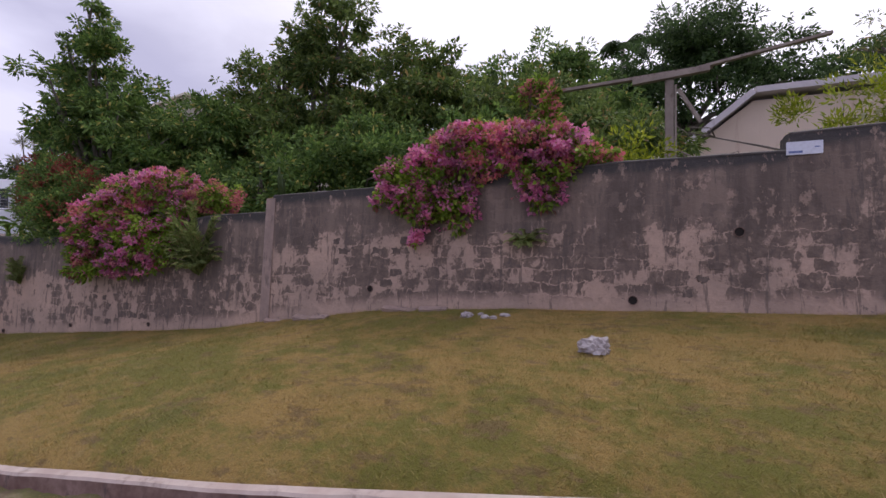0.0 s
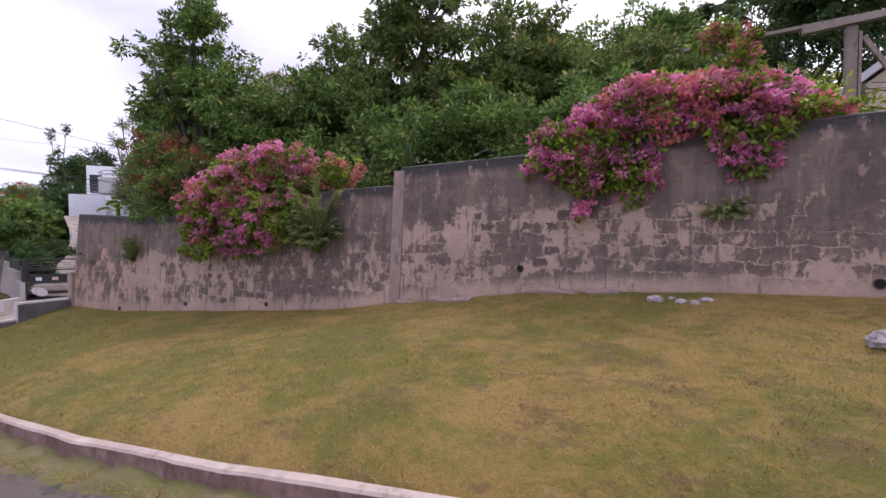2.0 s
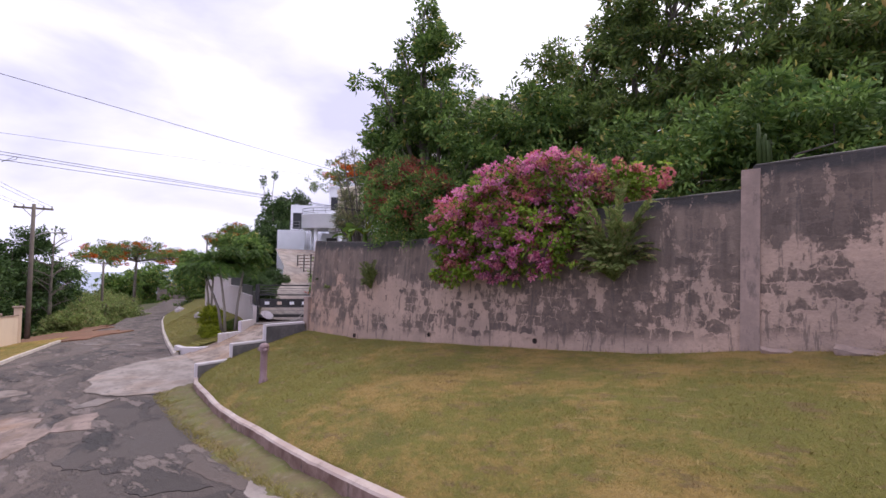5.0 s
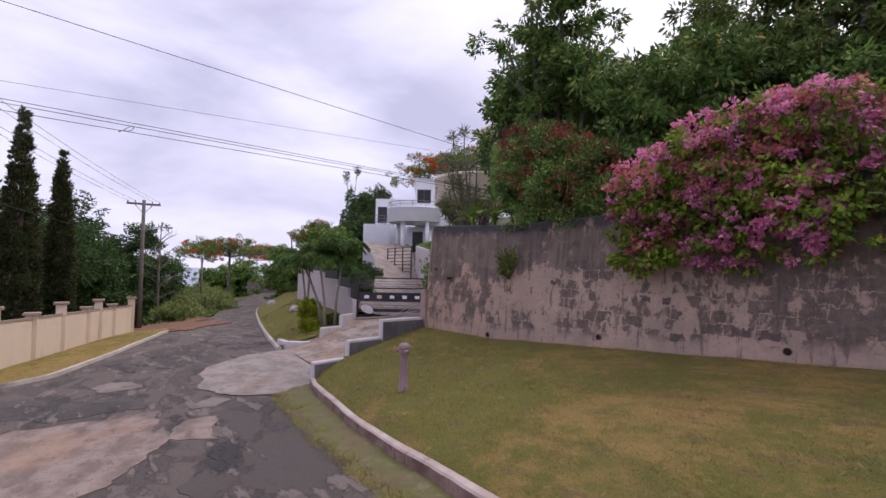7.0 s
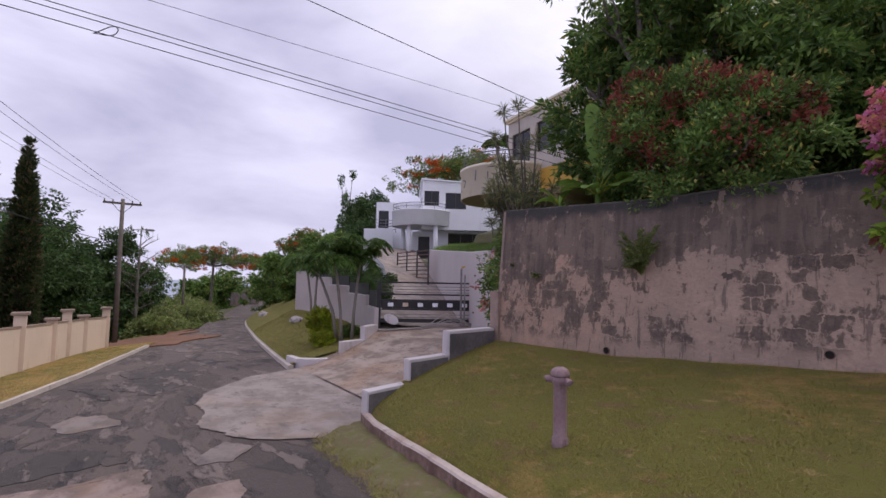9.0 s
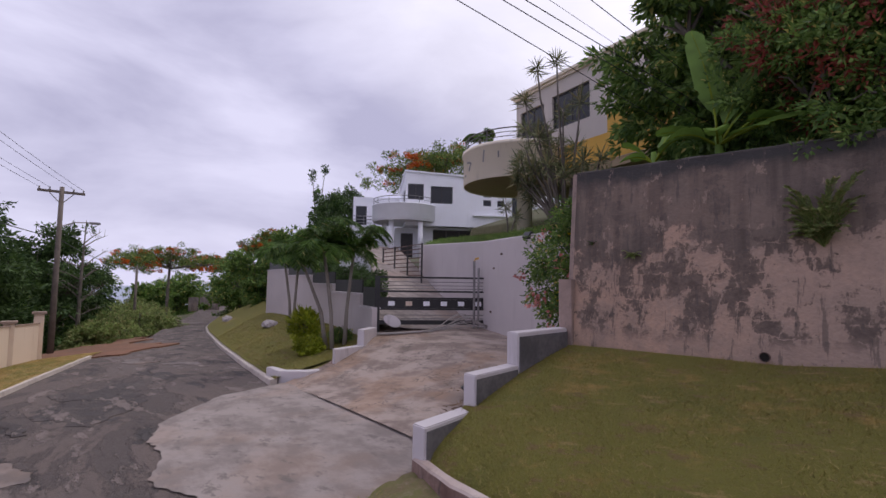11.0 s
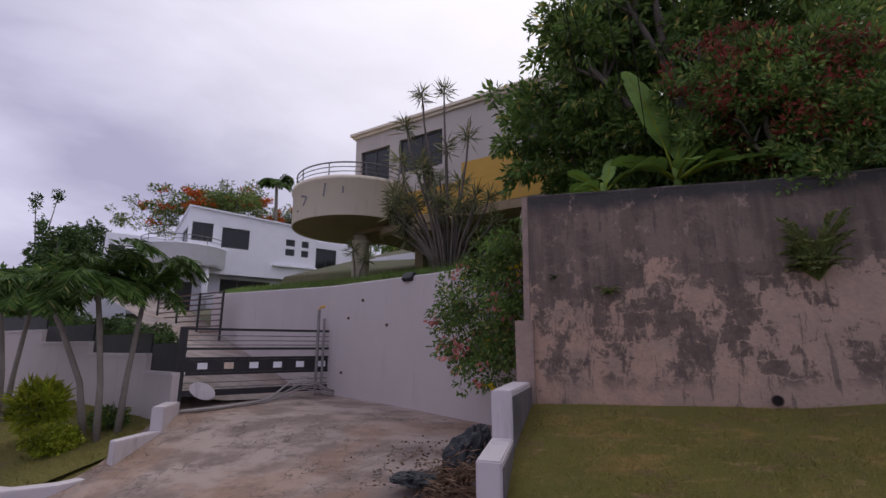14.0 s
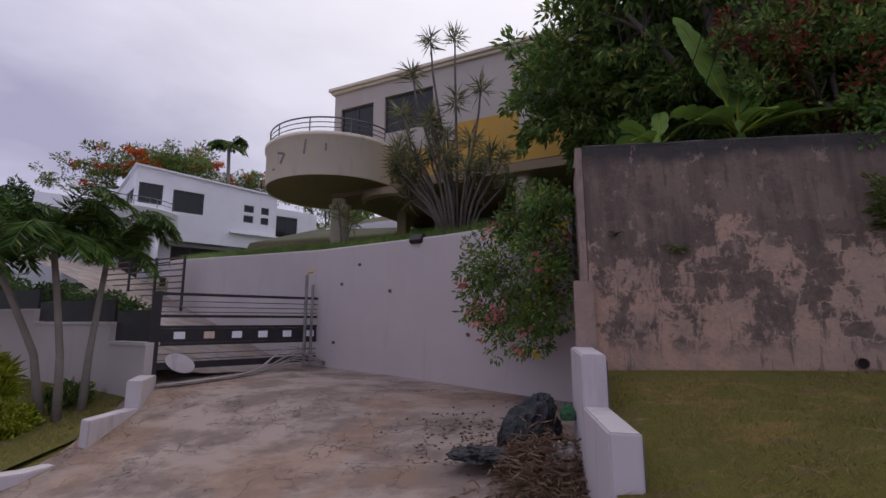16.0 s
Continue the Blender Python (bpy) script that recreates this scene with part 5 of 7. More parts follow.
part("side_block", box(-3.5, -0.01, 5.6, 9.5, 2.0, 6.7, 0.01), M_WHITE, h1, "lower white side block")
for x in (-3.5, -2.7, -1.9):
    part("side_block_post", tube([(x, 5.2, 4.2), (x, 5.2, 5.25)], 0.025, 6), M_RAIL, h1)
part("side_terrace", box(-3.6, -0.01, 5.0, 5.599, 2.0, 4.2, 0.01), M_WHITE, h1)
part("side_window", box(-3.3, -2.5, 5.57, 5.599, 4.6, 6.0, 0.004), M_GLASS, h1, "dark glazed side door")
part("side_tower", box(-4.3, -2.1, 3.8, 4.999, 0.5, 4.35, 0.01), M_WHITE, h1, "plain white lower block")

# ---- ochre house on the hill ----
h3 = thing("ochre_house", "ochre gabled house with white fascia boards on the hill", "house", (3.9, 19.3, 0))
b = bmesh.new()
pr = [(-3.6, 3.2), (-3.6, 4.15), (-0.2, 6.8), (9, 6.8), (9, 3.2)]
lo = [b.verts.new((x, 0, z)) for x, z in pr]
hi = [b.verts.new((x, 6, z)) for x, z in pr]
b.faces.new(lo)
b.faces.new(hi[::-1])
for i in range(5):
    b.faces.new((lo[i], hi[i], hi[(i + 1) % 5], lo[(i + 1) % 5]))
part("wall", b, M_FENCE, h3, "ochre rendered gable wall")
for (x0, z0), (x1, z1), nm in (((-3.9, 3.95), (-0.2, 6.95), "fascia"), ((-0.2, 6.95), (9.3, 7.0), "fascia")):
    d = Vector((x1 - x0, 0, z1 - z0)).normalized()
    n = Vector((-d.z, 0, d.x))
    b = bmesh.new()
    vs = []
    for y in (-0.5, 6.3):
        for p, o in (((x0, z0), 0), ((x1, z1), 0), ((x1, z1), 0.2), ((x0, z0), 0.2)):
            vs.append(b.verts.new((p[0] + n.x * o, y, p[1] + n.z * o)))
    for f in ((0, 1, 2, 3), (7, 6, 5, 4), (0, 4, 5, 1), (1, 5, 6, 2), (2, 6, 7, 3), (3, 7, 4, 0)):
        b.faces.new([vs[i] for i in f])
    part("roof_edge", b, M_WING, h3, "white fascia board and roof edge")

# ---- leaning timber frame behind the wall ----
tf = thing("timber_frame", "weathered timber post carrying a long tilted beam", "timber frame", (0.6, 10.5, 2.4))
part("post", box(-0.11, 0.05, -0.08, 0.08, -0.5, 2.62, 0.01), M_WOOD, tf)
part("post_board", box(0.06, 0.10, -0.09, 0.03, -0.3, 2.5), M_WOOD, tf)


def board(x0, z0, x1, z1, h, y0, y1, sag=0.0):
    d = Vector((x1 - x0, 0, z1 - z0)).normalized()
    n = Vector((-d.z, 0, d.x)) * h
    b = bmesh.new()
    vs = [b.verts.new((x, y, z)) for y in (y0, y1) for x, z in ((x0, z0), (x1, z1), (x1 + n.x, z1 + n.z), (x0 + n.x, z0 + n.z))]
    for f in ((0, 1, 2, 3), (7, 6, 5, 4), (0, 4, 5, 1), (1, 5, 6, 2), (2, 6, 7, 3), (3, 7, 4, 0)):
        b.faces.new([vs[i] for i in f])
    return b


part("beam", board(-0.72, 2.58, 0.68, 2.68, 0.1, -0.16, -0.02), M_WOOD, tf)
part("long_beam", board(-2.6, 2.66, 0.75, 2.78, 0.06, -0.01, 0.12), M_WOOD, tf)
part("upper_plank", board(0.45, 2.74, 2.6, 3.06, 0.05, -0.14, -0.02), M_WOOD, tf)
part("brace", board(0.1, 2.4, 0.5, 1.7, 0.07, -0.05, 0.02), M_WOOD, tf)
rng = random.Random(8)
for k in range(9):
    x, z = rng.uniform(-0.1, 0.9), rng.uniform(0, 1.6)
    pts = [(x, 0.05, z), (x + rng.uniform(-0.3, 0.4), 0.1, z - 0.2), (x + rng.uniform(-0.2, 0.6), 0.05, z - 0.55)]
    part("dry_vine", tube(pts, 0.018, 6), M_WOOD, tf, "dry tangled vine stem")
sg = thing("wall_sign", "small white enamel sign fixed to the wall", "sign", (1.72, WALL_Y + 0.14, 2.74))
part("plate", box(-0.17, 0.17, -0.012, 0.012, -0.075, 0.075, 0.004), M_SIGN, sg)
part("print_bar", box(-0.15, -0.02, -0.014, -0.0125, -0.055, -0.03), M_SIGNBAR, sg, "thin blue bar of unreadable print")
part("print_bar", box(0.09, 0.14, -0.014, -0.0125, 0.0, 0.012), M_SIGNBAR, sg)

# ---- hydrant ----
hy = thing("fire_hydrant", "old mauve-painted pillar hydrant on the lawn", "hydrant", (-12.85, 3.49, lawn_z(-12.85, 3.49)))
part("barrel", lathe([(0.075, -0.1), (0.075, 0.05), (0.062, 0.07), (0.06, 0.52), (0.07, 0.54), (0.078, 0.56), (0.078, 0.60)], 24), M_HYDRANT, hy, smooth=True)
part("cap", lathe([(0.082, 0.601), (0.086, 0.612), (0.085, 0.635), (0.07, 0.662), (0.04, 0.68), (0.01, 0.685)], 24), M_HYDRANT, hy, "domed cap", True)
for s, ang in ((1, 20), (-1, 20)):
    a = radians(ang)
    d = Vector((math.cos(a) * s, math.sin(a) * s - 0.5 * (s > 0), 0)).normalized()
    part("outlet", tube([d * 0.05 + Vector((0, 0, 0.57)), d * 0.12 + Vector((0, 0, 0.565)), d * 0.125 + Vector((0, 0, 0.56))], [0.032, 0.032, 0.037], 14), M_HYDRANT, hy, "side hose outlet", True)
part("bore", tube([d * 0.126 + Vector((0, 0, 0.56)), d * 0.127 + Vector((0, 0, 0.56))], 0.026, 14), M_HOLE, hy)

# ---- boundary wall across the road ----
fw = thing("boundary_wall", "cream rendered boundary wall with capped piers", "wall", kind="structure")
FX = [-39.5, -37.4, -35.9, -34.4, -31.8, -29.6, -27.2, -24.8]
for k, x in enumerate(FX):
    y = fence_y(x)
    z = verge_z(x, y)
    tall = 0.35 if k % 2 == 0 else 0.05
    p = thing("pier", "", "", (x, y, z))
    p.parent = fw
    part("shaft", box(-0.17, 0.17, -0.17, 0.17, -0.3, 1.58 + tall, 0.01), M_FENCE, p)
    part("cap", box(-0.25, 0.25, -0.25, 0.25, 1.581 + tall, 1.68 + tall, 0.015), M_FENCECAP, p, "tan pier cap")
    if k + 1 < len(FX):
        x1 = FX[k + 1]
        y1 = fence_y(x1)
        d = Vector((x1 - x, y1 - y, 0)).normalized()
        n = Vector((-d.y, d.x, 0)) * 0.09
        o = [(x + d.x * 0.172 + n.x, y + d.y * 0.172 + n.y), (x1 - d.x * 0.172 + n.x, y1 - d.y * 0.172 + n.y), (x1 - d.x * 0.172 - n.x, y1 - d.y * 0.172 - n.y), (x + d.x * 0.172 - n.x, y + d.y * 0.172 - n.y)]
        part("panel", prism(o, lambda a, c: verge_z(a, c) - 0.3, lambda a, c: verge_z(a, c) + 1.5), M_FENCE, fw)
        o2 = [(a + s * n.x * 0.4, c + s * n.y * 0.4) for (a, c), s in zip(o, (1, 1, -1, -1))]
        part("coping", prism(o2, lambda a, c: verge_z(a, c) + 1.501, lambda a, c: verge_z(a, c) + 1.56), M_FENCECAP, fw)

# ---- poles and wires ----
def utility_pole(at, top, label, arm=1.0, lamp=False):
    u = thing("utility_pole", label, "utility pole", at, "poles along the road")
    h = top - at[2]
    part("shaft", tube([(0, 0, -0.4), (0, 0, h * 0.5), (0.02, 0, h)], [0.15, 0.125, 0.1], 12), M_POLE, u, smooth=True)
    part("cross_arm", box(-0.06, 0.06, -arm, arm, h - 0.32, h - 0.2, 0.008), M_POLE, u)
    for s in (-0.92, -0.5, 0.5, 0.92):
        part("insulator", lathe([(0.03, 0), (0.05, 0.03), (0.03, 0.08), (0.045, 0.11), (0.02, 0.15)], 10, (0, arm * s, h - 0.2)), M_STEEL, u)
    for s in (-1, 1):
        part("brace", tube([(0, s * arm * 0.55, h - 0.28), (0.06, 0, h - 0.9)], 0.02, 6), M_POLE, u)
    if lamp:
        part("lamp_arm", tube([(0, 0.1, h - 2.0), (-0.1, 0.6, h - 1.75), (-0.2, 1.3, h - 1.7)], 0.03, 8), M_STEEL, u)
        part("lamp_head", box(-0.32, -0.08, 1.2, 1.7, h - 1.78, h - 1.66, 0.03), M_STEEL, u)
    return u


utility_pole((-43.2, 1.75, road_z(-43.2, 1.75)), 4.95, "dark timber utility pole with a cross-arm and lamp", 0.95, True)
utility_pole((-90, 26.5, -6.3), 6.6, "distant timber utility pole above the trees", 0.9)
utility_pole((-68, 9.0, -5.2), 1.6, "short dark pole beside the road", 0.5)


def wire(a, c, sag, label="thin black overhead cable across the road", r=0.008):
    a, c = Vector(a), Vector(c)
    pts = [a.lerp(c, f) - Vector((0, 0, sag * 4 * f * (1 - f))) for f in [k / 24 for k in range(25)]]
    ob = part("overhead_wire", tube(pts, r, 5), M_WIRE)
    return tagged(ob, label, "cable", "overhead wires")


wire((-19.94, -30, 8.71), (-15.34, 9.6, 3.47), 0.0, r=0.006)
for x0, z0, x1, z1 in ((-18.81, 4.87, -14.76, 2.63), (-18.0, 4.52, -15.05, 2.68), (-16.28, 3.84, -15.69, 2.79)):
    wire((x0, -30, z0), (x1, 9.6, z1), 0.0, r=0.005)
wire((-15.56, -30, 2.67), (-15.89, 9.6, 3.79), 0.0, "thin overhead cable across the road", 0.003)
b = tube([(0.085 * math.cos(a), 0.1 * math.sin(a), 0.06 * math.sin(a * 2) * 0.3 + 0.05 * math.sin(a)) for a in [k * math.tau / 20 for k in range(21)]], 0.005, 5)
ob = part("cable_loop", b, M_WIRE)
ob.location = (-15.83, 0.08, 3.07)
tagged(ob, "small coil of spare cable hung on the overhead wires", "cable")
for k, y in enumerate((-0.9, -0.45, 0.48, 0.87)):
    wire((-43.2, 1.75 + y, 4.87), (-2, -12 + y, 9.5), 0.9, "thin overhead cable along the road")
wire((-43.2, 1.75, 2.3), (-2, -13, 6.5), 0.9, "low overhead cable along the road", 0.02)
wire((-43.2, 1.75, 2.3), (-68, 9.0, 1.4), 0.4, "low overhead cable along the road", 0.02)

# ---- rubbish by the driveway wall ----
def crumple(rx, ry, rz, seed, lean=0.0, flat=-0.3, fold=0.13):
    """A slumped sheet of plastic: a sagging lump with sharp running creases."""
    b = bmesh.new()
    bmesh.ops.create_icosphere(b, subdivisions=5, radius=1)
    o = Vector((seed * 3.1, seed * 1.7, 0))
    for v in b.verts:
        q = v.co.copy()
        n = q.normalized()
        big = 0.24 * noise.noise(n * 1.6 + o)
        crease = -abs(noise.noise(Vector((n.x * 3.2, n.y * 3.2, n.z * 1.5)) + o)) * fold * 2.2 - abs(noise.noise(n * 6.5 + o)) * fold
        q *= 1.12 + big + crease
        v.co = Vector((q.x * rx + lean * q.z, q.y * ry, max(q.z, flat) * rz))
    return b


bag = thing("bin_bag", "crumpled black plastic bin bag slumped on the drive", "bin bag", (-17.16, 5.95, drive_z(-17.16, 5.95) + 0.08))
part("bag", crumple(0.27, 0.24, 0.42, 1, 0.12), M_BAG, bag)
b = crumple(0.30, 0.16, 0.075, 2, 0.0, -0.35, 0.17)
bmesh.ops.translate(b, vec=(-0.36, -0.42, -0.04), verts=b.verts)
part("loose_end", b, M_BAG, bag)
rng = np.random.default_rng(3)
n = 1500
P = np.stack([rng.normal(-17.02, 0.2, n), rng.normal(5.3, 0.26, n), np.zeros(n)], 1)
P[:, 0] = np.minimum(P[:, 0], -16.72)
P[:, 2] = [drive_z(x, y) + 0.03 + abs(rng.normal(0, 0.07)) * math.exp(-((x + 17.0) ** 2 + (y - 5.4) ** 2) * 4) * 2.2 for x, y, _ in P]
A = rng.normal(size=(n, 3)) * [1, 1, 0.3]
ob = part("garden_clippings", tri_mesh("garden_clippings", *leaves(P, A, 0.14, 0.016, rng)), M_STICKS)
tagged(ob, "heap of dry brown garden clippings by the wall", "clippings", kind="stuff")
P = np.stack([rng.normal(-17.7, 0.4, 220), rng.normal(6.35, 0.36, 220), np.zeros(220)], 1)
P[:, 2] = [drive_z(x, y) + 0.03 for x, y, _ in P]
ob = part("fallen_leaves", tri_mesh("fallen_leaves", *leaves(P, rng.normal(size=(220, 3)) * [1, 1, 0.12], 0.05, 0.028, rng)), M_STICKS)
tagged(ob, "dry fallen leaves scattered on the drive", "leaves", kind="stuff")
bk = thing("wicker_basket", "low brown wicker basket full of clippings", "basket", (-17.08, 5.52, drive_z(-17.08, 5.52) + 0.02))
bk.rotation_euler = (0, 0, radians(12))
part("base", box(-0.2, 0.2, -0.12, 0.12, 0, 0.02, 0.004), M_WICKER, bk)
for x0, x1, y0, y1 in ((-0.2, 0.2, -0.13, -0.11), (-0.2, 0.2, 0.11, 0.13), (-0.22, -0.2, -0.11, 0.11), (0.2, 0.22, -0.11, 0.11)):
    part("side", box(x0, x1, y0, y1, 0.0, 0.2, 0.004), M_WICKER, bk)
for k in range(7):
    part("woven_band", box(-0.228, 0.228, -0.138, -0.13, 0.01 + k * 0.028, 0.028 + k * 0.028, 0.003), M_WICKER, bk)
b = bmesh.new()
bmesh.ops.create_icosphere(b, subdivisions=4, radius=1)
for v in b.verts:
    q = v.co * (1 + 0.3 * noise.noise(v.co * 2.0) + 0.14 * noise.noise(v.co * 6.0))
    v.co = Vector((q.x * 0.15, q.y * 0.14, max(q.z, -0.4) * 0.15))
ob = part("concrete_lump", b, M_STONE)
ob.location = (-16.84, 5.5, drive_z(-16.84, 5.5) + 0.09)
tagged(ob, "broken grey concrete lump in the heap by the wall", "rubble")
for x, y, ax, az, w, h in ((-16.86, 6.1, -24, 84, 0.21, 0.36), (-16.84, 5.78, -62, 76, 0.2, 0.28)):
    b = box(-w, w, -0.025, 0.025, 0, h, 0.008)
    for v in b.verts:
        v.co += Vector((0.02 * noise.noise(v.co * 9), 0, 0.03 * noise.noise(v.co * 6)))
    bmesh.ops.transform(b, matrix=pose(x, y, drive_z(x, y) + 0.02, ax, 5, az), verts=b.verts)
    tagged(part("broken_slab", b, M_PINKSLAB), "broken pinkish slab leaning on the driveway wall", "slab")
b = crumple(0.07, 0.06, 0.1, 5)
ob = part("green_scrap", b, M_GREENSCRAP)
ob.location = (-16.77, 5.86, drive_z(-16.77, 5.86) + 0.34)
tagged(ob, "crumpled green plastic scrap on the slabs", "scrap")
fl = thing("floodlight", "small black floodlight on the retaining wall", "floodlight", (-19.2, RET(-19.2) + 0.03, lerp(-19.2, RT)))
part("bracket", box(-0.02, 0.02, -0.03, 0.03, 0, 0.05), M_IRON, fl)
b = box(-0.13, 0.13, -0.05, 0.05, -0.08, 0.08, 0.012)
bmesh.ops.transform(b, matrix=pose(0, -0.04, -0.02, -35, 0, -15), verts=b.verts)
part("lamp_body", b, M_IRON, fl)


# ---- planting ----
def tree(label, base, lobes, clusters, per, L, W, leafmat, seed, trunk_r=0.16, category="tree", group="", extra=None, name="tree", spread=0.16, droop=0.35, inner=0.5, rough=0.22, bark=None):
    """A tapered trunk with limbs to each part of the crown, and a crown of separate leaves in sprays."""
    t = thing(name, label, category, base, group)
    o = np.array(base)
    loc = [(*(np.array(lb[:3]) - o), *lb[3:]) for lb in lobes]
    b = bmesh.new()
    top = Vector(max(loc, key=lambda q: q[2])[:3])
    rng = random.Random(seed)
    fork = Vector((top.x * 0.3, top.y * 0.3, max(min(q[2] - q[5] * 0.5 for q in loc), 0.3)))
    tube([(0, 0, -0.3), (fork.x * 0.4 + 0.05, fork.y * 0.4, fork.z * 0.5), fork], [trunk_r, trunk_r * 0.85, trunk_r * 0.7], 10, b)
    for q in loc:
        c = Vector(q[:3])
        m = fork.lerp(c, 0.5) + Vector((rng.uniform(-0.2, 0.2), rng.uniform(-0.2, 0.2), rng.uniform(0, 0.25)))
        tube([fork, m, c, c + Vector((rng.uniform(-0.3, 0.3), rng.uniform(-0.3, 0.3), q[5] * 0.75))], [trunk_r * 0.55, trunk_r * 0.4, trunk_r * 0.22, 0.01], 7, b)
        for _ in range(4):
            e = c + Vector((rng.uniform(-0.8, 0.8) * q[3], rng.uniform(-0.8, 0.8) * q[4], rng.uniform(-0.3, 0.8) * q[5]))
            tube([m.lerp(c, 0.6), m.lerp(e, 0.7) + Vector((0, 0, 0.1)), e], [trunk_r * 0.25, trunk_r * 0.15, 0.008], 6, b)
    part("trunk", b, bark or M_BARK, t, smooth=True)
    part("crown", tri_mesh("crown", *crown(loc, clusters, per, L, W, seed, spread, droop, inner, rough)), leafmat, t)
    for nm, mat, cl, pr, l2, w2, sub, lab in extra or ():
        sel = [(*loc[i][:3], *[v * 1.1 for v in loc[i][3:]]) for i in sub]
        tagged(part(nm, tri_mesh(nm, *crown(sel, cl, pr, l2, w2, seed + 50, spread * 0.55, droop, 0.88, rough)), mat, t), lab, kind="stuff")
    return t


bed = lambda x, y: (lerp(x, TOP_Z) if x < -6 else lerp(x, TOP2_Z)) - 0.25 + 0.1 * (y - 6.6)

# slim leafy tree and the dense crown over the corner
tree("tall slim tree with glossy mid-green leaves behind the wall", (-14.3, 8.8, bed(-14.3, 8.8)), [
    (-14.4, 8.9, 3.2, 1.8, 1.0, 1.4), (-14.2, 8.4, 4.9, 1.15, 0.9, 1.2), (-14.0, 8.1, 6.5, 0.7, 0.65, 1.1), (-13.85, 8.0, 7.8, 0.36, 0.36, 1.0),
    (-15.2, 7.9, 5.9, 0.4, 0.4, 0.9), (-12.6, 8.8, 3.6, 1.3, 1.0, 1.4), (-13.2, 8.1, 5.2, 0.5, 0.5, 0.7), (-14.7, 8.0, 7.0, 0.25, 0.25, 0.5), (-12.2, 8.6, 4.4, 0.4, 0.4, 0.6), (-15.7, 8.0, 4.6, 0.5, 0.45, 0.6)], 470, 56, 0.16, 0.062, L_TREE, 11, 0.15, spread=0.16, rough=0.55)
tree("dense dark broad-leaved tree over the wall corner", (-15.6, 9.9, bed(-15.6, 9.9)), [
    (-16.1, 9.3, 3.5, 1.0, 0.9, 1.5), (-15.6, 9.4, 5.4, 1.4, 1.2, 1.6), (-14.2, 9.8, 4.2, 1.8, 1.2, 2.2), (-15.3, 9.6, 6.5, 0.9, 0.9, 1.0), (-12.6, 10.0, 4.8, 1.5, 1.0, 1.05), (-13.1, 10.6, 5.5, 1.0, 0.6, 0.75), (-11.8, 10.2, 5.15, 0.8, 0.5, 0.55), (-12.5, 10.5, 5.75, 0.8, 0.5, 0.5), (-13.2, 10.4, 3.7, 1.5, 0.9, 1.5), (-16.7, 9.4, 4.6, 0.6, 0.6, 0.8)], 620, 60, 0.17, 0.068, L_TREE, 12, 0.2, spread=0.2, rough=0.45)
tree("broad spreading tree with olive-green leaves behind the wall", (-10.6, 12.6, bed(-10.6, 12.6)), [
    (-12.9, 12.6, 6.0, 0.9, 0.9, 1.4), (-12.0, 13.2, 7.6, 0.9, 0.8, 1.3), (-9.4, 13, 7.4, 1.5, 1.2, 1.8), (-9.0, 13.2, 9.3, 0.6, 0.6, 0.9), (-7.6, 13.4, 6.9, 1.3, 1.2, 1.5), (-10.4, 13.2, 8.8, 0.55, 0.5, 0.9),
    (-10.8, 12.0, 5.0, 2.0, 1.2, 1.7), (-7.8, 12.4, 5.0, 2.1, 1.3, 1.8), (-6.0, 13.2, 5.6, 1.4, 1.3, 1.7), (-12.6, 11.4, 4.4, 1.1, 0.8, 1.2)], 1250, 58, 0.18, 0.072, L_TREE2, 13, 0.22, spread=0.2, rough=0.5)
tree("dark dense undergrowth tree behind the wall", (-10.5, 9.6, bed(-10.5, 9.6)), [
    (-11.6, 9.8, 2.9, 1.3, 0.9, 1.2), (-9.6, 9.8, 3.1, 1.4, 0.9, 1.3), (-7.6, 9.9, 2.9, 1.3, 0.9, 1.2), (-5.6, 10.2, 3.1, 1.4, 1.0, 1.3), (-3.8, 10.6, 3.4, 1.3, 1.0, 1.3), (-6.8, 10.6, 4.0, 1.0, 0.8, 0.9)], 580, 60, 0.15, 0.066, L_TREE, 14, 0.14, spread=0.23, rough=0.34)
tree("rounded green tree on the slope behind the wall", (-4.6, 15.5, bed(-4.6, 15.5)), [
    (-5.4, 15.0, 5.4, 1.6, 1.3, 1.8), (-3.6, 15.6, 5.7, 1.6, 1.4, 1.5), (-2.2, 15.2, 4.8, 1.6, 1.3, 1.7), (-0.6, 14.2, 4.2, 1.3, 1.0, 1.2), (-4.6, 15.2, 6.5, 0.8, 0.8, 0.8)], 640, 62, 0.18, 0.075, L_TREE2, 15, 0.2, spread=0.25, rough=0.36)
tree("tall rounded dark tree further up the slope", (-4.4, 21.5, 4.6), [
    (-5.0, 21.2, 8.3, 2.0, 1.6, 1.9), (-3.4, 21.8, 9.0, 1.5, 1.3, 1.4), (-2.0, 21.4, 7.4, 1.8, 1.5, 1.8), (-7.2, 21.4, 7.2, 1.7, 1.4, 1.8)], 520, 56, 0.23, 0.095, L_TREE, 16, 0.24, spread=0.32, rough=0.3)
tree("large umbrella-crowned tree on the hill", (2.2, 26.0, 5.8), [
    (1.2, 26, 10.3, 2.7, 2.0, 1.5), (4.6, 26.4, 11.2, 2.4, 2.0, 1.2), (2.6, 26.2, 12.3, 2.0, 1.5, 0.9), (-0.6, 25.8, 8.6, 2.0, 1.7, 1.8), (4.2, 25.6, 8.4, 2.8, 1.7, 1.7), (8.0, 26.5, 9.0, 2.5, 1.7, 1.9)], 620, 54, 0.25, 0.1, L_DARK, 17, 0.3, spread=0.34, rough=0.38)
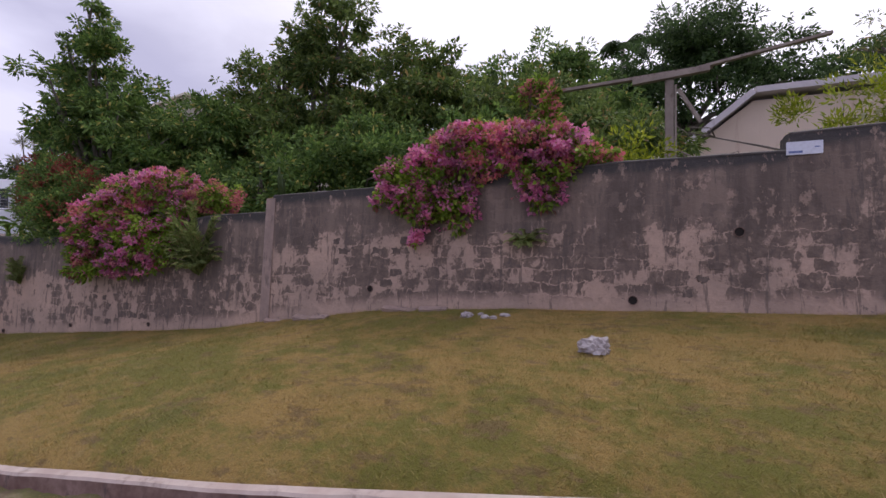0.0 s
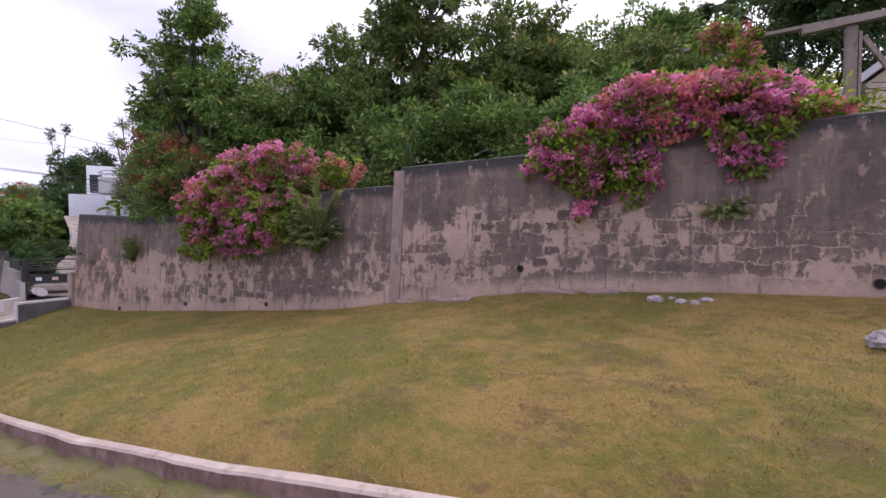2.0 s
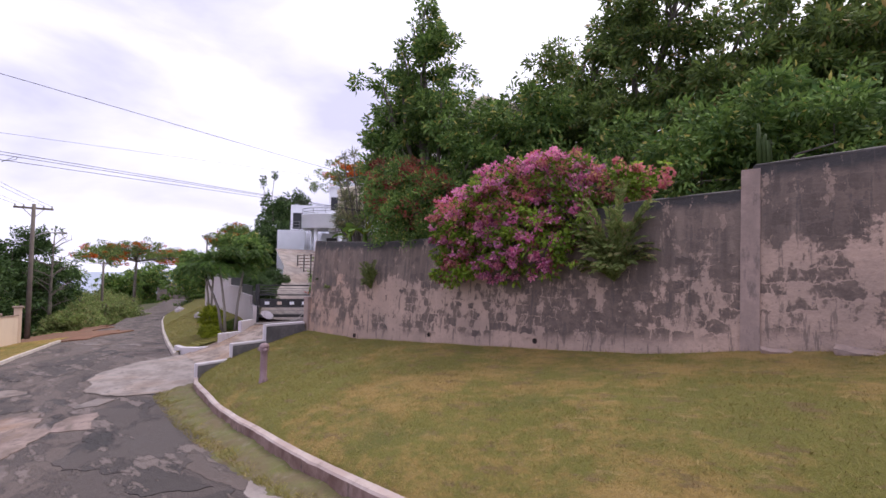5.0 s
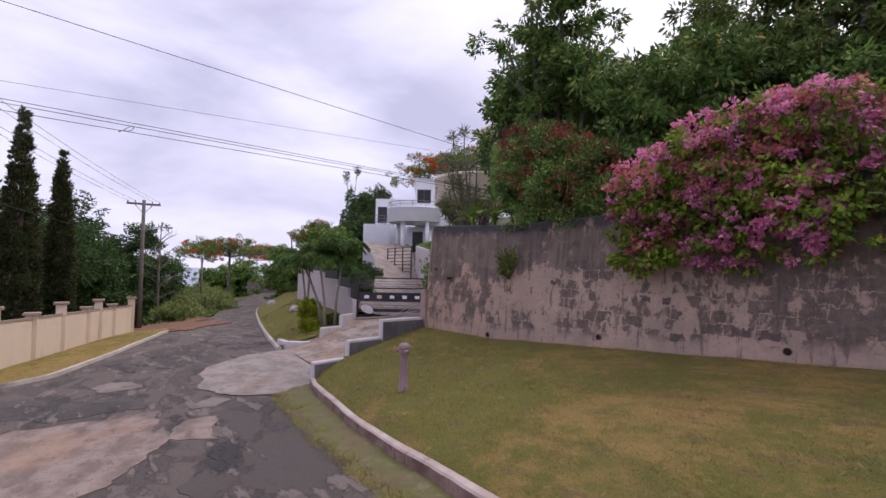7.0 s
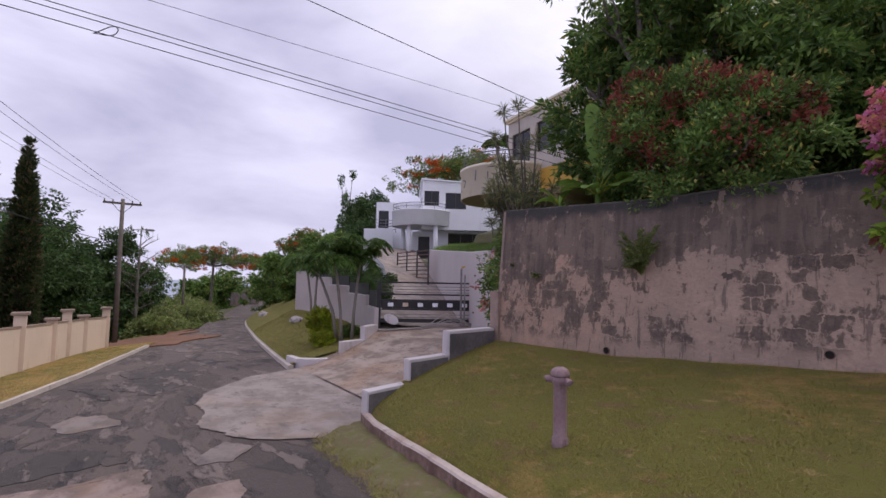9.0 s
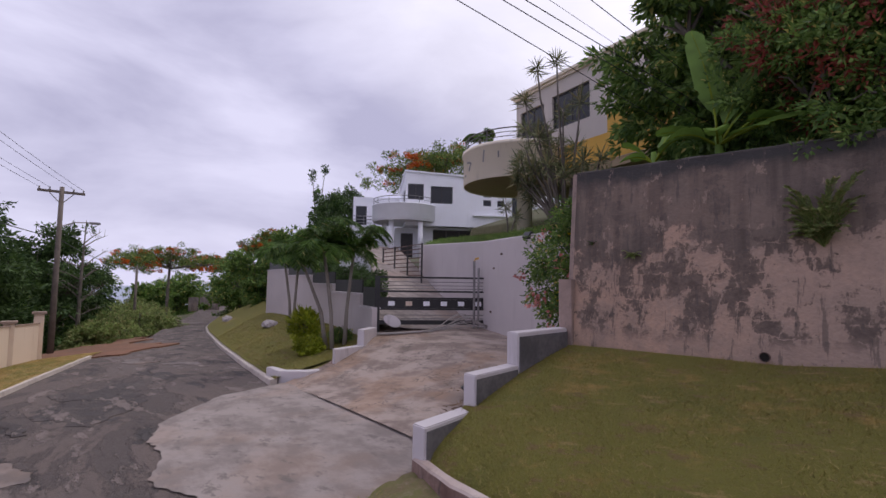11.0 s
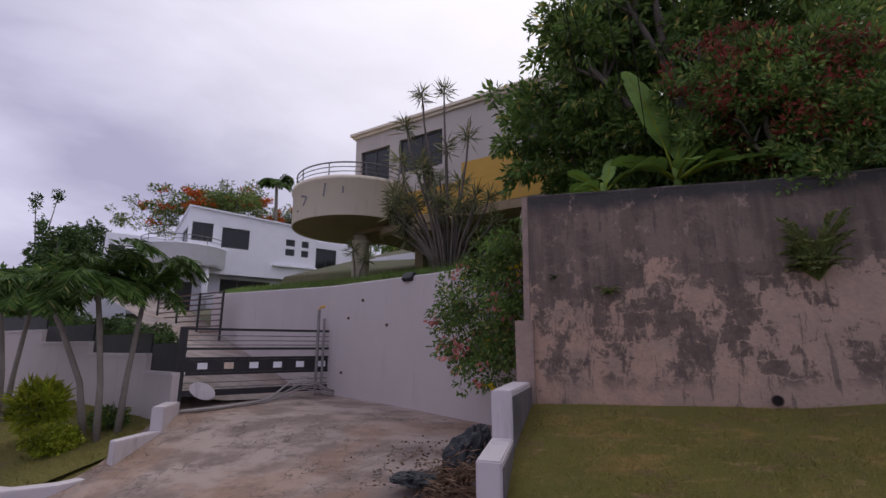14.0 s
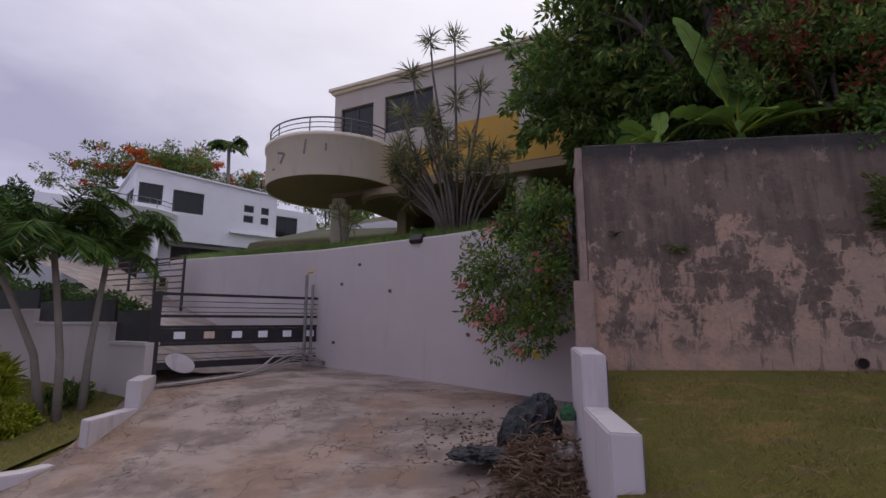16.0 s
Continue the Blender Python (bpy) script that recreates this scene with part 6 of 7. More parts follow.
tree("feathery-leaved tree at the top of the slope", (9.5, 20.0, 4.2), [
    (9.0, 19.6, 9.2, 1.5, 1.2, 0.5), (10.5, 20, 7.0, 2.2, 1.6, 1.2), (8.2, 19.4, 10.4, 1.1, 0.9, 0.4), (7.2, 19.5, 8.2, 0.9, 0.8, 0.4)], 240, 40, 0.2, 0.05, L_TREE2, 18, 0.2, spread=0.24, rough=0.4)
tree("tangle of wild flowering shrubs above the wall", (2.6, 10.2, bed(1.5, 10.2)), [
    (3.4, 10.6, 3.7, 1.2, 0.6, 0.7), (5.0, 10.8, 4.2, 1.4, 0.8, 0.9), (1.4, 9.8, 3.0, 0.45, 0.4, 0.4), (-0.1, 9.0, 3.0, 0.4, 0.3, 0.5), (0.9, 10.8, 4.0, 0.3, 0.2, 0.3)], 300, 22, 0.14, 0.035, L_LIME, 19, 0.05, "shrub", name="wild_shrub",
    extra=[("flower", L_CREAM, 12, 7, 0.1, 0.08, (0, 1, 3, 4), "cream white flowers")], spread=0.15, droop=-0.2, rough=0.4)

# flowering plants hanging over the wall
boug_extra = lambda subs, a, c, pink: [("bract_mass", L_MAGENTA, a, 22, 0.062, 0.058, subs, "papery magenta bracts"), ("faded_bract_mass", L_PINK, c, 20, 0.055, 0.052, pink, "faded pink bracts")]
tree("magenta bougainvillea spilling over the wall", (-9.5, 6.95, bed(-9.5, 6.95)), [
    (-9.7, 6.45, 2.35, 1.15, 0.5, 0.65), (-10.4, 6.12, 1.9, 0.65, 0.28, 0.65), (-9.3, 6.08, 1.6, 0.85, 0.26, 0.48), (-8.9, 6.55, 2.8, 0.65, 0.45, 0.36), (-7.85, 6.75, 2.6, 0.65, 0.3, 0.26), (-10.6, 6.08, 1.35, 0.42, 0.2, 0.4), (-8.4, 6.35, 2.1, 0.35, 0.22, 0.45)],
    330, 34, 0.09, 0.055, L_BOUG, 31, 0.05, "bougainvillea", "flowering climbers on the wall", boug_extra((0, 1, 2, 3, 6), 400, 330, (3, 4, 0, 1)), "bougainvillea", 0.11, 0.35, 0.55, 0.36)
tree("large bright magenta bougainvillea draped over the wall", (-1.9, 6.95, bed(-1.9, 6.95)), [
    (-3.1, 6.35, 2.55, 0.55, 0.25, 0.42), (-2.7, 6.36, 2.3, 0.5, 0.22, 0.36), (-3.02, 6.2, 1.9, 0.07, 0.06, 0.27), (-2.4, 6.6, 2.98, 0.75, 0.4, 0.36), (-1.5, 6.65, 3.05, 0.7, 0.4, 0.34), (-1.25, 6.42, 2.58, 0.32, 0.16, 0.36), (-0.72, 6.65, 2.84, 0.38, 0.28, 0.18), (-1.25, 7.0, 3.6, 0.14, 0.12, 0.35), (-1.5, 7.3, 4.05, 0.18, 0.14, 0.15)],
    290, 34, 0.09, 0.055, L_BOUG, 32, 0.05, "bougainvillea", "flowering climbers on the wall", boug_extra((0, 1, 2, 3, 4, 5), 600, 380, (3, 4, 6, 7, 8)), "bougainvillea", 0.105, 0.35, 0.55, 0.36)
tree("dark shrub with rusty red flower spikes over the wall", (-13.2, 7.2, bed(-13.2, 7.2)), [
    (-13.0, 6.95, 2.85, 1.1, 0.55, 0.85), (-12.4, 6.65, 2.4, 0.75, 0.42, 0.6), (-13.6, 7.0, 3.35, 0.75, 0.45, 0.5), (-13.9, 7.1, 2.6, 0.6, 0.4, 0.7), (-12.9, 6.55, 2.05, 0.8, 0.28, 0.36), (-14.3, 7.2, 3.7, 0.4, 0.3, 0.35)],
    440, 46, 0.085, 0.036, L_TREE, 33, 0.07, "shrub", "", [("flower_mass", L_RED, 260, 16, 0.085, 0.038, (0, 2, 5), "rusty red flower spikes")], "flowering_shrub", 0.13, -0.1, 0.5, 0.34)
al = tree("bushy trumpet vine with pink and yellow flowers", (-16.95, 7.85, 1.35), [
    (-17.35, 7.3, 0.6, 0.6, 0.4, 0.6), (-17.0, 7.1, 0.95, 0.34, 0.28, 0.5), (-17.75, 7.45, 0.3, 0.38, 0.28, 0.45), (-17.2, 7.1, -0.1, 0.3, 0.22, 0.35), (-17.3, 7.5, 1.4, 0.4, 0.3, 0.4), (-17.9, 7.6, 0.75, 0.3, 0.25, 0.35), (-16.85, 6.95, 0.35, 0.26, 0.24, 0.5), (-16.9, 7.1, 1.35, 0.3, 0.25, 0.35), (-17.6, 7.3, -0.25, 0.14, 0.12, 0.22)],
    190, 36, 0.075, 0.034, L_TREE, 34, 0.014, "bush", "", [("pink_flower", L_SALMON, 34, 8, 0.075, 0.065, (0, 1, 2, 3), "salmon pink trumpet flowers"), ("yellow_flower", L_YELLOW, 9, 8, 0.06, 0.055, (0, 1, 3), "yellow flowers")], "flowering_bush", 0.12, 0.3, 0.45, 0.36)


def fern(at, r, n, seed, mat, label, up=0.5, name="fern", group="ferns on the wall"):
    """Arching fronds with paired leaflets."""
    rng = np.random.default_rng(seed)
    f = thing(name, label, "fern", at, group)
    P, A = [], []
    b = bmesh.new()
    for k in range(n):
        an = rng.uniform(-math.pi, 0) if group else rng.uniform(0, math.tau)
        le, rise = r * rng.uniform(0.7, 1.15), rng.uniform(0.3, 1.0) * up
        d = np.array([math.cos(an), math.sin(an) * 0.8, 0])
        prev = None
        for i in range(29):
            s = i / 28
            p = d * le * s * (0.75 - 0.1 * s) + np.array([0, 0, le * (rise * (1.35 * s - 0.45 * s * s) - 0.3 * s * s)])
            if prev is not None:
                t = unit((p - prev)[None])[0]
                side = np.cross(t, [0, 0, 1])
                for sg2 in (-1, 1):
                    P.append(p)
                    A.append(side * sg2 + t * 0.75 + rng.normal(0, 0.1, 3))
            prev = p
        tube([d * le * s * (0.75 - 0.1 * s) + np.array([0, 0, le * (rise * (1.35 * s - 0.45 * s * s) - 0.3 * s * s)]) for s in (0, 0.3, 0.6, 1)], [0.006, 0.005, 0.003, 0.001], 4, b)
    part("stem", b, mat, f)
    part("foliage", tri_mesh("foliage", *leaves(np.array(P), np.array(A), r * 0.12, r * 0.032, rng)), mat, f)
    return f


def on_wall(x, z):
    return (x, WALL_Y + 0.085 * (z - lerp(x, BASE_Z)) - 0.01, z)


fern(on_wall(-7.7, 1.1), 0.85, 80, 41, L_FERN, "large arching pale green fern growing from the wall", 1.9)
fern(on_wall(-13.67, 0.75), 0.44, 70, 42, L_FERN, "tufted olive-green fern growing from the wall", 2.0)
fern(on_wall(-15.62, 0.70), 0.2, 16, 43, L_FERN, "small fern tuft rooted in the wall", 0.9)
fern(on_wall(-1.42, 1.65), 0.42, 26, 44, L_FERN, "fern and weeds sprouting from a crack in the wall", 0.9)
fern(on_wall(-16.2, 0.9), 0.12, 9, 45, L_FERNDARK, "tiny weed rooted in the wall", 0.8)


def banana(at, specs, label, seed):
    """Paddle leaves on long stalks: a pale raised midrib, a blade folded along it, wavy edges and a few tears."""
    t = thing("banana_plant", label, "banana plant", at)
    part("stem", tube([(0, 0, -0.2), (0.02, 0, 0.3), (0, 0, 0.62)], [0.08, 0.06, 0.035], 10), L_BANANA, t, smooth=True)
    rng = random.Random(seed)
    for an, le, w, rise, droop, tw, lean in specs:
        a = radians(an)
        d, s = Vector((math.cos(a), math.sin(a), 0)), Vector((-math.sin(a), math.cos(a), 0))
        side = s.copy()
        s = s * math.cos(tw) + Vector((0, 0, 1)) * math.sin(tw)
        b, prev, mid = bmesh.new(), None, []
        for i in range(33):
            f = i / 32
            c = Vector((0, 0, 0.45)) + d * le * f * max(1 - rise * 0.6, 0.12) + side * (lean * le * f * f) + Vector((0, 0, le * (rise * f - droop * f * f)))
            mid.append(c)
            u = min(max((f - 0.24) / 0.76, 0), 1)
            hw = w * 0.5 * (min(u * 5, 1) ** 0.7 * (1 - max(u - 0.55, 0) ** 2 * 4.9) ** 0.5 if u > 0 else 0) + 0.006
            tear = 0.72 if rng.random() < 0.1 and 0.2 < u < 0.9 else 1.0
            wv = rng.uniform(-0.03, 0.03) * w
            row = [b.verts.new(c + s * hw * k * (tear if abs(k) == 1 else 1) + Vector((0, 0, (0.34 * hw * abs(k) + wv * k) if abs(k) < 1 else 0.2 * hw + wv * k))) for k in (-1, -0.5, 0, 0.5, 1)]
            if prev:
                for k in range(4):
                    b.faces.new((prev[k], prev[k + 1], row[k + 1], row[k]))
            prev = row
        lf = part("leaf", b, L_BANANA, t, smooth=True)
        part("midrib", tube([tuple(p) for p in mid[::4]], [0.018, 0.017, 0.015, 0.013, 0.011, 0.009, 0.007, 0.005, 0.003], 6), L_LIME, lf, smooth=True)
    return t


banana((-14.75, 6.9, 1.65), [(112, 1.75, 0.35, 1.12, 0.06, 0.0, 0.14), (40, 1.35, 0.26, 0.85, 0.2, 0.25, -0.1), (10, 1.5, 0.2, 0.55, 0.25, 0.45, 0.0), (188, 1.15, 0.2, 0.6, 0.35, 0.5, 0.0), (215, 0.95, 0.3, 0.6, 0.5, 0.15, 0.0), (285, 0.85, 0.26, 0.55, 0.5, 0.1, 0.0), (-8, 1.3, 0.24, 0.35, 0.25, 0.5, 0.0), (75, 1.3, 0.26, 1.0, 0.15, 0.1, -0.2), (330, 0.9, 0.2, 0.35, 0.3, 0.3, 0.0)], "banana plant with broad paddle leaves above the wall", 1)
banana((-15.6, 7.0, 1.6), [(150, 0.8, 0.2, 0.6, 0.4, 0.4, 0.0), (230, 0.7, 0.22, 0.5, 0.5, 0.2, 0.0), (-30, 0.9, 0.2, 0.6, 0.4, 0.3, 0.0), (60, 0.9, 0.2, 0.9, 0.2, 0.0, 0.1), (190, 0.8, 0.2, 0.75, 0.35, 0.3, 0.0)], "young banana plant beside the wall corner", 2)
banana((-13.9, 7.1, 1.75), [(200, 0.8, 0.22, 0.5, 0.3, 0.4, 0.0), (-20, 0.9, 0.22, 0.5, 0.4, 0.4, 0.0), (90, 0.9, 0.2, 0.8, 0.2, 0.0, 0.0), (300, 0.7, 0.24, 0.45, 0.5, 0.2, 0.0)], "young banana plant under the trees", 3)


def dracaena(at, heads, label, seed):
    rng = np.random.default_rng(seed)
    t = thing("dracaena", label, "dracaena", at)
    for hx, hy2, hz, r in heads:
        h = Vector((hx, hy2, hz)) - Vector(at)
        part("cane", tube([(h.x * 0.12, h.y * 0.12, -0.3), (h.x * 0.45, h.y * 0.4, h.z * 0.4), (h.x * 0.9, h.y * 0.9, h.z * 0.8), tuple(h)], [0.03, 0.026, 0.02, 0.016], 7), M_BARK, t, smooth=True)
        n = 54
        A = unit(rng.normal(size=(n, 3)) + [0, 0, 0.3])
        P = np.array(h)[None] + rng.normal(0, 0.02, (n, 3)) - np.stack([np.zeros(n), np.zeros(n), rng.uniform(0, 0.22, n)], 1)
        part("rosette", tri_mesh("rosette", *leaves(P, A, r, r * 0.065, rng, 0.1)), L_DRAC, t)
    return t


rng = random.Random(12)
heads = [(-19.0, 8.9, 5.3, 0.30), (-18.55, 9.0, 5.35, 0.30), (-19.35, 8.9, 4.65, 0.34), (-18.6, 9.3, 4.26, 0.34), (-18.1, 9.2, 4.4, 0.32), (-19.7, 9.2, 3.3, 0.36), (-19.6, 9.5, 2.45, 0.36)]
heads += [(-18.7 + rng.uniform(-1.1, 1.0), 9.3 + rng.uniform(-0.4, 0.4), rng.uniform(2.5, 4.2), rng.uniform(0.27, 0.37)) for _ in range(30)]
dracaena((-18.6, 9.4, 1.55), heads, "clump of tall thin dracaena canes with spiky heads", 5)
dracaena((-21.9, 11.4, 1.75), [(-22.0, 11.35, 2.75, 0.34), (-21.7, 11.5, 2.5, 0.3)], "small potted-looking dracaena on the terrace", 6)


def palm(base, head, r, n, seed, label, trunk=0.045, leafmat=None, group="palms on the bank", w=0.03):
    """A slender trunk and arching feather fronds."""
    rng = np.random.default_rng(seed)
    t = thing("palm_tree", label, "palm tree", base, group)
    h = np.array(head) - np.array(base)
    part("trunk", tube([(0, 0, -0.2), tuple(h * [0.2, 0.2, 0.35]), tuple(h * [0.6, 0.6, 0.7]), tuple(h)], [trunk * 1.5, trunk * 1.1, trunk, trunk * 0.9], 10), M_PALMBARK, t, smooth=True)
    for k in range(n):
        an, rise = k * 2.399 + rng.uniform(-0.3, 0.3), 0.25 + 1.35 * ((k * 0.618) % 1)
        le = r * rng.uniform(0.8, 1.15)
        d = np.array([math.cos(an), math.sin(an), 0])
        P, A, G, line = [], [], [], []
        for i in range(53):
            s = i / 52
            p = h + d * le * (s * 0.85 - 0.12 * s * s) + np.array([0, 0, le * (rise * s - (0.5 + rise * 0.5) * s * s)])
            line.append(p)
            if i > 5:
                tg = unit((p - line[-2])[None])[0]
                side = np.cross(tg, [0, 0, 1.0])
                side /= max(np.linalg.norm(side), 1e-6)
                for sg2 in (-1, 1):
                    P.append(p)
                    A.append((side * sg2 + tg * 0.75 + np.array([0, 0, -0.5]) + rng.normal(0, 0.12, 3)))
                    G.append(0.35 + 0.65 * math.sin(math.pi * min(s * 0.86 + 0.1, 1)))
        V, F = leaves(np.array(P), np.array(A), r * 0.30 * np.array(G), w, rng, 0.12)
        fr = part("frond", tri_mesh("frond", V, F), leafmat or L_PALM, t)
        part("rib", tube([tuple(q) for q in line[::4]], 0.01, 5), leafmat or L_PALM, fr)
    return t


palm((-24.2, 6.82, -1.5), (-24.4, 6.55, 1.35), 1.4, 23, 51, "slender palm with arching feathery fronds", w=0.031)
palm((-24.25, 7.2, -1.4), (-24.5, 7.6, 1.3), 1.3, 22, 52, "slender leaning palm with feathery fronds", w=0.031)
palm((-24.5, 6.8, -1.4), (-25.1, 6.1, 1.2), 1.35, 22, 53, "slender leaning palm with feathery fronds", w=0.031)
palm((-28.6, 7.6, -1.35), (-29.0, 7.4, 1.35), 1.3, 14, 54, "slender palm on the bank further down")
palm((-28.4, 7.6, -1.35), (-27.9, 7.5, 1.2), 1.25, 14, 55, "slender palm on the bank further down")
palm((-41.6, 31.2, 4), (-41.7, 30.9, 13.6), 2.0, 16, 56, "tall coconut palm behind the white house", 0.14, None, "", 0.09)
palm((-0.9, 30, 6.5), (-0.9, 30, 13.6), 2.0, 15, 57, "tall coconut palm on the hill", 0.14, L_DARK, "", 0.08)

tree("low rounded lime-green hedge shrub on the bank", (-24.5, 6.3, -1.75), [(-24.55, 6.3, -1.38, 0.4, 0.36, 0.26)], 240, 12, 0.07, 0.035, L_LIME, 61, 0.03, "shrub", "shrubs on the bank", name="hedge_shrub", spread=0.05, rough=0.15)
tree("low dark green rounded shrub under the palms", (-24.7, 7.3, -1.5), [(-24.75, 7.35, -1.2, 0.34, 0.32, 0.22)], 160, 12, 0.06, 0.035, L_TREE, 62, 0.03, "shrub", "shrubs on the bank", name="hedge_shrub", spread=0.05, rough=0.15)
tree("spiky yellow-green croton shrub on the bank", (-25.7, 6.75, -1.6), [(-25.75, 6.75, -1.0, 0.5, 0.42, 0.36), (-25.9, 6.8, -0.7, 0.28, 0.25, 0.2)], 110, 12, 0.22, 0.045, L_LIME, 63, 0.04, "shrub", "shrubs on the bank", name="croton_shrub", spread=0.07, droop=-0.1)
for k, (lx, ly) in enumerate(((-46.4, 11.7), (-45.2, 11.3), (-32.2, 8.9))):
    b = bmesh.new()
    bmesh.ops.create_icosphere(b, subdivisions=3, radius=1)
    for v in b.verts:
        q = v.co.copy()
        q *= 1 + 0.35 * noise.noise(q * 1.8 + Vector((k * 5, 0, 0)))
        v.co = Vector((q.x * 0.45, q.y * 0.3, max(q.z, -0.3) * 0.22))
    ob = part("bank_stone", b, M_STONE)
    ob.location = (lx, ly - 0.6, bank_z(lx, ly - 0.6) + 0.05)
    tagged(ob, "weathered grey stone lying on the bank", "stone", "stones on the bank")


def cypress(base, h, r, seed):
    lobes = [(base[0], base[1], base[2] + h * f, r * w, r * w, h * 0.13) for f, w in ((0.06, 0.9), (0.18, 1.0), (0.31, 0.97), (0.44, 0.88), (0.57, 0.75), (0.7, 0.58), (0.82, 0.4), (0.92, 0.22))]
    return tree("tall narrow dark cypress behind the boundary wall", base, lobes, 1500, 16, 0.2, 0.07, L_CYPRESS, seed, 0.15, "cypress", "cypress trees", name="cypress", spread=0.09, droop=-0.9, inner=0.8, rough=0.1)


cypress((-34.6, -3.3, -3.2), 10.3, 0.82, 71)
cypress((-36.6, -2.0, -3.3), 9.2, 0.64, 72)


def wood(n, spots, size, leafmat, seed, label, category="tree", group="roadside trees", clusters=650, L=0.3):
    rng = random.Random(seed)
    for k, (x, y, z0, h, w) in enumerate(spots):
        lobes = []
        for j in range(n):
            a = rng.uniform(0, math.tau)
            rr = w * rng.uniform(0.1, 0.7)
            lobes.append((x + math.cos(a) * rr, y + math.sin(a) * rr, z0 + h * rng.uniform(0.4, 0.85), w * rng.uniform(0.4, 0.62), w * rng.uniform(0.35, 0.55), h * rng.uniform(0.16, 0.26)))
        lobes.append((x, y, z0 + h * 0.28, w * 0.75, w * 0.6, h * 0.28))
        tree(label, (x, y, z0), lobes, int(clusters * 0.45), 34, L, L * 0.42, leafmat, seed * 10 + k, 0.2, category, group, spread=0.085 * w, rough=0.36)


wood(5, [(-44, -5.5, -4, 9.3, 4.4), (-50, -1.0, -4.6, 10.2, 4.6), (-53, -8, -5, 11.5, 5.4), (-41, -10, -4, 10.5, 5), (-47, -14, -5, 10, 5), (-37, -7.5, -4, 6.5, 3.4), (-56, 2.2, -5, 8.4, 3.6), (-48, -4, -4.5, 8.6, 4.4), (-60, -2, -5.5, 8.5, 4.6)], 1, L_DARK, 81, "dense dark roadside tree across the road", clusters=850)
wood(4, [(-33, -12, -4, 7, 4.2), (-62, -6, -6, 10, 5.5), (-70, 3, -6.5, 8.2, 4.5)], 1, L_TREE, 82, "leafy green tree beyond the boundary wall")
wood(3, [(-55, 5.6, -4.6, 1.6, 2.4), (-60, 7.6, -5, 2.6, 3.0), (-70, 8.5, -5.8, 4.5, 3.6), (-78, 10.5, -6.4, 4.8, 4.0), (-90, 14, -7.2, 4.6, 4.0), (-82, 25.5, -5.5, 5.0, 3.2), (-50.5, 5.0, -4.2, 1.5, 2.0), (-66, 9.0, -5.6, 2.4, 2.6), (-48, 3.6, -4, 1.5, 1.6), (-75, 11.5, -6.2, 3, 2.6)], 1, L_FERN, 83, "rank green weeds and scrub beside the road", "scrub", "roadside scrub", 420, 0.24)
wood(4, [(-62, 17.5, -4, 7, 3.2), (-50, 15.5, -3, 6, 2.6), (-70, 23.5, -5, 8.5, 3.8), (-80, 29, -5.5, 9, 4), (-44, 14.5, -2, 5.5, 2.4), (-40, 13.5, -1.5, 5.0, 2.0)], 1, L_TREE, 84, "green tree leaning over the road beyond the gardens")
wood(5, [(-50, 22.0, 0, 8.4, 3.0), (-55, 25.5, 0, 9.6, 3.6), (-47.5, 18.0, 0, 6.4, 2.4)], 1, L_DARK, 85, "dark tree behind the white house", clusters=800)
wood(5, [(-130, -20, -12, 13, 9), (-125, -40, -14, 15, 10), (-110, -8, -10, 9, 6), (-95, -22, -9, 11, 7), (-118, 8, -11, 7.5, 5.5), (-135, 40, -10, 14, 10), (-105, 44, -5, 14, 9), (-80, 42, 0, 12, 7), (-98, 10, -8, 5.5, 4), (-102, 2, -8.5, 9.5, 5), (-102, 16, -8, 7.5, 4.0), (-118, 24, -8, 9, 5), (-112, -6, -9.5, 10.5, 5.5), (-92, 31.5, -6.0, 10.5, 4.5)], 1, L_TREE, 87, "distant green trees on the falling hillside", "tree", "distant trees", 700, 0.6)
wood(5, [(-38, 40, 6, 9, 5), (-28, 38, 6.5, 8, 5)], 1, L_TREE, 86, "green tree on the hill behind the houses")


def flame(base, h, w, seed, label):
    rng = random.Random(seed)
    lobes = [(base[0] + math.cos(a) * w * r, base[1] + math.sin(a) * w * r, base[2] + h * (0.93 - 0.16 * r + rng.uniform(-0.07, 0.05)), w * rng.uniform(0.25, 0.4), w * 0.3, h * rng.uniform(0.04, 0.065)) for a, r in [(k * 1.7, (0.1, 0.5, 0.8, 0.6, 0.85)[k % 5]) for k in range(11)]]
    return tree(label, base, lobes, 520, 30, 0.26, 0.1, L_TREE2, seed, 0.22, "flame tree", "flame trees", [("flower_mass", L_ORANGE, 260, 22, 0.16, 0.12, tuple(range(11)), "orange-red flower clusters")], "flame_tree", 0.34, 0.1, 0.4, 0.36)


flame((-84, 15.0, -6.5), 11.2, 8.5, 91, "spreading flame tree in orange bloom at the end of the road")
flame((-92, 32, -6), 15.0, 6.0, 92, "flame tree in orange bloom above the road")
flame((-47.5, 31.5, 3), 10.6, 8.2, 93, "flat-topped flame tree in bloom behind the white house")
b = box(-1.6, 1.6, -0.15, 0.15, 0, 1.6, 0.03)
box(-3.4, -1.8, -0.12, 0.12, 0, 1.3, bm=b)
gb = part("end_wall", b, M_APRON)
gb.matrix_basis = pose(-104, 26.0, -5.3, 0, 0, 75) @ Matrix.Diagonal((1.0, 1.0, 1.9, 1.0))
tagged(gb, "weathered concrete wall where the road ends", "wall", kind="structure")
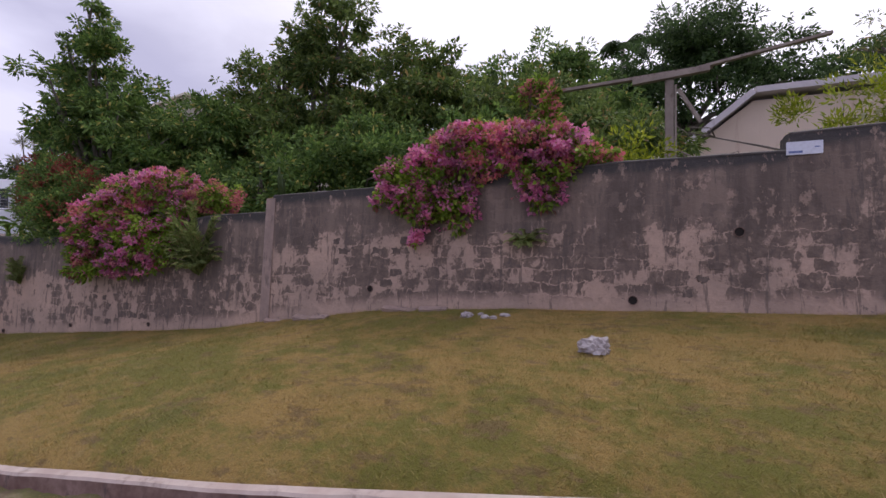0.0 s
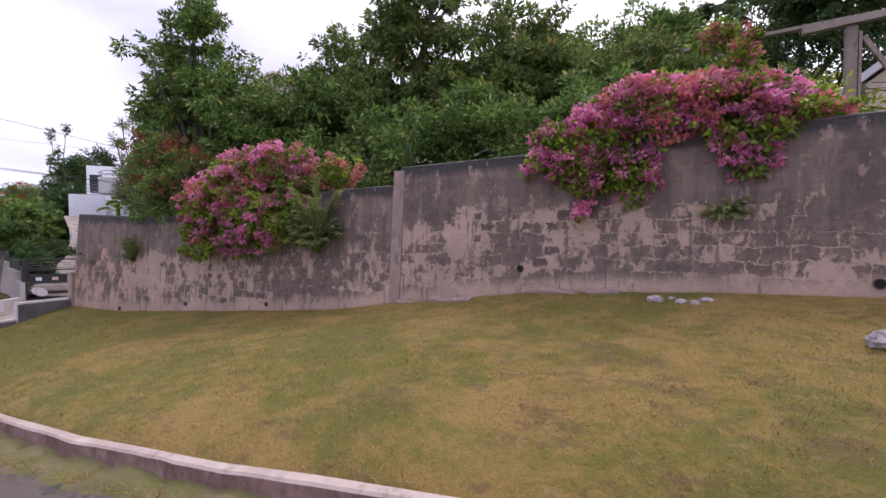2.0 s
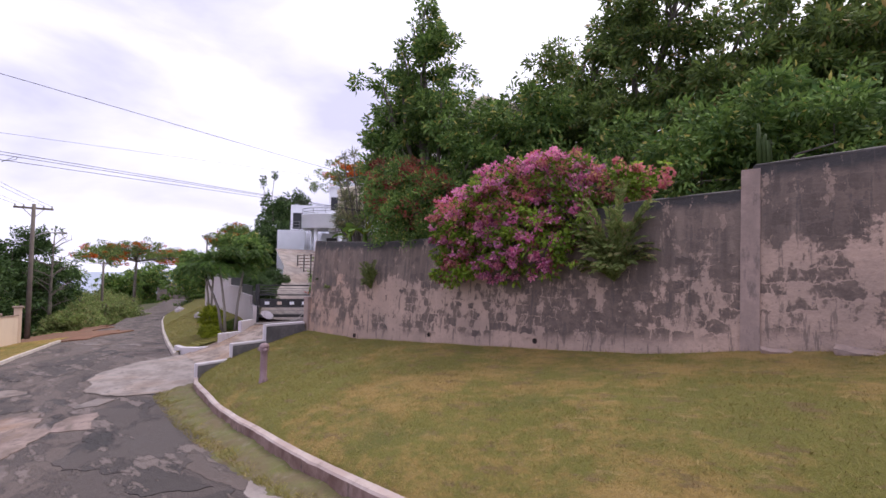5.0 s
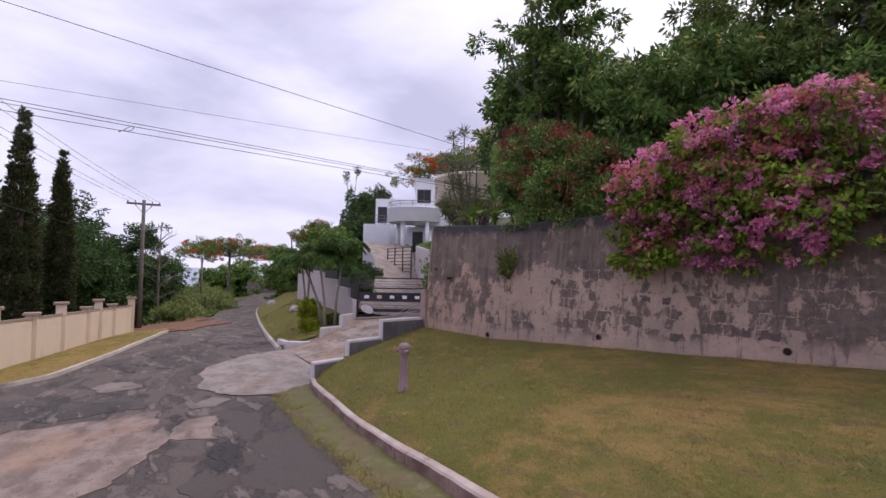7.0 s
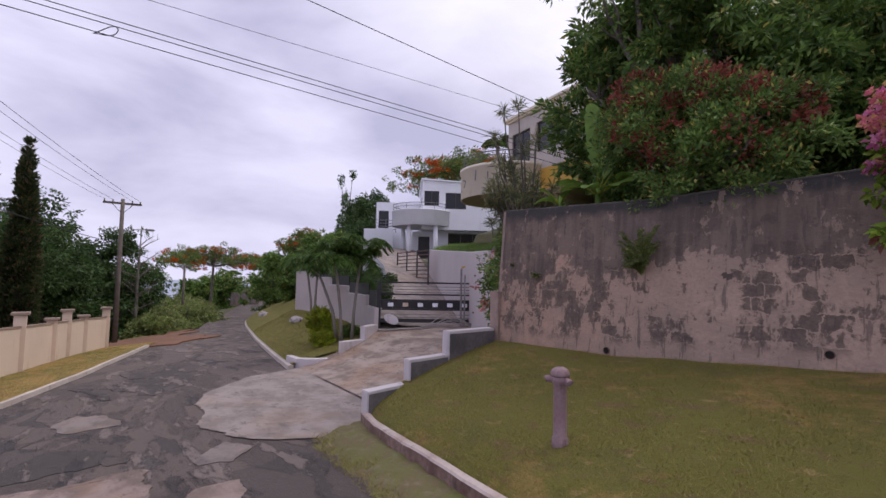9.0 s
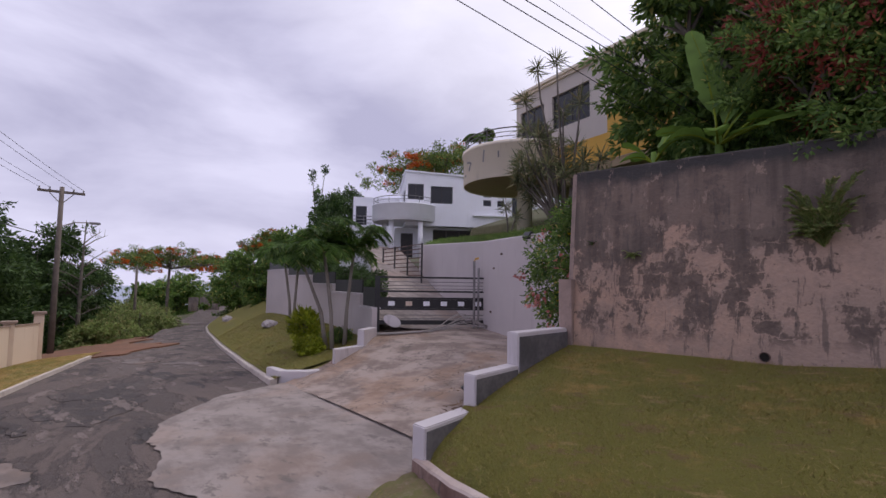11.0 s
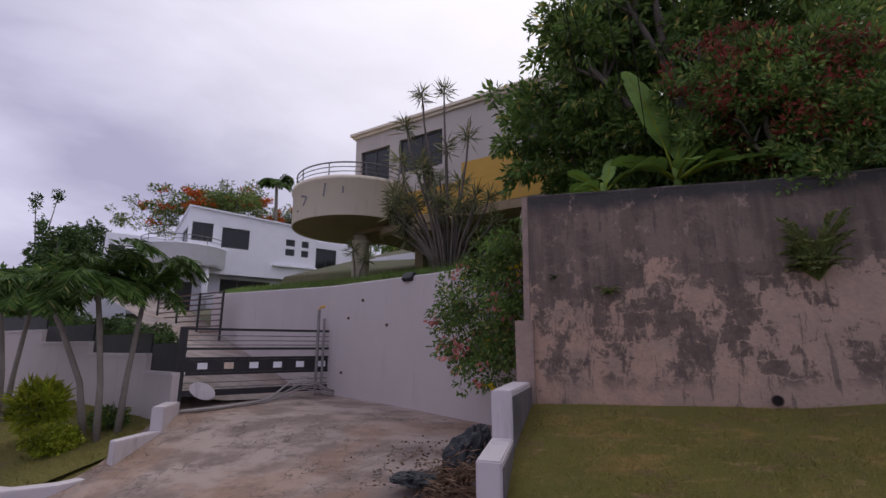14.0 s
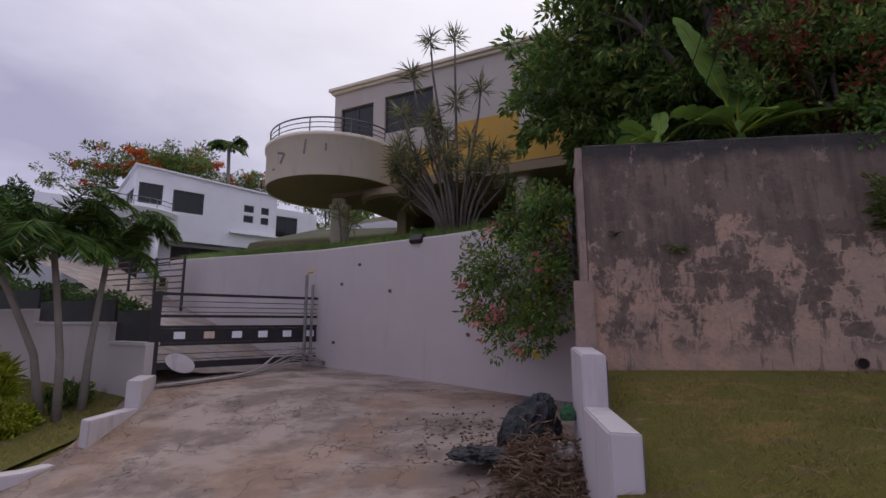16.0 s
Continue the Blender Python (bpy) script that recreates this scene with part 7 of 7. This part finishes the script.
# a bare tree by the road
bt = thing("bare_tree", "leafless grey tree beside the road", "bare tree", (-52, 3.4, -4.4))
b = bmesh.new()
rng = random.Random(17)
for k in range(16):
    z = rng.uniform(1.5, 7.5)
    a = rng.uniform(0, math.tau)
    le = rng.uniform(0.8, 1.8)
    e = Vector((math.cos(a) * le, math.sin(a) * le, z + le * rng.uniform(0.2, 0.9)))
    s = Vector((0, 0, z))
    tube([s, s.lerp(e, 0.5) + Vector((0, 0, 0.1)), e], [0.05, 0.03, 0.008], 5, b)
    for _ in range(4):
        q = s.lerp(e, rng.uniform(0.3, 0.9))
        tube([q, q + Vector((rng.uniform(-0.5, 0.5), rng.uniform(-0.5, 0.5), rng.uniform(0.1, 0.6)))], [0.018, 0.004], 4, b)
tube([(0, 0, -0.3), (0.1, 0, 4), (0, 0.1, 8.6)], [0.16, 0.1, 0.02], 8, b)
part("branch_network", b, M_BARK, bt)

for k, (x, y) in enumerate(((-26.0, 9.1), (-27.6, 9.6), (-29.4, 10.0), (-31.2, 10.4), (-33.2, 10.8), (-35.2, 11.2), (-29.0, 11.2), (-31.6, 11.9))):
    z = lerp(x, [(-37, 0.6), (-30, 0.0), (-24.4, -0.75)]) - 0.05
    tree("dark clipped shrub behind the garden wall", (x, y, z), [(x, y, z + 0.5, 0.75, 0.5, 0.4), (x + 0.4, y, z + 0.75, 0.4, 0.4, 0.3)], 130, 22, 0.1, 0.045, L_DARK, 300 + k, 0.04, "shrub", "shrubs behind the garden wall", name="garden_shrub", spread=0.1, rough=0.25)

# tall dry flower stalks above the trees
fs = thing("flower_stalk_plant", "tall thin agave stalks with dark seed heads", "agave", (-54.6, 21.6, 4.0))
rng = np.random.default_rng(77)
for hx, hy3, hz in ((-1.0, -0.2, 6.8), (-0.3, 0.8, 7.4), (-0.9, 0.3, 5.2)):
    part("stalk", tube([(0, 0, 0), (hx * 0.4, hy3 * 0.4, hz * 0.5), (hx, hy3, hz)], [0.06, 0.045, 0.03], 6), M_BARK, fs)
    P = np.array([[hx, hy3, hz]]) + rng.normal(0, 1, (90, 3)) * [0.16, 0.16, 0.3]
    tagged(part("seed_head", tri_mesh("seed_head", *leaves(P, rng.normal(size=(90, 3)), 0.3, 0.13, rng)), L_DARK, fs), kind="stuff")

# rough plants on the crest of the wall
for k, (x, z, n) in enumerate(((-5.9, 2.55, 3),)):
    c = thing("cactus", "thin grey-green columnar cactus on the wall top", "cactus", (x, WALL_Y + 0.3, z), "cactus on the wall")
    for j in range(n):
        part("stem", tube([(0.05 * j - 0.05, 0, -0.05), (0.05 * j - 0.06, 0, 0.3), (0.07 * j - 0.06, 0, 0.52 - 0.14 * j)], [0.026, 0.032, 0.016], 8), L_FERNDARK, c, smooth=True)


# ---- damp blocks that show through the render, laid in their courses ----
variants = []
for k in range(7):
    rg = random.Random(200 + k)
    w, h = rg.uniform(0.14, 0.27), rg.uniform(0.08, 0.13)
    out = []
    for (x0, z0), (x1, z1) in zip([(-w / 2, -h / 2), (w / 2, -h / 2), (w / 2, h / 2), (-w / 2, h / 2)], [(w / 2, -h / 2), (w / 2, h / 2), (-w / 2, h / 2), (-w / 2, -h / 2)]):
        for i in range(4):
            f = i / 4
            out.append((x0 + (x1 - x0) * f + rg.uniform(-0.03, 0.03), z0 + (z1 - z0) * f + rg.uniform(-0.024, 0.024)))
    b = bmesh.new()
    hi, lo = [b.verts.new((x * 0.95, -0.004, z * 0.9)) for x, z in out], [b.verts.new((x, 0.01, z)) for x, z in out]
    b.faces.new(hi)
    for i in range(len(out)):
        b.faces.new((lo[i], lo[(i + 1) % len(out)], hi[(i + 1) % len(out)], hi[i]))
    me = finish(b, "block")
    me.materials.append(M_BLOCK)
    variants.append(me)
rg = random.Random(5)
for run, x0, x1 in ((wall_low, -15.9, -6.3), (wall_mid, -5.7, 1.5)):
    count = 0
    for row in range(12):
        z = -0.41 + 0.165 * (row + (0 if run is wall_low else 6))
        x = x0 + (0.16 if row % 2 else 0)
        while x < x1:
            bz = lerp(x, BASE_Z)
            tz = lerp(x, TOP_Z) if run is wall_low else lerp(x, TOP2_Z)
            f = (z - bz) / (tz - bz)
            v = 0.45 * noise.noise(Vector((x * 0.55, z * 0.9, 4.0))) + 0.5 * noise.noise(Vector((x * 2.1, z * 2.1, 8.0))) + rg.uniform(-0.5, 0.5)
            if 0.1 < f < 0.62 and x > -13.2 and v > 0.46 and count < 120:
                o = new("block", rg.choice(variants))
                o.parent = run
                o.location = (x, WALL_Y + 0.085 * (z - bz) - 0.002 + 0.012 * noise.noise(Vector((x * 1.4, 0, z * 1.4))), z)
                o.rotation_euler = (radians(-4.8), rg.uniform(-0.02, 0.02), 0)
                count += 1
            x += 0.32
